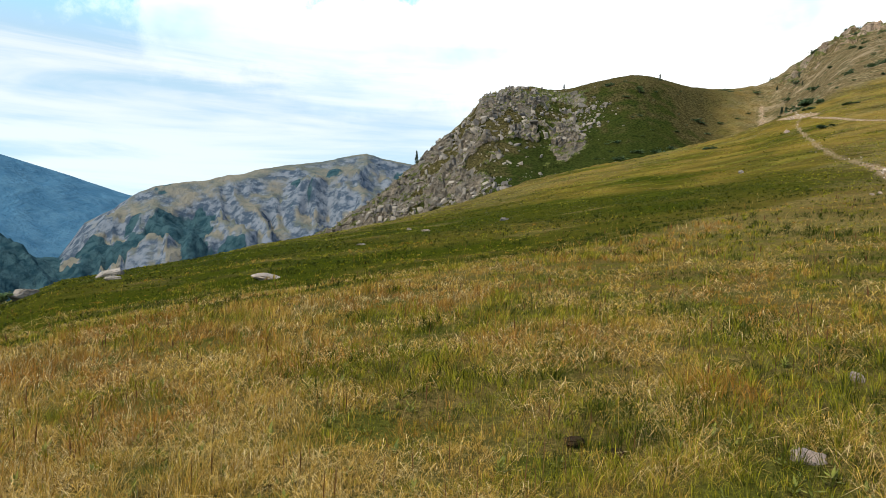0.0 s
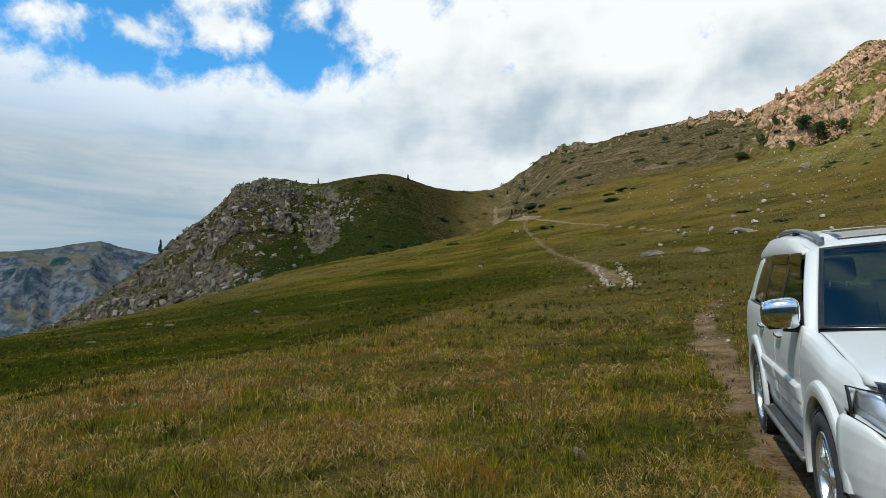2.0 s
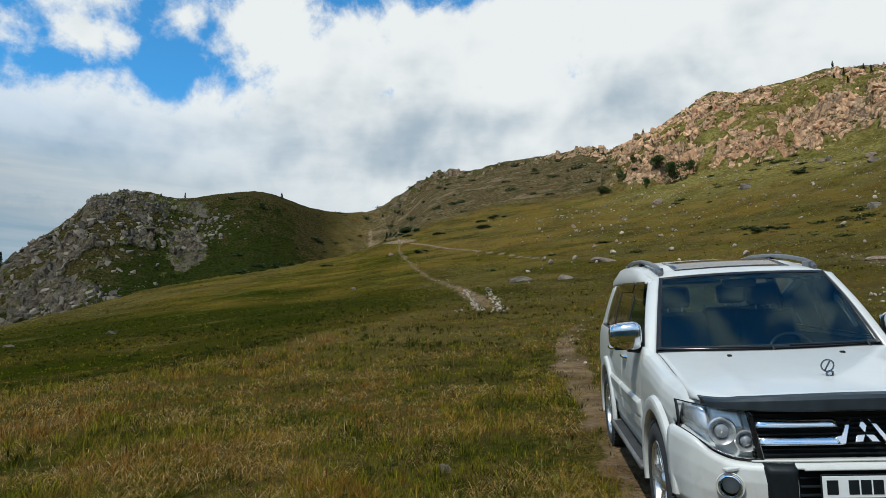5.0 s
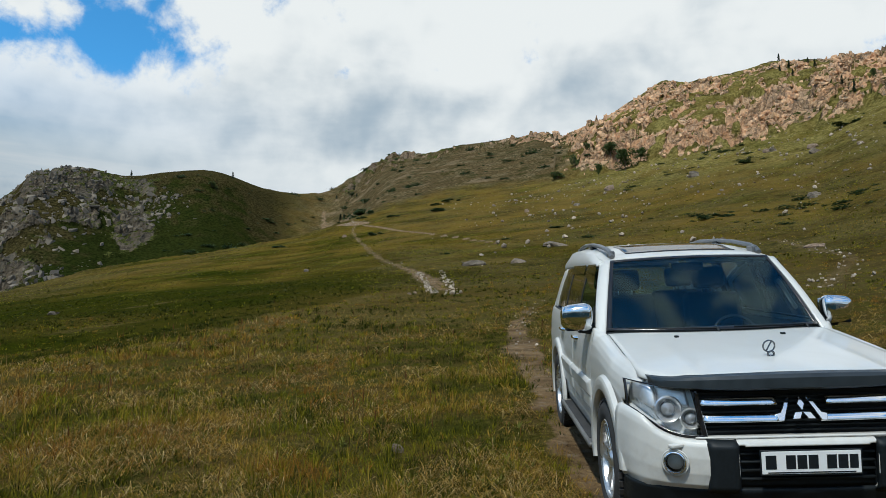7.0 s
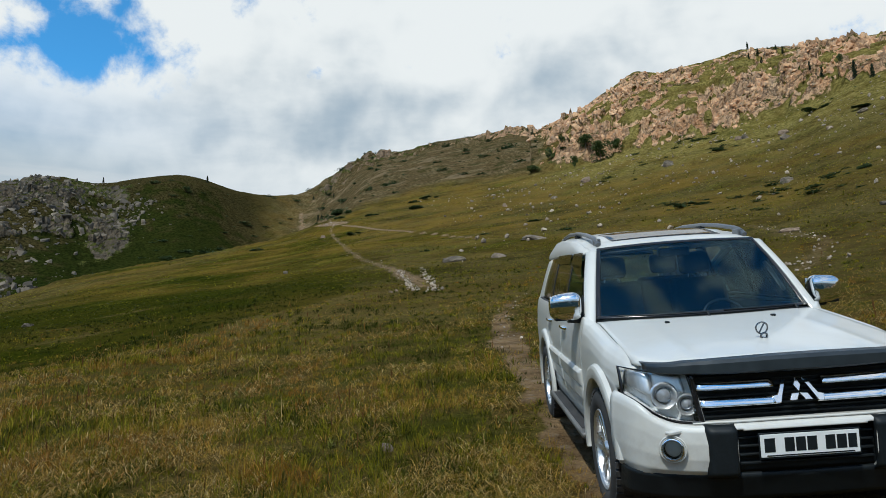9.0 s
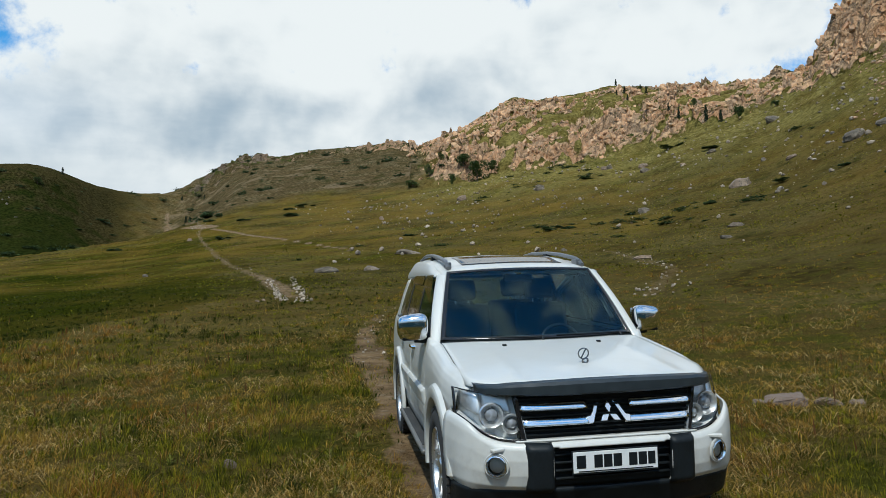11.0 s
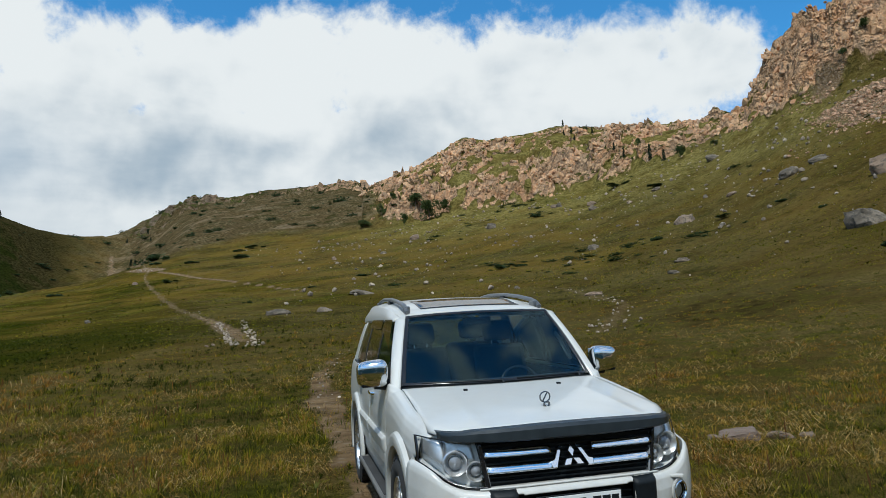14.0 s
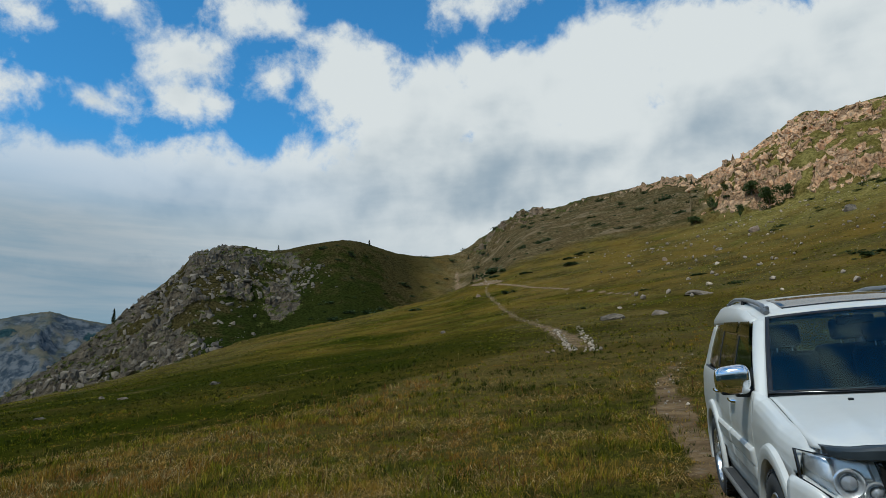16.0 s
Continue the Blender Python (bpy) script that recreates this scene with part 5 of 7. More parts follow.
    h = 0.026
    for cy, cz, turn in ((0, 0.872, 0), (-0.031, 0.815, 120), (0.031, 0.815, -120)):
        a = radians(turn)
        shape = [Vector((0, 0.0195 * p, 1.36 * h * q)) for p, q in ((0, 1), (1, 0), (0, -1), (-1, 0))]
        rot = Matrix.Rotation(a, 4, "X")
        part("badge", plate_of([(lambda q: q - Vector((0.55 * (q.z - 0.80), 0, 0)))(Vector((-0.050, cy, cz)) + rot @ p) for p in shape], 0.016, (1, 0, 0)), CHROME, grille, "chrome diamond badge", bevel=0.003)

    # ---- dark stone guard over the bonnet's lip
    def guard(u, v):
        y = 0.760 * (2 * u - 1)
        e = curve_at(HOOD_PLAN, abs(y))
        q = (abs(y) / 0.78) ** 2
        top = 1.041 - 0.030 * q + 0.006 * min(1, max(0, (0.64 - abs(y)) / 0.05))
        low = 0.956 + 0.004 * q
        shape = [(0.022, 0.0), (0.040, 0.14), (0.034, 0.72), (0.016, 0.93), (-0.030, 1.0)]
        k = v * 4
        i = min(int(k), 3)
        dx, t = (shape[i][j] + (shape[i + 1][j] - shape[i][j]) * (k - i) for j in (0, 1))
        return Vector((e + dx, y, low + (top - low) * t))
    part("bonnet_guard", patch(guard, 80, 12), GUARD, car, "dark plastic stone guard on the bonnet lip", thick=0.005)

    # ---- ornament of rings on the bonnet
    z = hood_height(-0.45, 0)
    ring = tube([(-0.45 + 0.006 * math.sin(a), 0.034 * math.cos(a), z + 0.058 + 0.034 * math.sin(a)) for a in (2 * math.pi * k / 24 for k in range(25))], 0.0048, 6)
    orn = part("ornament", ring, DARK_CHROME, car, "small chrome ornament of two rings")
    part("ornament_foot", tube([(-0.44 + 0.004 * math.sin(a), 0.006 + 0.018 * math.cos(a), z + 0.012 + 0.016 * math.sin(a)) for a in (2 * math.pi * k / 16 for k in range(17))], 0.0065, 6), DARK_CHROME, orn)
    for a in (60, 240):
        part("ornament_spoke", tube([(-0.45, 0, z + 0.058), (-0.45, 0.034 * math.cos(radians(a)), z + 0.058 + 0.034 * math.sin(radians(a)))], 0.0045, 6), DARK_CHROME, orn)

    # ---- number plate, its characters left as bars
    plate = part("number_plate", cuboid((0.004, -0.262, 0.512), (0.012, 0.262, 0.648)), BLACK_PLASTIC, car, "white number plate with dark bars", bevel=0.003)
    part("plate_face", cuboid((0.011, -0.255, 0.522), (0.015, 0.255, 0.640)), PLATE_WHITE, plate, bevel=0.002)
    part("plate_holder", cuboid((-0.06, -0.20, 0.53), (0.004, 0.20, 0.63)), BLACK_PLASTIC, plate)
    for ya, yb in ((-0.235, -0.180), (-0.130, -0.080), (-0.072, -0.022), (-0.014, 0.036), (0.080, 0.130), (0.138, 0.188), (0.196, 0.240)):
        part("plate_bar", cuboid((0.0145, ya, 0.548), (0.0165, yb, 0.620)), BLACK_PLASTIC, plate)
    part("plate_strip", cuboid((0.0145, -0.225, 0.527), (0.0165, 0.225, 0.533)), BLACK_PLASTIC, plate)

    # ---- inside
    part("dashboard", patch(lambda u, v: Vector((-1.40 - 0.20 * (2 * u - 1) ** 2 * (1 - v) - 0.42 * v - 0.02 * (2 * u - 1) ** 2, 0.76 * (2 * u - 1), 1.150 - 0.02 * v - (0.30 * max(0, (v - 0.7) / 0.3) ** 2))), 24, 16), DASH, car, thick=0.03)
    part("cabin_floor", cuboid((-4.40, -0.80, 0.48), (-1.50, 0.80, 0.54)), DASH, car)
    part("cabin_lining", patch(lambda u, v: roof_point(0.02 + 0.96 * u, 0.04 + 0.92 * v) + Vector((0, 0, -0.05)), 16, 12), LINING, car, thick=0.01)
    for s in (-1, 1):
        part("door_lining", cuboid((-4.3, s * 0.79, 0.55), (-1.55, s * 0.83, 1.17)), DASH, car)
        for x, wide, tint in ((-2.55, 0.25, SEAT), (-3.50, 0.30, SEAT)):
            y = s * 0.38
            lean = Matrix.Translation((x, y, 0.78)) @ Matrix.Rotation(radians(-14), 4, "Y")
            seat = part("seat", cuboid((-0.02, -wide, 0.0), (0.12, wide, 0.62), m=lean), tint, car, "dark fabric seat", bevel=0.05)
            part("cushion", cuboid((x, y - wide, 0.62), (x + 0.52, y + wide, 0.80)), tint, seat, bevel=0.05)
            part("headrest", cuboid((0.0, -0.14, 0.66), (0.10, 0.14, 0.86), m=lean), tint, seat, bevel=0.045)
            for d in (-0.06, 0.06):
                part("headrest_post", tube([lean @ Vector((0.05, d, 0.58)), lean @ Vector((0.05, d, 0.70))], 0.007, 6), CHROME, seat)
    axis = Matrix.Translation((-2.02, 0.38, 1.05)) @ Matrix.Rotation(radians(-25), 4, "Y")
    wheel = part("steering_wheel", tube([axis @ Vector((0, 0.175 * math.cos(a), 0.175 * math.sin(a))) for a in (2 * math.pi * k / 32 for k in range(33))], 0.016, 8), BLACK_PLASTIC, car, "black steering wheel")
    part("steering_hub", cuboid((-0.02, -0.08, -0.07), (0.05, 0.08, 0.06), m=axis), BLACK_PLASTIC, wheel, bevel=0.02)
    part("steering_spoke", cuboid((-0.01, -0.18, -0.02), (0.015, 0.18, 0.02), m=axis), BLACK_PLASTIC, wheel, bevel=0.006)
    part("inner_mirror", cuboid((-2.02, -0.13, 1.60), (-1.99, 0.13, 1.67)), BLACK_PLASTIC, car, bevel=0.015)
    for s in (-1, 1):
        part("sun_visor", cuboid((-2.22, s * 0.38 - 0.20, 1.695), (-2.06, s * 0.38 + 0.20, 1.712)), LINING, car, bevel=0.006)
    part("grab_handle", tube([(-1.72, 0.735, 1.28), (-1.76, 0.715, 1.34), (-1.84, 0.69, 1.45), (-1.90, 0.68, 1.50)], 0.015, 8), LINING, car, "pale grab handle on the pillar")

    # ---- tail and underside
    tail = patch(lambda u, v: Vector((-4.52 + 0.06 * max(0, (v - 0.55) / 0.45) - 0.03 * (1 - (2 * u - 1) ** 2), (2 * u - 1) * (0.862 - 0.195 * max(0, (v - 0.55) / 0.45)), 0.42 + 1.335 * v - 0.085 * max(0, (v - 0.8) / 0.2) * max(0, (abs(2 * u - 1) - 0.6) / 0.4) ** 2)), 24, 24,
                 lambda p: not (abs(p.y) < 0.62 and 1.24 < p.z < 1.66))
    back = part("tailgate", tail, PAINT, car, thick=0.02)
    part("rear_glass", patch(lambda u, v: Vector((-4.50 + 0.045 * v, (2 * u - 1) * 0.63, 1.23 + 0.44 * v)), 8, 8), SIDE_GLASS, back)
    part("rear_bumper", cuboid((-4.66, -0.86, 0.42), (-4.45, 0.86, 0.68)), PAINT, car, bevel=0.05)
    part("underbody", cuboid((-4.35, -0.56, 0.30), (-0.35, 0.56, 0.50)), BLACK_PLASTIC, car, bevel=0.04)
    part("axle", tube([(HUB_FRONT, -0.72, HUB_Z), (HUB_FRONT, 0.72, HUB_Z)], 0.05, 10), BLACK_PLASTIC, car)
    part("axle", tube([(HUB_REAR, -0.72, HUB_Z), (HUB_REAR, 0.72, HUB_Z)], 0.05, 10), BLACK_PLASTIC, car)
    part("engine_block", cuboid((-1.40, -0.50, 0.50), (-0.30, 0.50, 0.93)), BLACK_PLASTIC, car)
    part("bulkhead", cuboid((-1.62, -0.80, 0.45), (-1.50, 0.80, 1.12)), BLACK_PLASTIC, car)


build_car()

# ---------------------------------------------------------------- stones
def chop_rock(seed, detail=4, cuts=15):
    """An angular boulder about 1 m across, sat on z = 0."""
    rng = random.Random(seed)
    bm = bmesh.new()
    bmesh.ops.create_icosphere(bm, subdivisions=detail, radius=0.62)
    planes = []
    for _ in range(cuts):
        n = Vector((rng.gauss(0, 1), rng.gauss(0, 1), rng.gauss(0, 0.8))).normalized()
        planes.append((n, rng.uniform(0.27, 0.45)))
    for v in bm.verts:
        for n, d in planes:
            over = v.co.dot(n) - d
            if over > 0:
                v.co -= n * over * 0.95
        p = v.co * 3.1 + Vector((seed, seed * 0.7, 0))
        v.co *= 1 + 0.13 * noise.noise(p) + 0.10 * noise.noise(p * 2.3) + 0.06 * noise.noise(p * 5.3) + 0.03 * noise.noise(p * 11)
    low = min(v.co.z for v in bm.verts)
    for v in bm.verts:
        v.co.z = max(v.co.z - low - 0.16, -0.05)
    return bm


def chunk(seed):
    """A sharp-edged block of jointed rock about 1 m across."""
    rngc = random.Random(seed)
    bm = bmesh.new()
    for k in range(16):
        p = Vector([rngc.uniform(-1, 1) for _ in range(3)])
        p /= max(abs(c) for c in p) ** 0.8
        bm.verts.new((0.55 * p.x, 0.42 * p.y, 0.62 * p.z + 0.2 * p.x))
    hull = bmesh.ops.convex_hull(bm, input=bm.verts)
    bmesh.ops.delete(bm, geom=[v for v in bm.verts if not v.link_faces], context="VERTS")
    return bm


def boulder(seed):
    """A broken block about 1 m wide with worn edges, half sunk at z = 0."""
    bm = chunk(seed)
    bmesh.ops.subdivide_edges(bm, edges=bm.edges, cuts=5, use_grid_fill=True)
    shift = Vector((seed, seed * 0.7, 0))
    for v in bm.verts:
        p = v.co * 2.4 + shift
        v.co *= 0.52 + 0.48 * 0.52 / max(v.co.length, 0.2)
        v.co *= 1 + 0.20 * noise.noise(p) + 0.13 * noise.noise(p * 2.6) + 0.06 * noise.noise(p * 6)
        v.co.z = max(0.95 * (v.co.z - 0.25 * v.co.x) + 0.30, -0.05)
    return bm


def stone_material():
    n = Nodes("boulder_stone")
    p = n.place()
    rnd = n.node("ShaderNodeObjectInfo", "Random")
    a, b, c = n.noise(p, 1.6, 7, 0.62), n.noise(p, 7.0, 6, 0.65), n.noise(p, 26.0, 3, 0.6)
    col = n.mix(n.ramp(a, 0.35, 0.65), (0.110, 0.089, 0.065), (0.235, 0.191, 0.142))
    col = n.mix(n.ramp(rnd, 0.5, 1.0, 0.0, 0.55), col, (0.36, 0.235, 0.155))
    col = n.mix(n.math("MULTIPLY", n.ramp(b, 0.46, 0.64), 0.75), col, (0.045, 0.042, 0.035))
    col = n.mix(n.math("MULTIPLY", n.ramp(c, 0.6, 0.75), 0.5), col, (0.36, 0.345, 0.30))
    n.surface(Base_Color=col, Roughness=0.9)
    n.bump(n.math("ADD", n.math("MULTIPLY", a, 0.6), n.math("MULTIPLY", b, 0.4)), 0.8, 0.12)
    return n.material


STONE = stone_material()
ROCK_MESHES = []
for k in range(12):
    bm = boulder(11 + 7 * k)
    me = bpy.data.meshes.new("boulder")
    bm.to_mesh(me)
    bm.free()
    me.materials.append(STONE)
    me.polygons.foreach_set("use_smooth", np.ones(len(me.polygons), dtype=bool))
    me.set_sharp_from_angle(angle=radians(28))
    ROCK_MESHES.append(me)

# plan x, y, width and height in metres
BIG_ROCKS = [(51.5, 5.9, 2.56, 1.45), (45.2, 3.5, 1.5, 0.82), (38.8, 2.0, 2.88, 0.71), (72.9, 5.7, 2.89, 1.93), (90.9, 17.7, 2.44, 1.37), (91.5, 14.4, 2.13, 0.91),
             (59.1, 1.5, 1.56, 0.78), (55.9, -0.1, 1.29, 0.74), (58.7, 4.4, 1.16, 0.87), (79.1, -1.9, 2.08, 0.65), (71.3, -5.0, 1.06, 0.82), (75.9, -6.1, 2.01, 0.88),
             (88.9, 1.9, 2.05, 1.17), (88.6, -2.1, 2.04, 1.17), (64.9, 0.6, 1.18, 0.48), (61.4, -1.8, 1.01, 0.30), (86.7, 30.0, 2.57, 1.97), (81.1, 40.2, 1.34, 0.67)]
MORE_ROCKS = [(111.4, 77.5, 2.01, 1.23), (127.9, 70.8, 1.44, 1.08), (125.5, 62.0, 1.84, 1.04), (119.4, 45.6, 1.68, 0.74), (102.3, 31.7, 0.88, 0.62), (95.8, 26.1, 1.47, 0.57),
              (52.9, 0.2, 1.57, 0.35), (50.4, 1.2, 1.49, 0.29), (53.5, -4.3, 0.62, 0.44), (49.6, 18.2, 0.87, 0.30), (56.6, 20.0, 1.19, 0.40), (129.8, 38.3, 2.45, 1.22),
              (42.0, 21.0, 1.24, 0.43), (50.4, 32.5, 0.59, 0.30), (86.3, -5.0, 2.13, 1.0), (50.2, 51.9, 2.98, 0.54), (108.2, 95.3, 2.14, 1.43)]
SLOPE_ROCKS = [(94.6, 92.0, 1.3, 0.98), (79.7, 39.7, 1.17, 0.73), (120.2, 59.3, 1.77, 1.1), (58.2, 117.8, 0.87, 0.65), (87.3, 98.0, 1.08, 0.86), (29.2, 67.9, 0.49, 0.37),
               (17.9, 28.8, 0.20, 0.14), (18.4, 29.1, 0.20, 0.14), (127.6, 72.0, 1.69, 0.96), (115.4, 49.4, 1.03, 0.62), (-18.1, 37.9, 0.83, 0.28), (-21.2, 43.9, 1.68, 0.72),
               (-23.4, 38.7, 1.49, 0.60), (4.5, 51.1, 0.67, 0.25), (-2.9, 58.4, 0.48, 0.24), (-1.3, 51.0, 0.67, 0.21), (-4.9, 41.2, 0.55, 0.14)]
SLABS = [(34.3, 45.1, 1.97, 0.61), (37.0, 42.7, 1.31, 0.51), (-6.4, 25.6, 1.26, 0.22)]
FIELD_STONES = [(8.4, 2.25, 0.42, 0.14), (8.52, 1.84, 0.30, 0.10), (8.28, 2.50, 0.17, 0.07), (8.62, 1.60, 0.15, 0.06), (3.3, 5.4, 0.15, 0.09), (2.14, 3.95, 0.18, 0.08)]
rng = random.Random(5)


def loose_material(name="loose_stone", one=(0.21, 0.165, 0.12), two=(0.48, 0.39, 0.29)):
    n = Nodes(name)
    p = n.place()
    island = n.node("ShaderNodeNewGeometry", "Random Per Island")
    a = n.noise(p, 6.0, 5, 0.6)
    col = n.mix(island, one, two)
    n.surface(Base_Color=n.mix(n.math("MULTIPLY", n.ramp(a, 0.45, 0.7), 0.6), col, (0.13, 0.115, 0.095)), Roughness=0.9)
    n.bump(a, 0.6, 0.05)
    return n.material


def pale_copy(material):
    me = rng.choice(ROCK_MESHES).copy()
    me.materials.clear()
    me.materials.append(material)
    return me


def set_rock(x, y, wide, high, name, label, group=""):
    ob = new(name, rng.choice(ROCK_MESHES))
    turn = math.degrees(math.atan2(-x, y)) + rng.uniform(-25, 25)
    ob.matrix_world = pose(x, y, land(x, y) - 0.30 * high, rng.uniform(-12, 12), rng.uniform(-12, 12), turn) @ Matrix.Diagonal((wide * 1.0, wide * rng.uniform(0.6, 0.9), high * 1.25, 1))
    return tagged(ob, label, "boulder" if wide > 0.5 else "stone", group)


for row in BIG_ROCKS + MORE_ROCKS:
    set_rock(*row, "boulder", "weathered grey granite boulder on the grassy slope", "boulders on the slope")
for row in SLOPE_ROCKS:
    set_rock(*row, "boulder", "small pale boulder half sunk in the meadow", "boulders on the slope")
for row in SLABS:
    set_rock(*row, "rock_slab", "flat pale rock slab lying in the grass")
FIELD = loose_material("field_stone", (0.13, 0.088, 0.064), (0.19, 0.135, 0.10))
for row in FIELD_STONES:
    set_rock(*row, "field_stone", "pale pinkish stone lying in dry grass").data = pale_copy(FIELD)


def scatter_stones(name, label, places, base_faces=1, material=None):
    """Many small angular stones as one mesh: rows of x, y, z, size."""
    proto = []
    for k in range(9):
        bm = chop_rock(200 + k, base_faces, 9) if base_faces else chunk(300 + k)
        bm.verts.index_update()
        proto.append((np.array([v.co[:] for v in bm.verts]), np.array([[v.index for v in f.verts] for f in bm.faces])))
        bm.free()
    co, fa, count = [], [], 0
    gen = np.random.default_rng(9)
    for x, y, z, size in places:
        v, f = proto[gen.integers(9)]
        a = gen.uniform(0, 6.28)
        c, s = math.cos(a), math.sin(a)
        w = v * (size * gen.uniform(0.7, 1.3), size * gen.uniform(0.6, 1.0), size * gen.uniform(0.5, 1.0))
        co.append(np.stack([w[:, 0] * c - w[:, 1] * s + x, w[:, 0] * s + w[:, 1] * c + y, w[:, 2] + z - 0.05 * size], -1))
        fa.append(f + count)
        count += len(v)
    me = bpy.data.meshes.new(name)
    me.from_pydata(np.concatenate(co).tolist(), [], np.concatenate(fa).tolist())
    me.materials.append(material or LOOSE_STONE)
    return tagged(new(name, me), label, "stones", kind="stuff")


def crag_material():
    n = Nodes("crag_granite")
    p = n.place()
    island = n.node("ShaderNodeNewGeometry", "Random Per Island")
    a, b = n.noise(p, 0.45, 7, 0.65), n.noise(p, 2.0, 5, 0.6)
    col = n.mix(island, (0.49, 0.250, 0.125), (0.75, 0.46, 0.255))
    col = n.mix(n.math("MULTIPLY", n.ramp(a, 0.45, 0.62), 0.7), col, (0.42, 0.31, 0.205))
    col = n.mix(n.math("MULTIPLY", n.ramp(b, 0.52, 0.68), 0.6), col, (0.12, 0.095, 0.07))
    tilt = n.node("ShaderNodeSeparateXYZ", 2, Vector=n.node("ShaderNodeNewGeometry", "Normal"))
    col = n.mix(n.math("MULTIPLY", n.ramp(n.math("ADD", tilt, n.math("MULTIPLY", n.math("SUBTRACT", a, 0.5), 1.2)), 0.86, 0.98), 0.8), col, (0.07, 0.075, 0.02))
    n.surface(Base_Color=col, Roughness=0.92)
    n.bump(n.math("ADD", a, n.math("MULTIPLY", b, 0.5)), 0.8, 0.5)
    return n.material


LOOSE_STONE = loose_material()
gen = np.random.default_rng(3)


def heights(x, y):
    return height(np.degrees(np.arctan2(x, y)), np.hypot(x, y))


def stones_on_slopes():
    az, r = gen.uniform(33, 100, 46000), 45 + 125 * np.sqrt(gen.uniform(0, 1, 46000))
    edge = line(az, MEADOW_EDGE, 1)
    x, y = r * np.sin(np.radians(az)), r * np.cos(np.radians(az))
    near_crag = smooth(r / edge, 0.35, 1.0)
    chance = (0.34 + 0.65 * near_crag) * (0.08 + 0.26 * smooth(fbm(x / 6, y / 6, 3, 300), -0.15, 0.45)) * smooth(az, 30, 46) * (0.45 + 0.55 * smooth(az, 66, 80))
    keep = (gen.uniform(0, 1, len(az)) < chance) & (r < edge * 1.03)
    size = 0.11 + 0.70 * gen.uniform(0, 1, len(az)) ** 5
    return np.stack([x, y, heights(x, y), size], -1)[keep]


def scree():
    """A fan of broken rock below the tower."""
    az = gen.uniform(79, 99, 16000)
    edge = line(az, MEADOW_EDGE, 1)
    r = edge * gen.uniform(0.74, 1.14, 16000)
    x, y = r * np.sin(np.radians(az)), r * np.cos(np.radians(az))
    keep = gen.uniform(0, 1, len(x)) < scree_fan(x, y) + 0.03
    size = 0.14 + 0.60 * gen.uniform(0, 1, len(x)) ** 3.5
    return np.stack([x, y, heights(x, y), size], -1)[keep]


def stones_on_hill():
    """Debris below the rocky hill across the hollow."""
    az, u = gen.uniform(-11, 14, 9000), gen.uniform(0.18, 1.0, 9000)
    re, rc = line(az, MEADOW_EDGE, 1), line(az, CREST, 1)
    r = re + (rc - re) * u
    x, y = r * np.sin(np.radians(az)), r * np.cos(np.radians(az))
    rocky = rock_share(az, r)
    keep = gen.uniform(0, 1, len(az)) < (0.30 * smooth(fbm(x / 9, y / 9, 3, 425), -0.15, 0.35) + 0.10 * rocky) * (1 - 0.85 * smooth(az, 9, 13))
    size = 0.28 + 1.0 * gen.uniform(0, 1, len(az)) ** 2.5 * (0.4 + 0.6 * rocky)
    return np.stack([x, y, heights(x, y), size], -1)[keep]


def stones_on_path():
    rows = []
    for points, wide, count, size in (*((strand, 0.32, 110, 0.12) for strand in STONE_STRANDS), (UPPER_PATH, 0.7, 60, 0.11), ([(69.0, 135.0), (70.5, 138.5), (72.0, 142.0)], 1.7, 50, 0.20), (EAST_PATH, 1.0, 80, 0.12), (LEFT_RUT[5:9], 0.3, 40, 0.05)):
        seg = np.array(points)
        k = gen.integers(0, len(seg) - 1, count)
        t = gen.uniform(0, 1, (count, 1))
        p = seg[k] * (1 - t) + seg[k + 1] * t + gen.normal(0, wide * 0.55, (count, 2))
        rows.append(np.stack([p[:, 0], p[:, 1], heights(p[:, 0], p[:, 1]), size * gen.uniform(0.4, 1.6, count)], -1))
    return np.concatenate(rows)


scatter_stones("scattered_stones", "pale broken stones scattered over the slopes", stones_on_slopes())
scatter_stones("scree", "pinkish broken rock in a scree below the crag", scree(), 1, loose_material("scree_stone", (0.34, 0.19, 0.105), (0.66, 0.41, 0.25)))
# darker than the loose stone, to put the hill's shade into its colour
scatter_stones("hill_debris", "grey broken rock on the hill's flank", stones_on_hill(), 1, loose_material("hill_stone_shaded", (0.060, 0.052, 0.040), (0.20, 0.166, 0.122)))
def crag_blocks():
    """Joint-bounded blocks that stand out of the crags."""
    az, u = gen.uniform(44, 99, 80000), gen.uniform(-0.02, 1.0, 80000)
    re, rc = line(az, MEADOW_EDGE, 1), line(az, CREST, 1)
    r = re + (rc - re) * u
    x, y = r * np.sin(np.radians(az)), r * np.cos(np.radians(az))
    size = (0.65 + 1.8 * gen.uniform(0, 1, len(az)) ** 2.0) * r / 230
    rocky = rock_share(az, r) * smooth(fbm(x / 5, y / 5, 3, 420), -0.25, 0.25)
    keep = (gen.uniform(0, 1, len(az)) < 0.42 * rocky * (0.5 + 0.5 * (u > 0.1))) & (u < 0.95)
    return np.stack([x, y, heights(x, y) - 0.12 * size, size], -1)[keep]


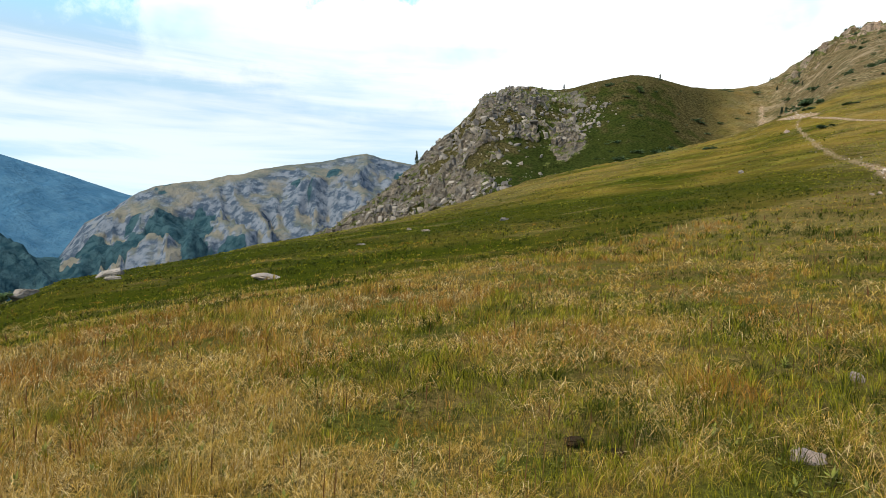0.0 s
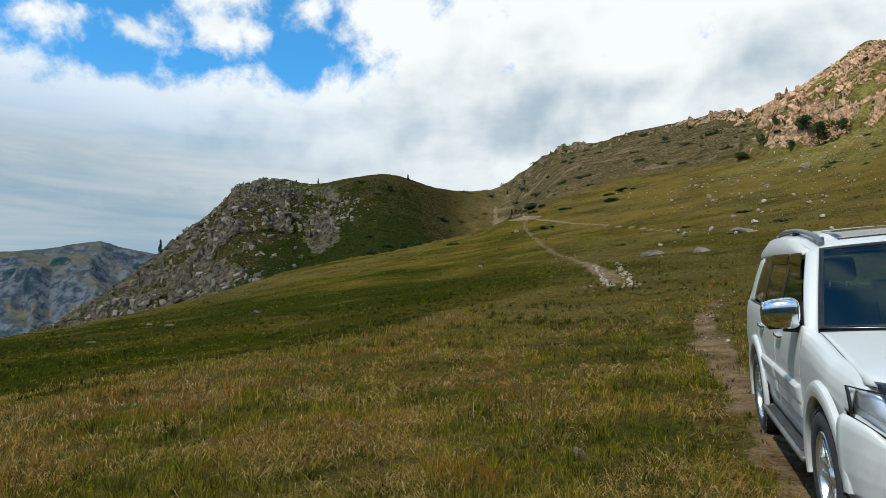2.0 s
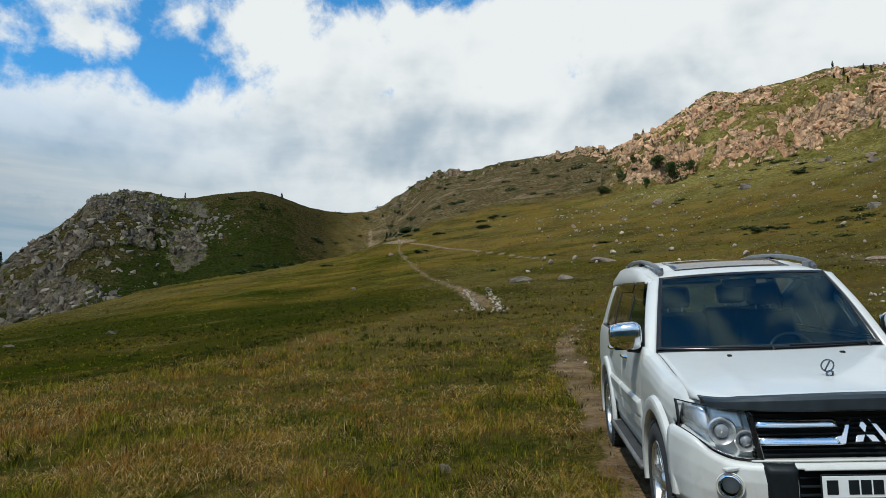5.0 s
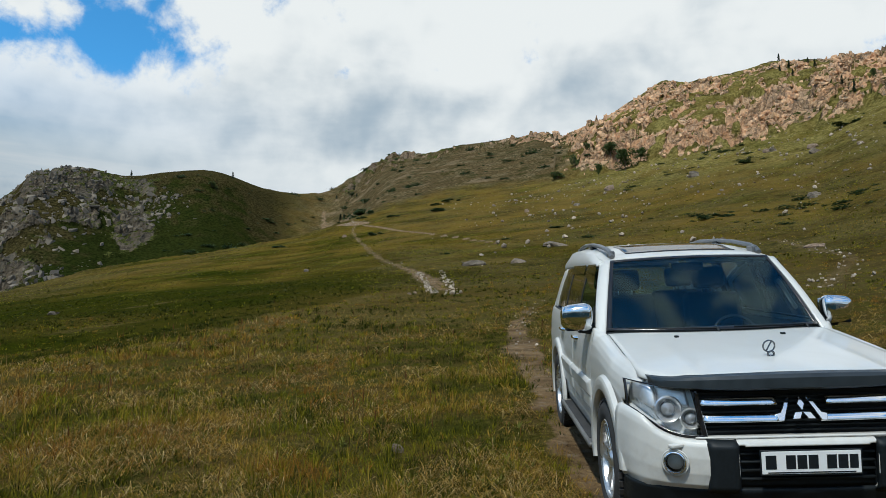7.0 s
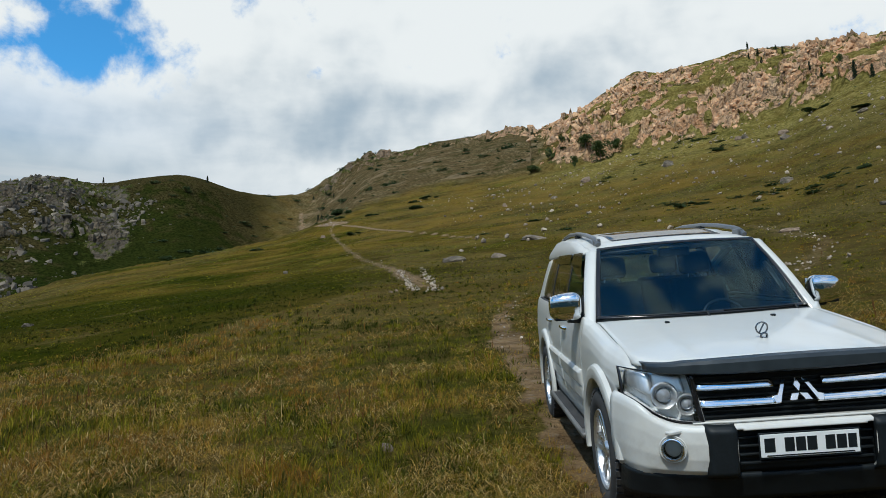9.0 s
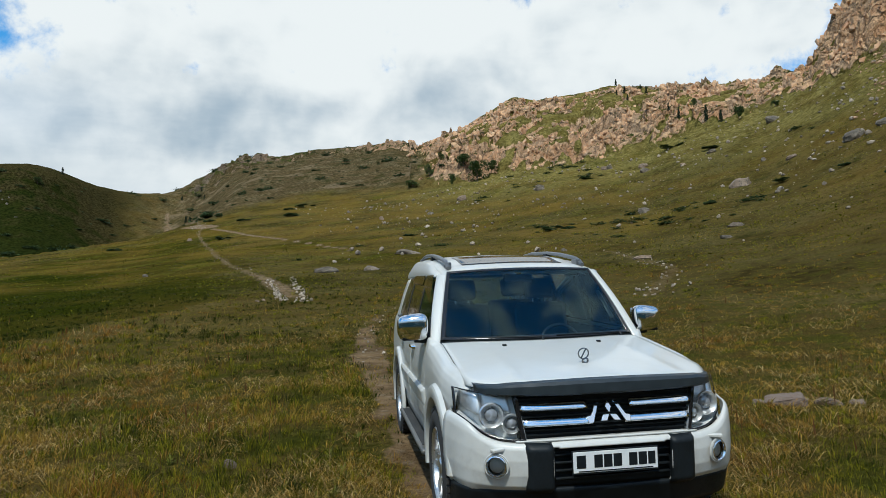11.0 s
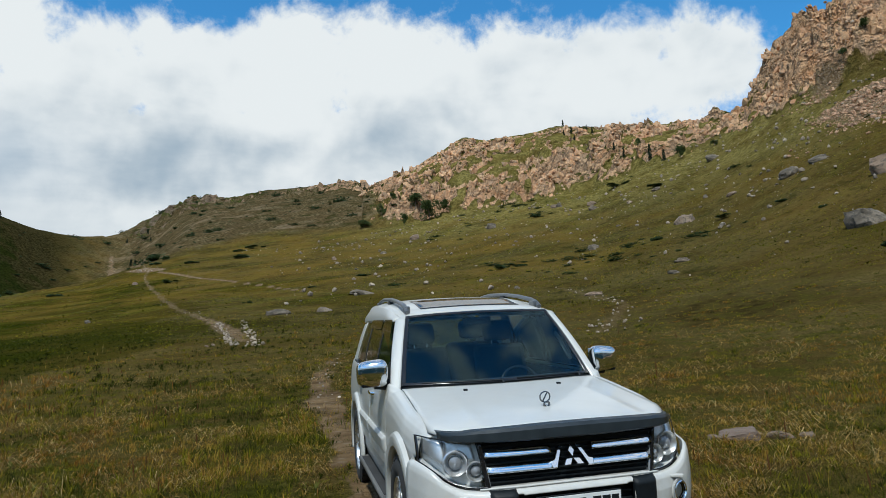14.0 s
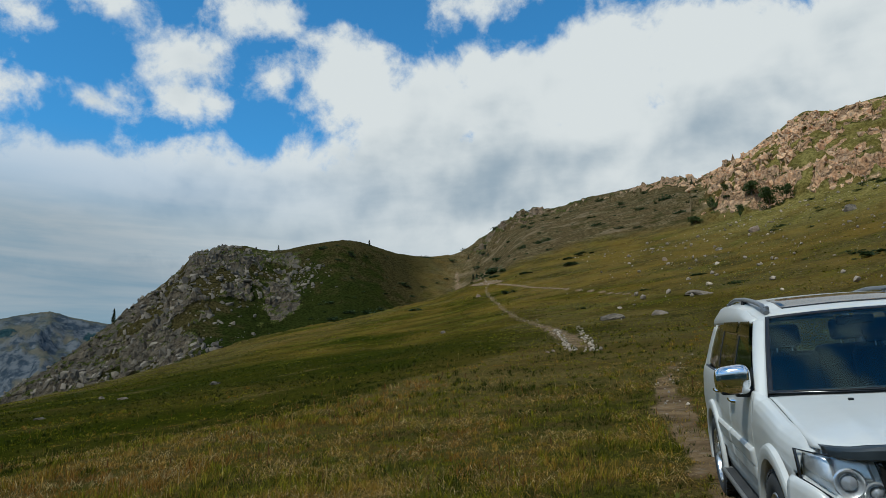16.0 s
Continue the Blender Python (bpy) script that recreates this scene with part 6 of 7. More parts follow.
# plan x, y, spread in metres and count: where rock breaks through the hill
OUTCROPS = [(50, 255, 4.5, 70), (53.5, 259, 3.5, 40), (44, 247, 4, 40), (28.5, 252, 8, 60), (39.5, 264, 7, 60), (18.5, 257, 7, 70), (14, 246, 8, 60), (6, 246, 7, 60), (0, 253, 6, 60),
            (21, 232, 7, 30), (13, 218, 6, 20), (-5.5, 235, 6, 40), (29, 288, 6, 60), (16, 289, 6, 60)]
HILL_FOOT = [(-28, 235), (-16, 229), (2, 217), (15, 206), (27, 199)]


def outcrops():
    rows = [gen.normal((x, y), spread, (count, 2)) for x, y, spread, count in OUTCROPS]
    seg = np.array(HILL_FOOT, dtype=float)
    k, t = gen.integers(0, len(seg) - 1, 260), gen.uniform(0, 1, (260, 1))
    rows.append(seg[k] * (1 - t) + seg[k + 1] * t + gen.normal(0, 2.2, (260, 2)))
    p = np.concatenate(rows)
    size = 0.6 + 2.0 * gen.uniform(0, 1, len(p)) ** 2.2
    return np.stack([p[:, 0], p[:, 1], heights(p[:, 0], p[:, 1]) - 0.05 * size, size], -1)


scatter_stones("hill_outcrops", "grey jointed rock breaking through the grassy hill", outcrops(), 0, loose_material("outcrop_stone", (0.060, 0.050, 0.038), (0.215, 0.176, 0.128)))
scatter_stones("crag_blocks", "pinkish jointed granite blocks standing out of the crag", crag_blocks(), 0, crag_material())
scatter_stones("path_stones", "pale stones along the worn track", stones_on_path(), 1, loose_material("path_stone", (0.26, 0.20, 0.145), (0.50, 0.415, 0.32)))


# ---------------------------------------------------------------- shrubs and trees
def leaf_material(name, dark, light):
    n = Nodes(name)
    island = n.node("ShaderNodeNewGeometry", "Random Per Island")
    p = n.place()
    col = n.mix(n.math("ADD", n.math("MULTIPLY", island, 0.6), n.math("MULTIPLY", n.noise(p, 2.0, 4), 0.4)), dark, light)
    n.surface(Base_Color=col, Roughness=0.75)
    n.bsdf.inputs["Specular IOR Level"].default_value = 0.2
    thin = n.node("ShaderNodeBsdfTranslucent", 0, Color=col)
    both = n.tree.nodes.new("ShaderNodeMixShader")
    both.inputs[0].default_value = 0.25
    n.tree.links.new(n.bsdf.outputs[0], both.inputs[1])
    n.tree.links.new(thin, both.inputs[2])
    n.tree.links.new(both.outputs[0], n.out.inputs["Surface"])
    return n.material


JUNIPER = leaf_material("juniper_needles", (0.018, 0.034, 0.012), (0.060, 0.090, 0.028))
SPRUCE = leaf_material("spruce_needles", (0.014, 0.026, 0.014), (0.040, 0.062, 0.030))
LEAVES = leaf_material("bush_leaves", (0.030, 0.055, 0.014), (0.095, 0.130, 0.038))
BARK = simple("bark", (0.13, 0.10, 0.075), 0.9, 0, 0.4, 20, 0.5)


def leaves_mesh(name, centres, normals, size, material, seed):
    """Small crossed leaf sprays round the given points, as one mesh."""
    g = np.random.default_rng(seed)
    n = len(centres)
    a = g.normal(0, 1, (n, 3))
    a /= np.linalg.norm(a, axis=1, keepdims=True)
    b = np.cross(a, g.normal(0, 1, (n, 3)))
    b /= np.linalg.norm(b, axis=1, keepdims=True) + 1e-9
    s = size * g.uniform(0.6, 1.4, (n, 1))
    w = 0.45
    quad = np.stack([centres - a * s, centres + b * s * w, centres + a * s, centres - b * s * w], 1)
    me = bpy.data.meshes.new(name)
    me.from_pydata(quad.reshape(-1, 3).tolist(), [], np.arange(4 * n).reshape(-1, 4).tolist())
    me.materials.append(material)
    return me


def juniper_mesh(seed):
    """A low mat of juniper, 1 m wide, in several humps."""
    g = np.random.default_rng(seed)
    pts = []
    for _ in range(9):
        c = np.array([g.uniform(-0.38, 0.38), g.uniform(-0.28, 0.28), 0])
        r = g.uniform(0.10, 0.22)
        d = g.normal(0, 1, (170, 3))
        d /= np.linalg.norm(d, axis=1, keepdims=True)
        d[:, 2] = np.abs(d[:, 2])
        pts.append(c + d * r * g.uniform(0.5, 1.1, (170, 1)) * np.array([1, 1, 1.1]))
    return leaves_mesh("foliage", np.concatenate(pts), None, 0.045, JUNIPER, seed)


def bush_mesh(seed):
    """A rounded, uneven crown 1 m wide and 1 m high."""
    g = np.random.default_rng(seed)
    pts = []
    for _ in range(14):
        c = np.array([g.uniform(-0.32, 0.32), g.uniform(-0.32, 0.32), g.uniform(0.28, 0.82)])
        c[:2] *= 1.15 - 0.7 * abs(c[2] - 0.45)
        r = g.uniform(0.10, 0.20)
        d = g.normal(0, 1, (130, 3))
        d /= np.linalg.norm(d, axis=1, keepdims=True)
        pts.append(c + d * r * g.uniform(0.6, 1.1, (130, 1)))
    return leaves_mesh("crown", np.concatenate(pts), None, 0.04, LEAVES, seed)


def spruce_mesh(seed):
    """A narrow conifer crown 1 m high."""
    g = np.random.default_rng(seed)
    pts = []
    for k in range(13):
        z = 0.10 + 0.88 * k / 13
        reach = 0.30 * (1 - z) ** 0.8 + 0.02
        for b in range(8):
            a = g.uniform(0, 6.28)
            t = g.uniform(0.1, 1, (14, 1))
            length = reach * g.uniform(0.6, 1.15)
            pts.append(np.concatenate([t * length * math.cos(a), t * length * math.sin(a), z - 0.10 * t + 0 * t], 1) + g.normal(0, 0.012, (14, 3)))
    return leaves_mesh("crown", np.concatenate(pts), None, 0.035, SPRUCE, seed)


def trunk_mesh(limbs, seed):
    rngl = random.Random(seed)
    bm = bmesh.new()
    tube([(0, 0, -0.03), (0.005, 0, 0.25), (-0.005, 0.005, 0.6), (0, 0, 0.9)], 0.018, 7, bm)
    for k in range(limbs):
        a, z = rngl.uniform(0, 6.28), rngl.uniform(0.1, 0.5)
        tube([(0, 0, z), (0.15 * math.cos(a), 0.15 * math.sin(a), z + 0.12), (0.27 * math.cos(a), 0.27 * math.sin(a), z + 0.26)], 0.009, 5, bm)
    me = bpy.data.meshes.new("trunk")
    bm.to_mesh(me)
    bm.free()
    me.materials.append(BARK)
    return me


JUNIPERS = [juniper_mesh(40 + k) for k in range(4)]
BUSHES = [bush_mesh(60 + k) for k in range(4)]
SPRUCES = [spruce_mesh(80 + k) for k in range(4)]
TRUNKS = [trunk_mesh(7, 5), trunk_mesh(0, 6)]


def set_plant(x, y, wide, high, name, label, category, crown, crown_name, trunk, group):
    base = new(name)
    base.matrix_world = pose(x, y, land(x, y) - 0.03 * high, 0, 0, rng.uniform(0, 360)) @ Matrix.Diagonal((wide, wide, high, 1))
    c = new(crown_name, rng.choice(crown))
    c.parent = base
    if trunk:
        t = new("trunk", trunk)
        t.parent = base
    return tagged(base, label, category, group)


JUNIPER_SPOTS = [(68.3, 44.9, 4.18, 0.94), (75.5, 29.4, 1.6, 0.93), (68.2, 70.6, 3.24, 0.65), (135.9, 59.9, 6.0, 0.73), (122.7, 47.4, 4.33, 0.54), (82.5, 23.7, 3.18, 0.5), (41.5, 3.4, 2.4, 0.69),
                 (120.5, 72.2, 2.89, 0.81), (77.4, 16.2, 1.69, 0.52), (65.7, 10.6, 1.1, 0.55), (46.7, 121.5, 2.79, 0.86), (60.7, 109.2, 4.12, 0.72), (77.3, 132.2, 3.78, 0.76), (86.0, 125.8, 4.52, 1.13)]
JUNIPER_FAR = [(93.4, 138.6, 3.58, 0.96), (76.5, 145.8, 3.25, 1.22), (81.1, 153.3, 6.28, 2.28), (97.6, 138.2, 5.57, 0.84), (102.5, 161.1, 2.51, 0.79), (56.1, 67.4, 1.45, 0.36), (119.1, 71.8, 3.43, 1.03),
               (134.2, 126.5, 2.43, 1.21), (135.3, 243.6, 2.75, 0.92), (135.6, 272.0, 3.5, 1.25), (144.1, 197.7, 4.03, 1.01), (71.5, 221.7, 6.0, 1.15), (42.1, 60.5, 1.21, 0.36), (51.6, 215.3, 2.91, 0.91), (82.2, 246.6, 2.56, 0.85)]
for x, y, w, h in JUNIPER_SPOTS + JUNIPER_FAR:
    set_plant(x, y, w, h * 1.9, "juniper_shrub", "low dark green juniper mat on the slope", "shrub", JUNIPERS, "foliage", None, "junipers on the slope")
LIGHT_JUNIPERS = [leaves_mesh("foliage", np.random.default_rng(400 + k).normal(0, 1, (150, 3)) * (0.22, 0.18, 0.10) + (0, 0, 0.12), None, 0.09, JUNIPER, 410 + k) for k in range(3)]
for _ in range(220):
    a, u = rng.uniform(12, 45), rng.uniform(0.05, 0.95)
    re, rc = (float(line(np.array([a]), t, 1)[0]) for t in (MEADOW_EDGE, CREST))
    r = re + (rc - re) * u
    w = 1.2 + 5.5 * rng.random() ** 2.6
    set_plant(r * math.sin(radians(a)), r * math.cos(radians(a)), w, w * rng.uniform(0.35, 0.7), "juniper_shrub", "dark juniper scrub dotted over the far slope", "shrub", LIGHT_JUNIPERS, "foliage", None, "junipers on the far slope")
for _ in range(400):
    a, u = rng.uniform(46, 98), rng.uniform(0.42, 1.0)
    r = float(line(np.array([a]), MEADOW_EDGE, 1)[0]) * u
    x, y = r * math.sin(radians(a)), r * math.cos(radians(a))
    if float(fbm(np.array([x / 14]), np.array([y / 14]), 3, 430)[0]) + 0.12 * (a > 62) < 0.12:
        continue
    w = 0.7 + 2.4 * rng.random() ** 2
    set_plant(x, y, w, 0.35 + 0.16 * w, "juniper_shrub", "low dark juniper mat among stones on the slope", "shrub", LIGHT_JUNIPERS, "foliage", None, "junipers on the slope")
BUSH_SPOTS = [(-24.4, 38.0, 1.9, 0.9), (139.6, 47.6, 2.91, 3.16), (148.5, 60.2, 1.58, 2.37), (137.9, 39.9, 1.89, 1.42), (160.5, 10.9, 2.91, 2.65), (127.5, 10.3, 2.31, 2.52), (114.2, -0.9, 3.38, 2.82), (122.0, -6.4, 3.01, 1.61),
              (127.8, 14.1, 1.69, 1.69), (94.9, -1.5, 2.34, 1.25), (92.7, -7.4, 1.99, 1.07), (135.4, 2.2, 2.67, 1.34), (127.6, 4.4, 2.73, 0.84), (132.0, 111.4, 6.26, 5.69), (135.1, 118.9, 5.33, 4.44),
              (127.5, 116.2, 2.56, 3.69), (132.8, 129.5, 2.75, 4.27), (127.3, 130.7, 4.21, 2.4), (135.9, 109.8, 4.31, 3.74), (136.1, 128.2, 2.15, 2.15), (-9.3, 219.0, 3.24, 2.88), (73.2, 263.4, 3.6, 2.7)]
for x, y, w, h in BUSH_SPOTS:
    set_plant(x, y, w, h, "bush", "leafy green bush among the rocks", "bush", BUSHES, "crown", TRUNKS[0], "bushes by the crags")
TREE_SPOTS = [(122.8, 252.9, 2.3, 2.6), (138.4, 289.8, 1.6, 1.9), (142.4, 279.7, 1.3, 1.9), (137.8, 268.1, 1.3, 1.8), (187.0, 122.4, 1.8, 2.2), (191.1, 99.6, 1.5, 2.6), (196.1, 99.2, 1.2, 2.2), (193.6, 95.4, 1.2, 2.3),
              (208.0, 111.6, 1.4, 2.6), (193.2, 93.3, 1.3, 2.3), (182.8, 94.4, 1.5, 2.6), (189.3, 101.4, 1.3, 2.2), (145.2, 56.4, 1.9, 3.6), (143.2, 52.5, 1.6, 2.8), (151.3, 65.2, 1.3, 2.7),
              (156.4, 69.9, 1.2, 2.1), (-11.0, 255.9, 2.4, 4.4), (91.0, 296.5, 2.0, 3.0), (51.8, 308.8, 1.4, 2.4), (119.9, 243.8, 1.8, 2.4), (180.6, 185.2, 1.2, 2.2), (181.5, 184.0, 1.0, 2.0), (203.0, 211.0, 1.2, 2.4)]
for x, y, w, h in TREE_SPOTS:
    set_plant(x, y, w * 1.5, h * 1.15, "spruce_tree", "small dark spruce on the rocky ridge", "tree", SPRUCES, "crown", TRUNKS[1], "spruces on the ridges")


# ---------------------------------------------------------------- grass
def grass_material():
    n = Nodes("meadow_grass")
    dry = n.node("ShaderNodeAttribute", "Fac", (("attribute_name", "dry"),))
    island = n.node("ShaderNodeNewGeometry", "Random Per Island")
    green = n.mix(island, (0.056, 0.056, 0.003), (0.250, 0.222, 0.012))
    deep = n.mix(island, (0.008, 0.013, 0.001), (0.046, 0.056, 0.003))
    green = n.mix(n.ramp(dry, 0.04, 0.19), deep, green)
    straw = n.mix(island, (0.165, 0.088, 0.010), (0.440, 0.272, 0.052))
    rust = n.node("ShaderNodeAttribute", "Fac", (("attribute_name", "rust"),))
    straw = n.mix(rust, straw, n.mix(island, (0.110, 0.044, 0.005), (0.350, 0.165, 0.026)))
    straw = n.mix(n.ramp(dry, 0.74, 0.86), straw, n.mix(island, (0.200, 0.132, 0.048), (0.560, 0.410, 0.180)))
    col = n.mix(n.ramp(dry, 0.35, 0.62), green, straw)
    col = n.mix(n.ramp(dry, 0.90, 0.97), col, (0.100, 0.045, 0.016))
    n.surface(Base_Color=col, Roughness=0.65)
    n.bsdf.inputs["Specular IOR Level"].default_value = 0.08
    thin = n.node("ShaderNodeBsdfTranslucent", 0, Color=col)
    both = n.tree.nodes.new("ShaderNodeMixShader")
    both.inputs[0].default_value = 0.22
    n.tree.links.new(n.bsdf.outputs[0], both.inputs[1])
    n.tree.links.new(thin, both.inputs[2])
    n.tree.links.new(both.outputs[0], n.out.inputs["Surface"])
    return n.material


GRASS = grass_material()


def blades(name, label, x, y, tall, wide, lean, dry, seed, bearing=None):
    """Bent tapering blades as one mesh."""
    g = np.random.default_rng(seed)
    n = len(x)
    z = heights(x, y) - 0.01
    a, turn = g.uniform(0, 2 * np.pi, n) if bearing is None else bearing, g.uniform(0, 2 * np.pi, n)
    side = np.stack([np.cos(turn), np.sin(turn), np.zeros(n)], -1) * (wide / 2)[:, None]
    way = np.stack([np.cos(a), np.sin(a)], -1)
    base = np.stack([x, y, z], -1)

    def at(t, bend):
        out, up = tall * np.sin(bend) * t, tall * np.cos(bend) * t
        return base + np.concatenate([way * out[:, None], up[:, None]], -1)
    mid, top = at(0.5, lean * 0.6), at(1.0, lean)
    co = np.stack([base, mid + side, mid - side, top], 1).reshape(-1, 3)
    i = np.arange(n)[:, None] * 4
    tri = np.concatenate([i + [0, 1, 2], i + [2, 1, 3]], 0)
    me = bpy.data.meshes.new(name)
    me.vertices.add(len(co))
    me.vertices.foreach_set("co", co.astype(np.float32).ravel())
    me.loops.add(tri.size)
    me.loops.foreach_set("vertex_index", tri.astype(np.int32).ravel())
    me.polygons.add(len(tri))
    me.polygons.foreach_set("loop_start", np.arange(0, tri.size, 3, dtype=np.int32))
    me.update(calc_edges=True)
    add_field(me, "dry", np.repeat(dry, 4))
    add_field(me, "rust", np.repeat(smooth(fbm(x / 1.3, y / 1.3, 3, 350) + 0.18 * g.normal(0, 1, n) + 0.25 * brow_of(np.degrees(np.arctan2(x, y)), np.hypot(x, y)), -0.05, 0.42), 4))
    me.materials.append(GRASS)
    return tagged(new(name, me), label, "grass", kind="stuff")


def sow(count, near, far, seed, az=(-48, 112)):
    """Spots for grass, thinner with distance, none on bare soil or under the car."""
    g = np.random.default_rng(seed)
    r = near * (far / near) ** g.uniform(0, 1, count)
    a = np.radians(g.uniform(*az, count))
    x, y = r * np.sin(a), r * np.cos(a)
    u, v = -0.6088 * (x - 3.67) - 0.7851 * (y - 1.76), 0.787 * (x - 3.67) - 0.6158 * (y - 1.76)
    under = (u > -4.7) & (u < 0.05) & (np.abs(v) < 0.95)
    keep = (g.uniform(0, 1, count) > bare_soil(x, y) * 0.96) & ~under
    return x[keep], y[keep], r[keep], g


def dryness(x, y, az, r, lush, brow):
    """The tone of the grass before its own chance: 0 green, 1 bleached."""
    patches, sweep = fbm(x / 1.1, y / 1.1, 4, 320), fbm(x / 3.6, y / 3.6, 3, 322)
    east = smooth(az, 38, 50)
    return 0.42 - 0.56 * lush + (0.66 * patches + 0.36 * sweep) * (1 - 0.4 * east) + 0.08 * east + 0.11 * (1 - smooth(az, 3, 16)) - 0.18 * smooth(az, 6, 15) * (1 - smooth(az, 34, 44)) + 0.20 * brow


def brow_of(az, r):
    """1 along the bank's brow, above the green hollow."""
    lip = np.interp(az, [-60, -32, -8, 6, 15, 21, 30], [11, 12, 13.5, 15.5, 19, 25, 33])
    return smooth(r / lip, 0.62, 0.92) * (1 - smooth(r / lip, 1.02, 1.14)) * (1 - smooth(az, 20, 27))


def sow_meadow():
    x, y, r, g = sow(470000, 1.6, 60, 21)
    tuft, clump = fbm(x / 0.20, y / 0.20, 2, 312), fbm(x / 0.5, y / 0.5, 3, 310)
    lush = lushness(x, y)
    keep = g.uniform(0, 1, len(x)) < 0.72 + 0.6 * tuft + 0.6 * clump + 0.2 * lush
    x, y, r, lush, tuft, clump = (v[keep] for v in (x, y, r, lush, tuft, clump))
    n, az = len(x), np.degrees(np.arctan2(x, y))
    flat = smooth(fbm(x / 0.85, y / 0.85, 3, 330) - 0.35 * lush, 0.05, 0.30) * (1 - smooth(r, 14, 30))
    brow = brow_of(az, r)
    stand = (0.45 + 0.9 * smooth(fbm(x / 1.6, y / 1.6, 3, 315), -0.35, 0.5)) * (1 - 0.35 * flat) * (1 + 0.8 * brow)
    tall = (0.042 + 0.090 * g.uniform(0, 1, n) ** 2.0) * stand * (1 + 0.8 * clump + 0.8 * tuft) * (1 - 0.35 * smooth(az, 36, 56)) * (1 - 0.25 * smooth(r, 8, 20))
    wide = 0.0027 * np.clip(r / 3.2, 0.8, 30) ** 0.9 * g.uniform(0.6, 1.4, n)
    lean = g.uniform(0.15, 1.45, n) * (1 - flat) + g.uniform(1.05, 1.50, n) * flat
    dry = dryness(x, y, az, r, lush, brow) + 0.22 * tuft + 0.26 * flat
    blades("meadow_grass", "short dry and green mountain grass", x, y, tall, wide, lean, np.clip(dry + g.normal(0, 0.085, n), 0.02, 0.88), 22)
    # tussocks: blades that fan out from one root, each tussock with a tone of its own
    cx, cy, cr, g = sow(21000, 1.8, 45, 25)
    caz = np.degrees(np.arctan2(cx, cy))
    own = dryness(cx, cy, caz, cr, lushness(cx, cy), brow_of(caz, cr)) + g.normal(0, 0.20, len(cx))
    own_tall = g.uniform(0.05, 0.17, len(cx)) * (0.6 + 0.8 * smooth(fbm(cx / 1.6, cy / 1.6, 3, 315), -0.35, 0.5)) * (1 + 0.5 * brow_of(caz, cr)) * (1 - 0.45 * smooth(caz, 36, 56))
    own_wide = g.uniform(0.015, 0.055, len(cx)) * np.clip(cr / 4, 0.8, 4) ** 0.5
    k = np.repeat(np.arange(len(cx)), 15)
    n = len(k)
    bearing, out = g.uniform(0, 2 * np.pi, n), np.abs(g.normal(0, 1, n))
    x, y, r = cx[k] + out * own_wide[k] * np.cos(bearing), cy[k] + out * own_wide[k] * np.sin(bearing), cr[k]
    lean = np.clip(0.15 + 0.42 * out + g.normal(0, 0.15, n), 0.05, 1.4)
    wide = 0.0031 * np.clip(r / 3.2, 0.8, 30) ** 0.88 * g.uniform(0.6, 1.4, n)
    blades("grass_tussocks", "fanning tussocks of green, rusty and bleached grass", x, y, own_tall[k] * g.uniform(0.6, 1.2, n), wide, lean, np.clip(own[k] + g.normal(0, 0.05, n), 0.02, 0.76), 26, bearing)
    # straw lying flat
    x, y, r, g = sow(200000, 1.6, 24, 31)
    mats = fbm(x / 0.85, y / 0.85, 3, 330) + 0.08 * g.normal(0, 1, len(x)) > 0.06 + 0.08 * smooth(np.degrees(np.arctan2(x, y)), 36, 52)
    x, y, r = x[mats], y[mats], r[mats]
    n = len(x)
    blades("lodged_straw", "flattened pale straw in the meadow", x, y, g.uniform(0.12, 0.34, n), 0.0024 * np.clip(r / 3, 0.8, 4) * g.uniform(0.7, 1.3, n), g.uniform(1.15, 1.50, n), g.uniform(0.66, 0.88, n), 32)
    # taller stems standing above the rest
    x, y, r, g = sow(9000, 2.2, 40, 41)
    few = g.uniform(0, 1, len(x)) > 0.6 * smooth(np.degrees(np.arctan2(x, y)), 40, 56)
    x, y, r = x[few], y[few], r[few]
    bunch = fbm(x / 2.2, y / 2.2, 3, 340) > -0.05
    x, y, r = x[bunch], y[bunch], r[bunch]
    n = len(x)
    dock = g.uniform(0, 1, n) < 0.16
    blades("grass_stems", "tall dry grass stems with seed heads", x, y, np.where(dock, g.uniform(0.14, 0.30, n), g.uniform(0.18, 0.42, n)), np.where(dock, 0.0065, 0.0017) * np.clip(r / 3.5, 1, 5) * g.uniform(0.7, 1.3, n),
           np.where(dock, g.uniform(0.0, 0.18, n), g.uniform(0.03, 0.6, n)), np.where(dock, 0.97, g.uniform(0.5, 0.85, n)), 42)



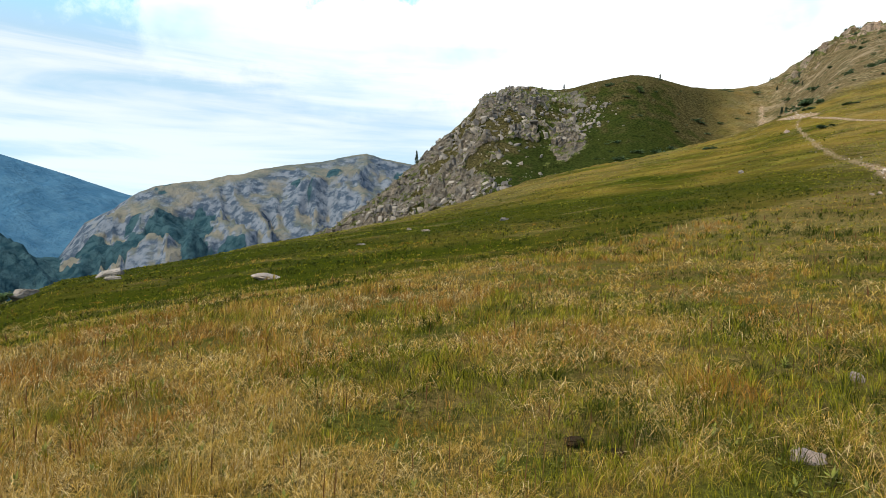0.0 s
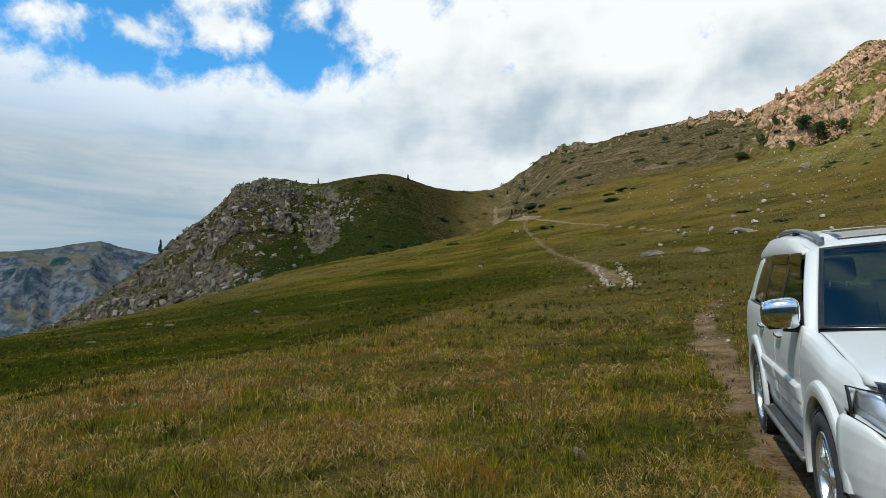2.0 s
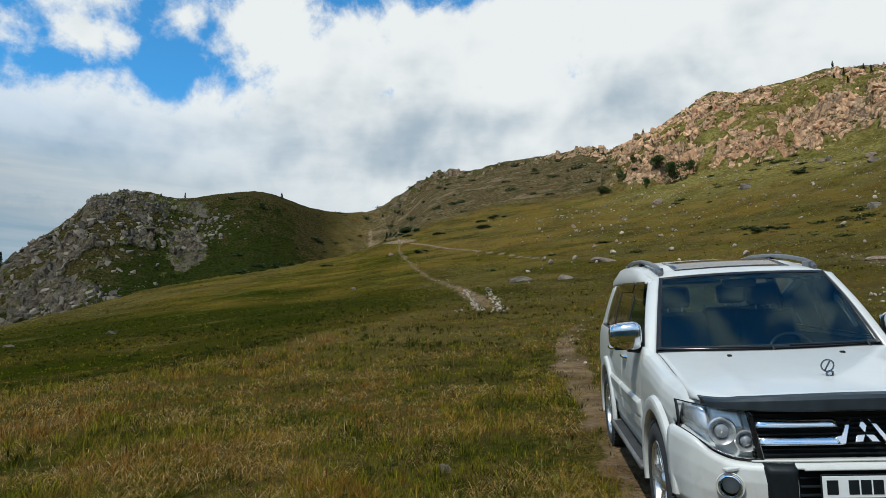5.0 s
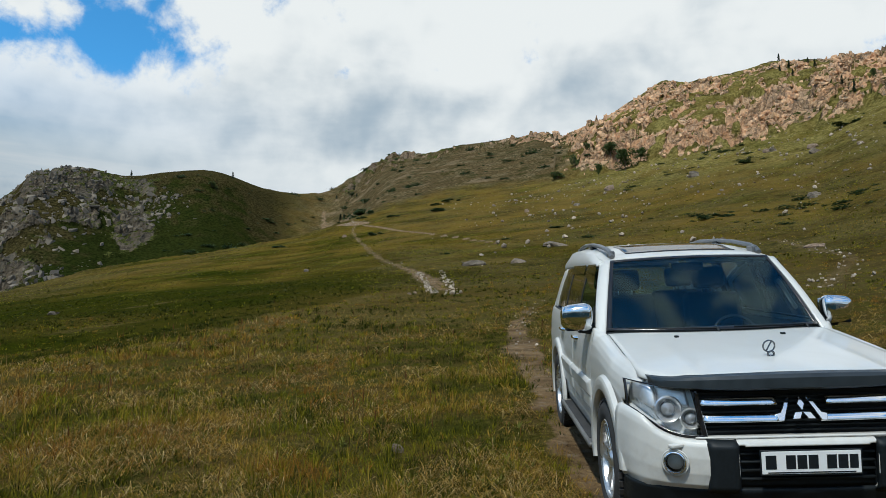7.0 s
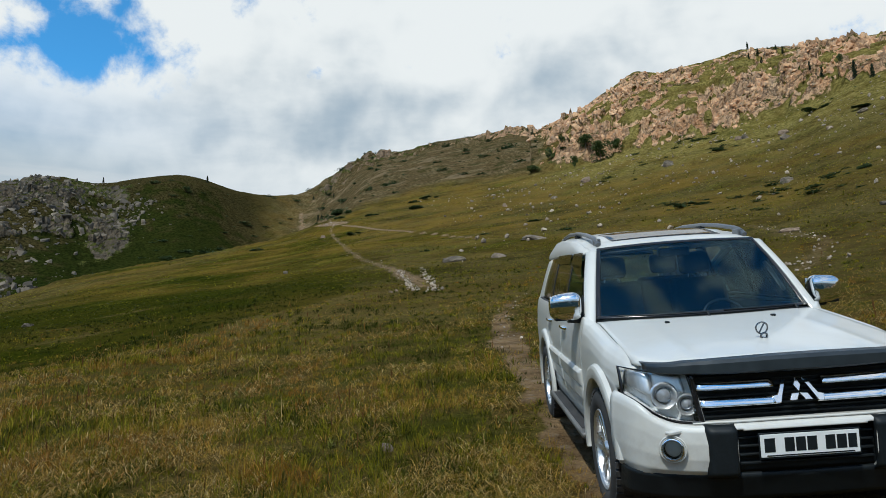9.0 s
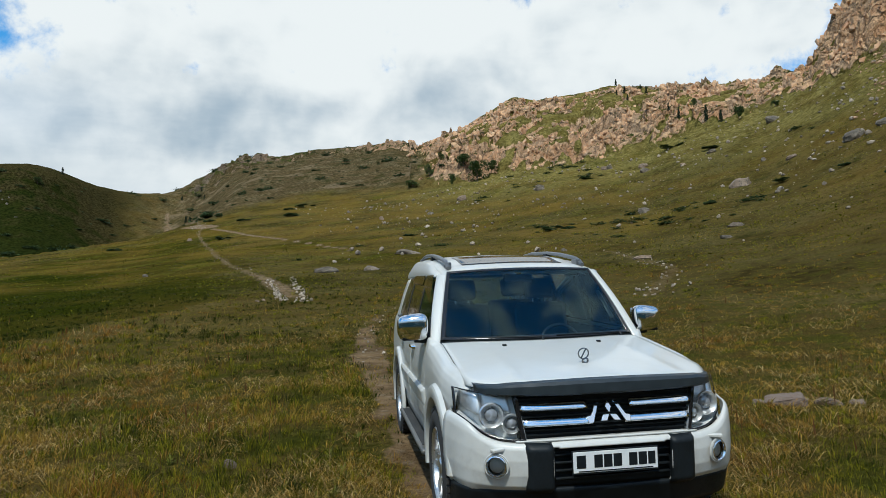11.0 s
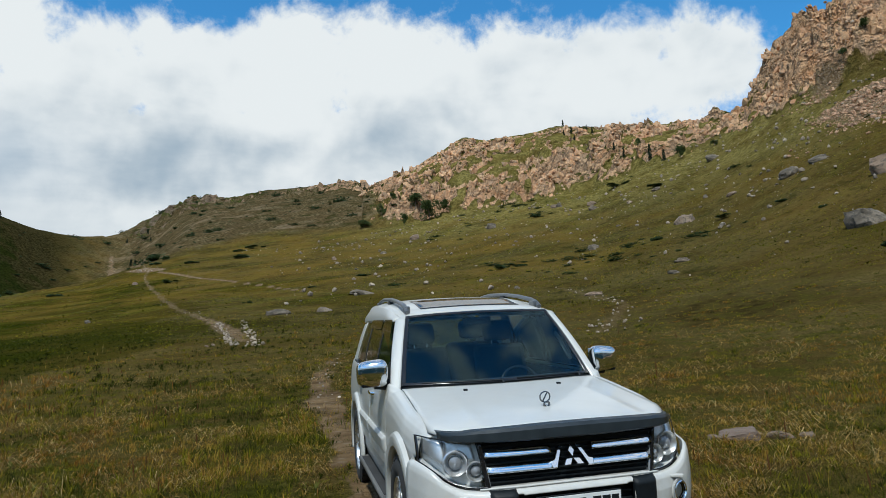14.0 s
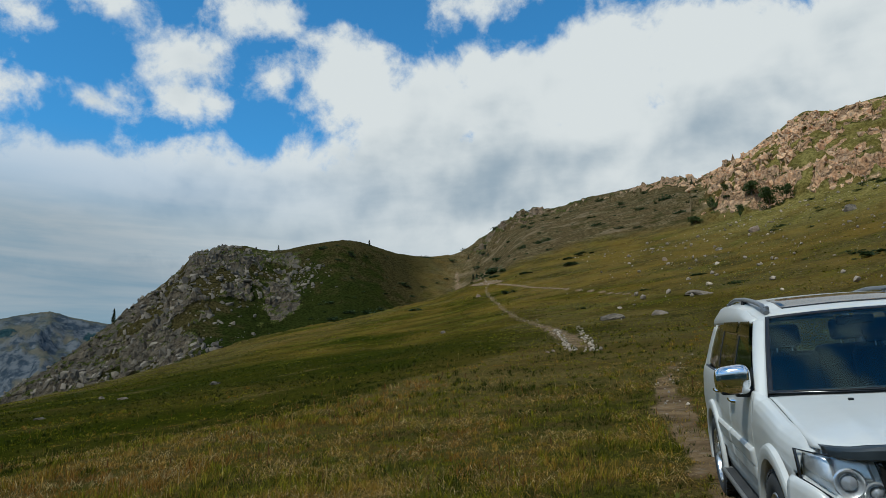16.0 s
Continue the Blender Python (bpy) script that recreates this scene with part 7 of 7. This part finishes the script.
def sow_slopes():
    """Coarse tussocks over the open slopes."""
    g = np.random.default_rng(51)
    n = 220000
    r = 36 * (185 / 36) ** g.uniform(0, 1, n) ** 0.85
    az = g.uniform(-36, 99, n)
    x, y = r * np.sin(np.radians(az)), r * np.cos(np.radians(az))
    clump = fbm(x / 1.6, y / 1.6, 3, 370) + 0.6 * fbm(x / 7, y / 7, 3, 372)
    keep = (r < line(az, MEADOW_EDGE, 1) * 1.02) & (rock_share(az, r) < 0.3) & (g.uniform(0, 1, n) > bare_soil(x, y)) & (g.uniform(0, 1, n) < 0.5 + 1.1 * clump)
    x, y, r, az = x[keep], y[keep], r[keep], az[keep]
    n = len(x)
    lush = lushness(x, y)
    tone = fbm(x / 9, y / 9, 4, 374) + 0.5 * fbm(x / 2.2, y / 2.2, 3, 376)
    # the +0.12 band turns the grass ochre to stand for sunlight
    dry = np.clip(0.33 - 0.34 * lush + 0.26 * tone + 0.12 * smooth(r, 50, 70) * smooth(az, 6, 16) * (1 - smooth(az, 44, 60)) + g.normal(0, 0.055, n), 0.02, 0.55)
    bushy = g.uniform(0, 1, n) < 0.04
    dry = np.where(bushy, 0.10, dry)
    blades("slope_grass", "coarse green and ochre tussock grass on the slopes", x, y, np.where(bushy, 1.6, 1.0) * g.uniform(0.04, 0.15, n), np.where(bushy, 2.2, 1.0) * 0.0011 * r * g.uniform(0.6, 1.6, n), g.uniform(0.3, 1.3, n), dry, 52)


sow_meadow()
sow_slopes()


# ---------------------------------------------------------------- weeds and dung in the foreground
WEED = leaf_material("weed_leaves", (0.045, 0.062, 0.008), (0.200, 0.185, 0.026))
DUNG = simple("dung", (0.022, 0.013, 0.006), 0.95, 0, 0.5, 30, 0.8, Specular_IOR_Level=0.05)


def weed_mesh(seed):
    """A small leafy herb: a rosette and a short stem with leaves."""
    g = np.random.default_rng(seed)
    co, fa = [], []
    for k in range(16):
        a, rise, length = g.uniform(0, 6.28), g.uniform(0.1, 1.3), g.uniform(0.05, 0.12)
        z0 = g.uniform(0, 0.08) if k > 6 else 0.0
        out = np.array([math.cos(a) * math.cos(rise), math.sin(a) * math.cos(rise), math.sin(rise)])
        side = np.array([-math.sin(a), math.cos(a), 0]) * length * 0.13
        root = np.array([0, 0, z0])
        i = len(co)
        co += [root, root + out * length * 0.5 + side, root + out * length + (0, 0, -0.02 * length), root + out * length * 0.5 - side]
        fa.append((i, i + 1, i + 2, i + 3))
    return np.array([tuple(c) for c in co]), np.array(fa)


def sow_herbs():
    """Small leafy herbs between the grass, as one mesh."""
    g = np.random.default_rng(77)
    x, y, r, g = sow(2600, 2.4, 16, 78, (-40, 100))
    keep = fbm(x / 1.2, y / 1.2, 3, 360) + 0.3 * g.normal(0, 1, len(x)) > 0.05
    x, y = x[keep], y[keep]
    z = heights(x, y)
    proto = [weed_mesh(500 + k) for k in range(6)]
    co, fa, count = [], [], 0
    for k in range(len(x)):
        v, f = proto[g.integers(6)]
        a, s = g.uniform(0, 6.28), g.uniform(0.30, 0.75)
        c, sn = math.cos(a) * s, math.sin(a) * s
        co.append(np.stack([v[:, 0] * c - v[:, 1] * sn + x[k], v[:, 0] * sn + v[:, 1] * c + y[k], v[:, 2] * s + z[k]], -1))
        fa.append(f + count)
        count += len(v)
    me = bpy.data.meshes.new("meadow_herbs")
    me.from_pydata(np.concatenate(co).tolist(), [], np.concatenate(fa).tolist())
    me.materials.append(WEED)
    tagged(new("meadow_herbs", me), "small leafy herbs, green and yellowed, among the grass", "herbs", kind="stuff")


sow_herbs()


def build_dung(x, y, wide, seed):
    """One crusty lump, lobed like a dropped heap."""
    bm = bmesh.new()
    bmesh.ops.create_icosphere(bm, subdivisions=5, radius=wide * 0.42)
    for v in bm.verts:
        p = v.co / wide * 4.2 + Vector((seed, seed * 0.3, 0))
        v.co *= 1 + 0.42 * noise.noise(p) + 0.30 * abs(noise.noise(p * 2.3)) + 0.12 * noise.noise(p * 6)
        v.co.z *= 0.5
    me = bpy.data.meshes.new("dung_heap")
    bm.to_mesh(me)
    bm.free()
    me.materials.append(DUNG)
    ob = new("dung_heap", me)
    ob.matrix_world = pose(x, y, land(x, y) + 0.025)
    tagged(ob, "dried dark dung heap in the grass", "dung")


build_dung(1.1, 4.2, 0.13, 3)
build_dung(0.9, 4.45, 0.14, 8)
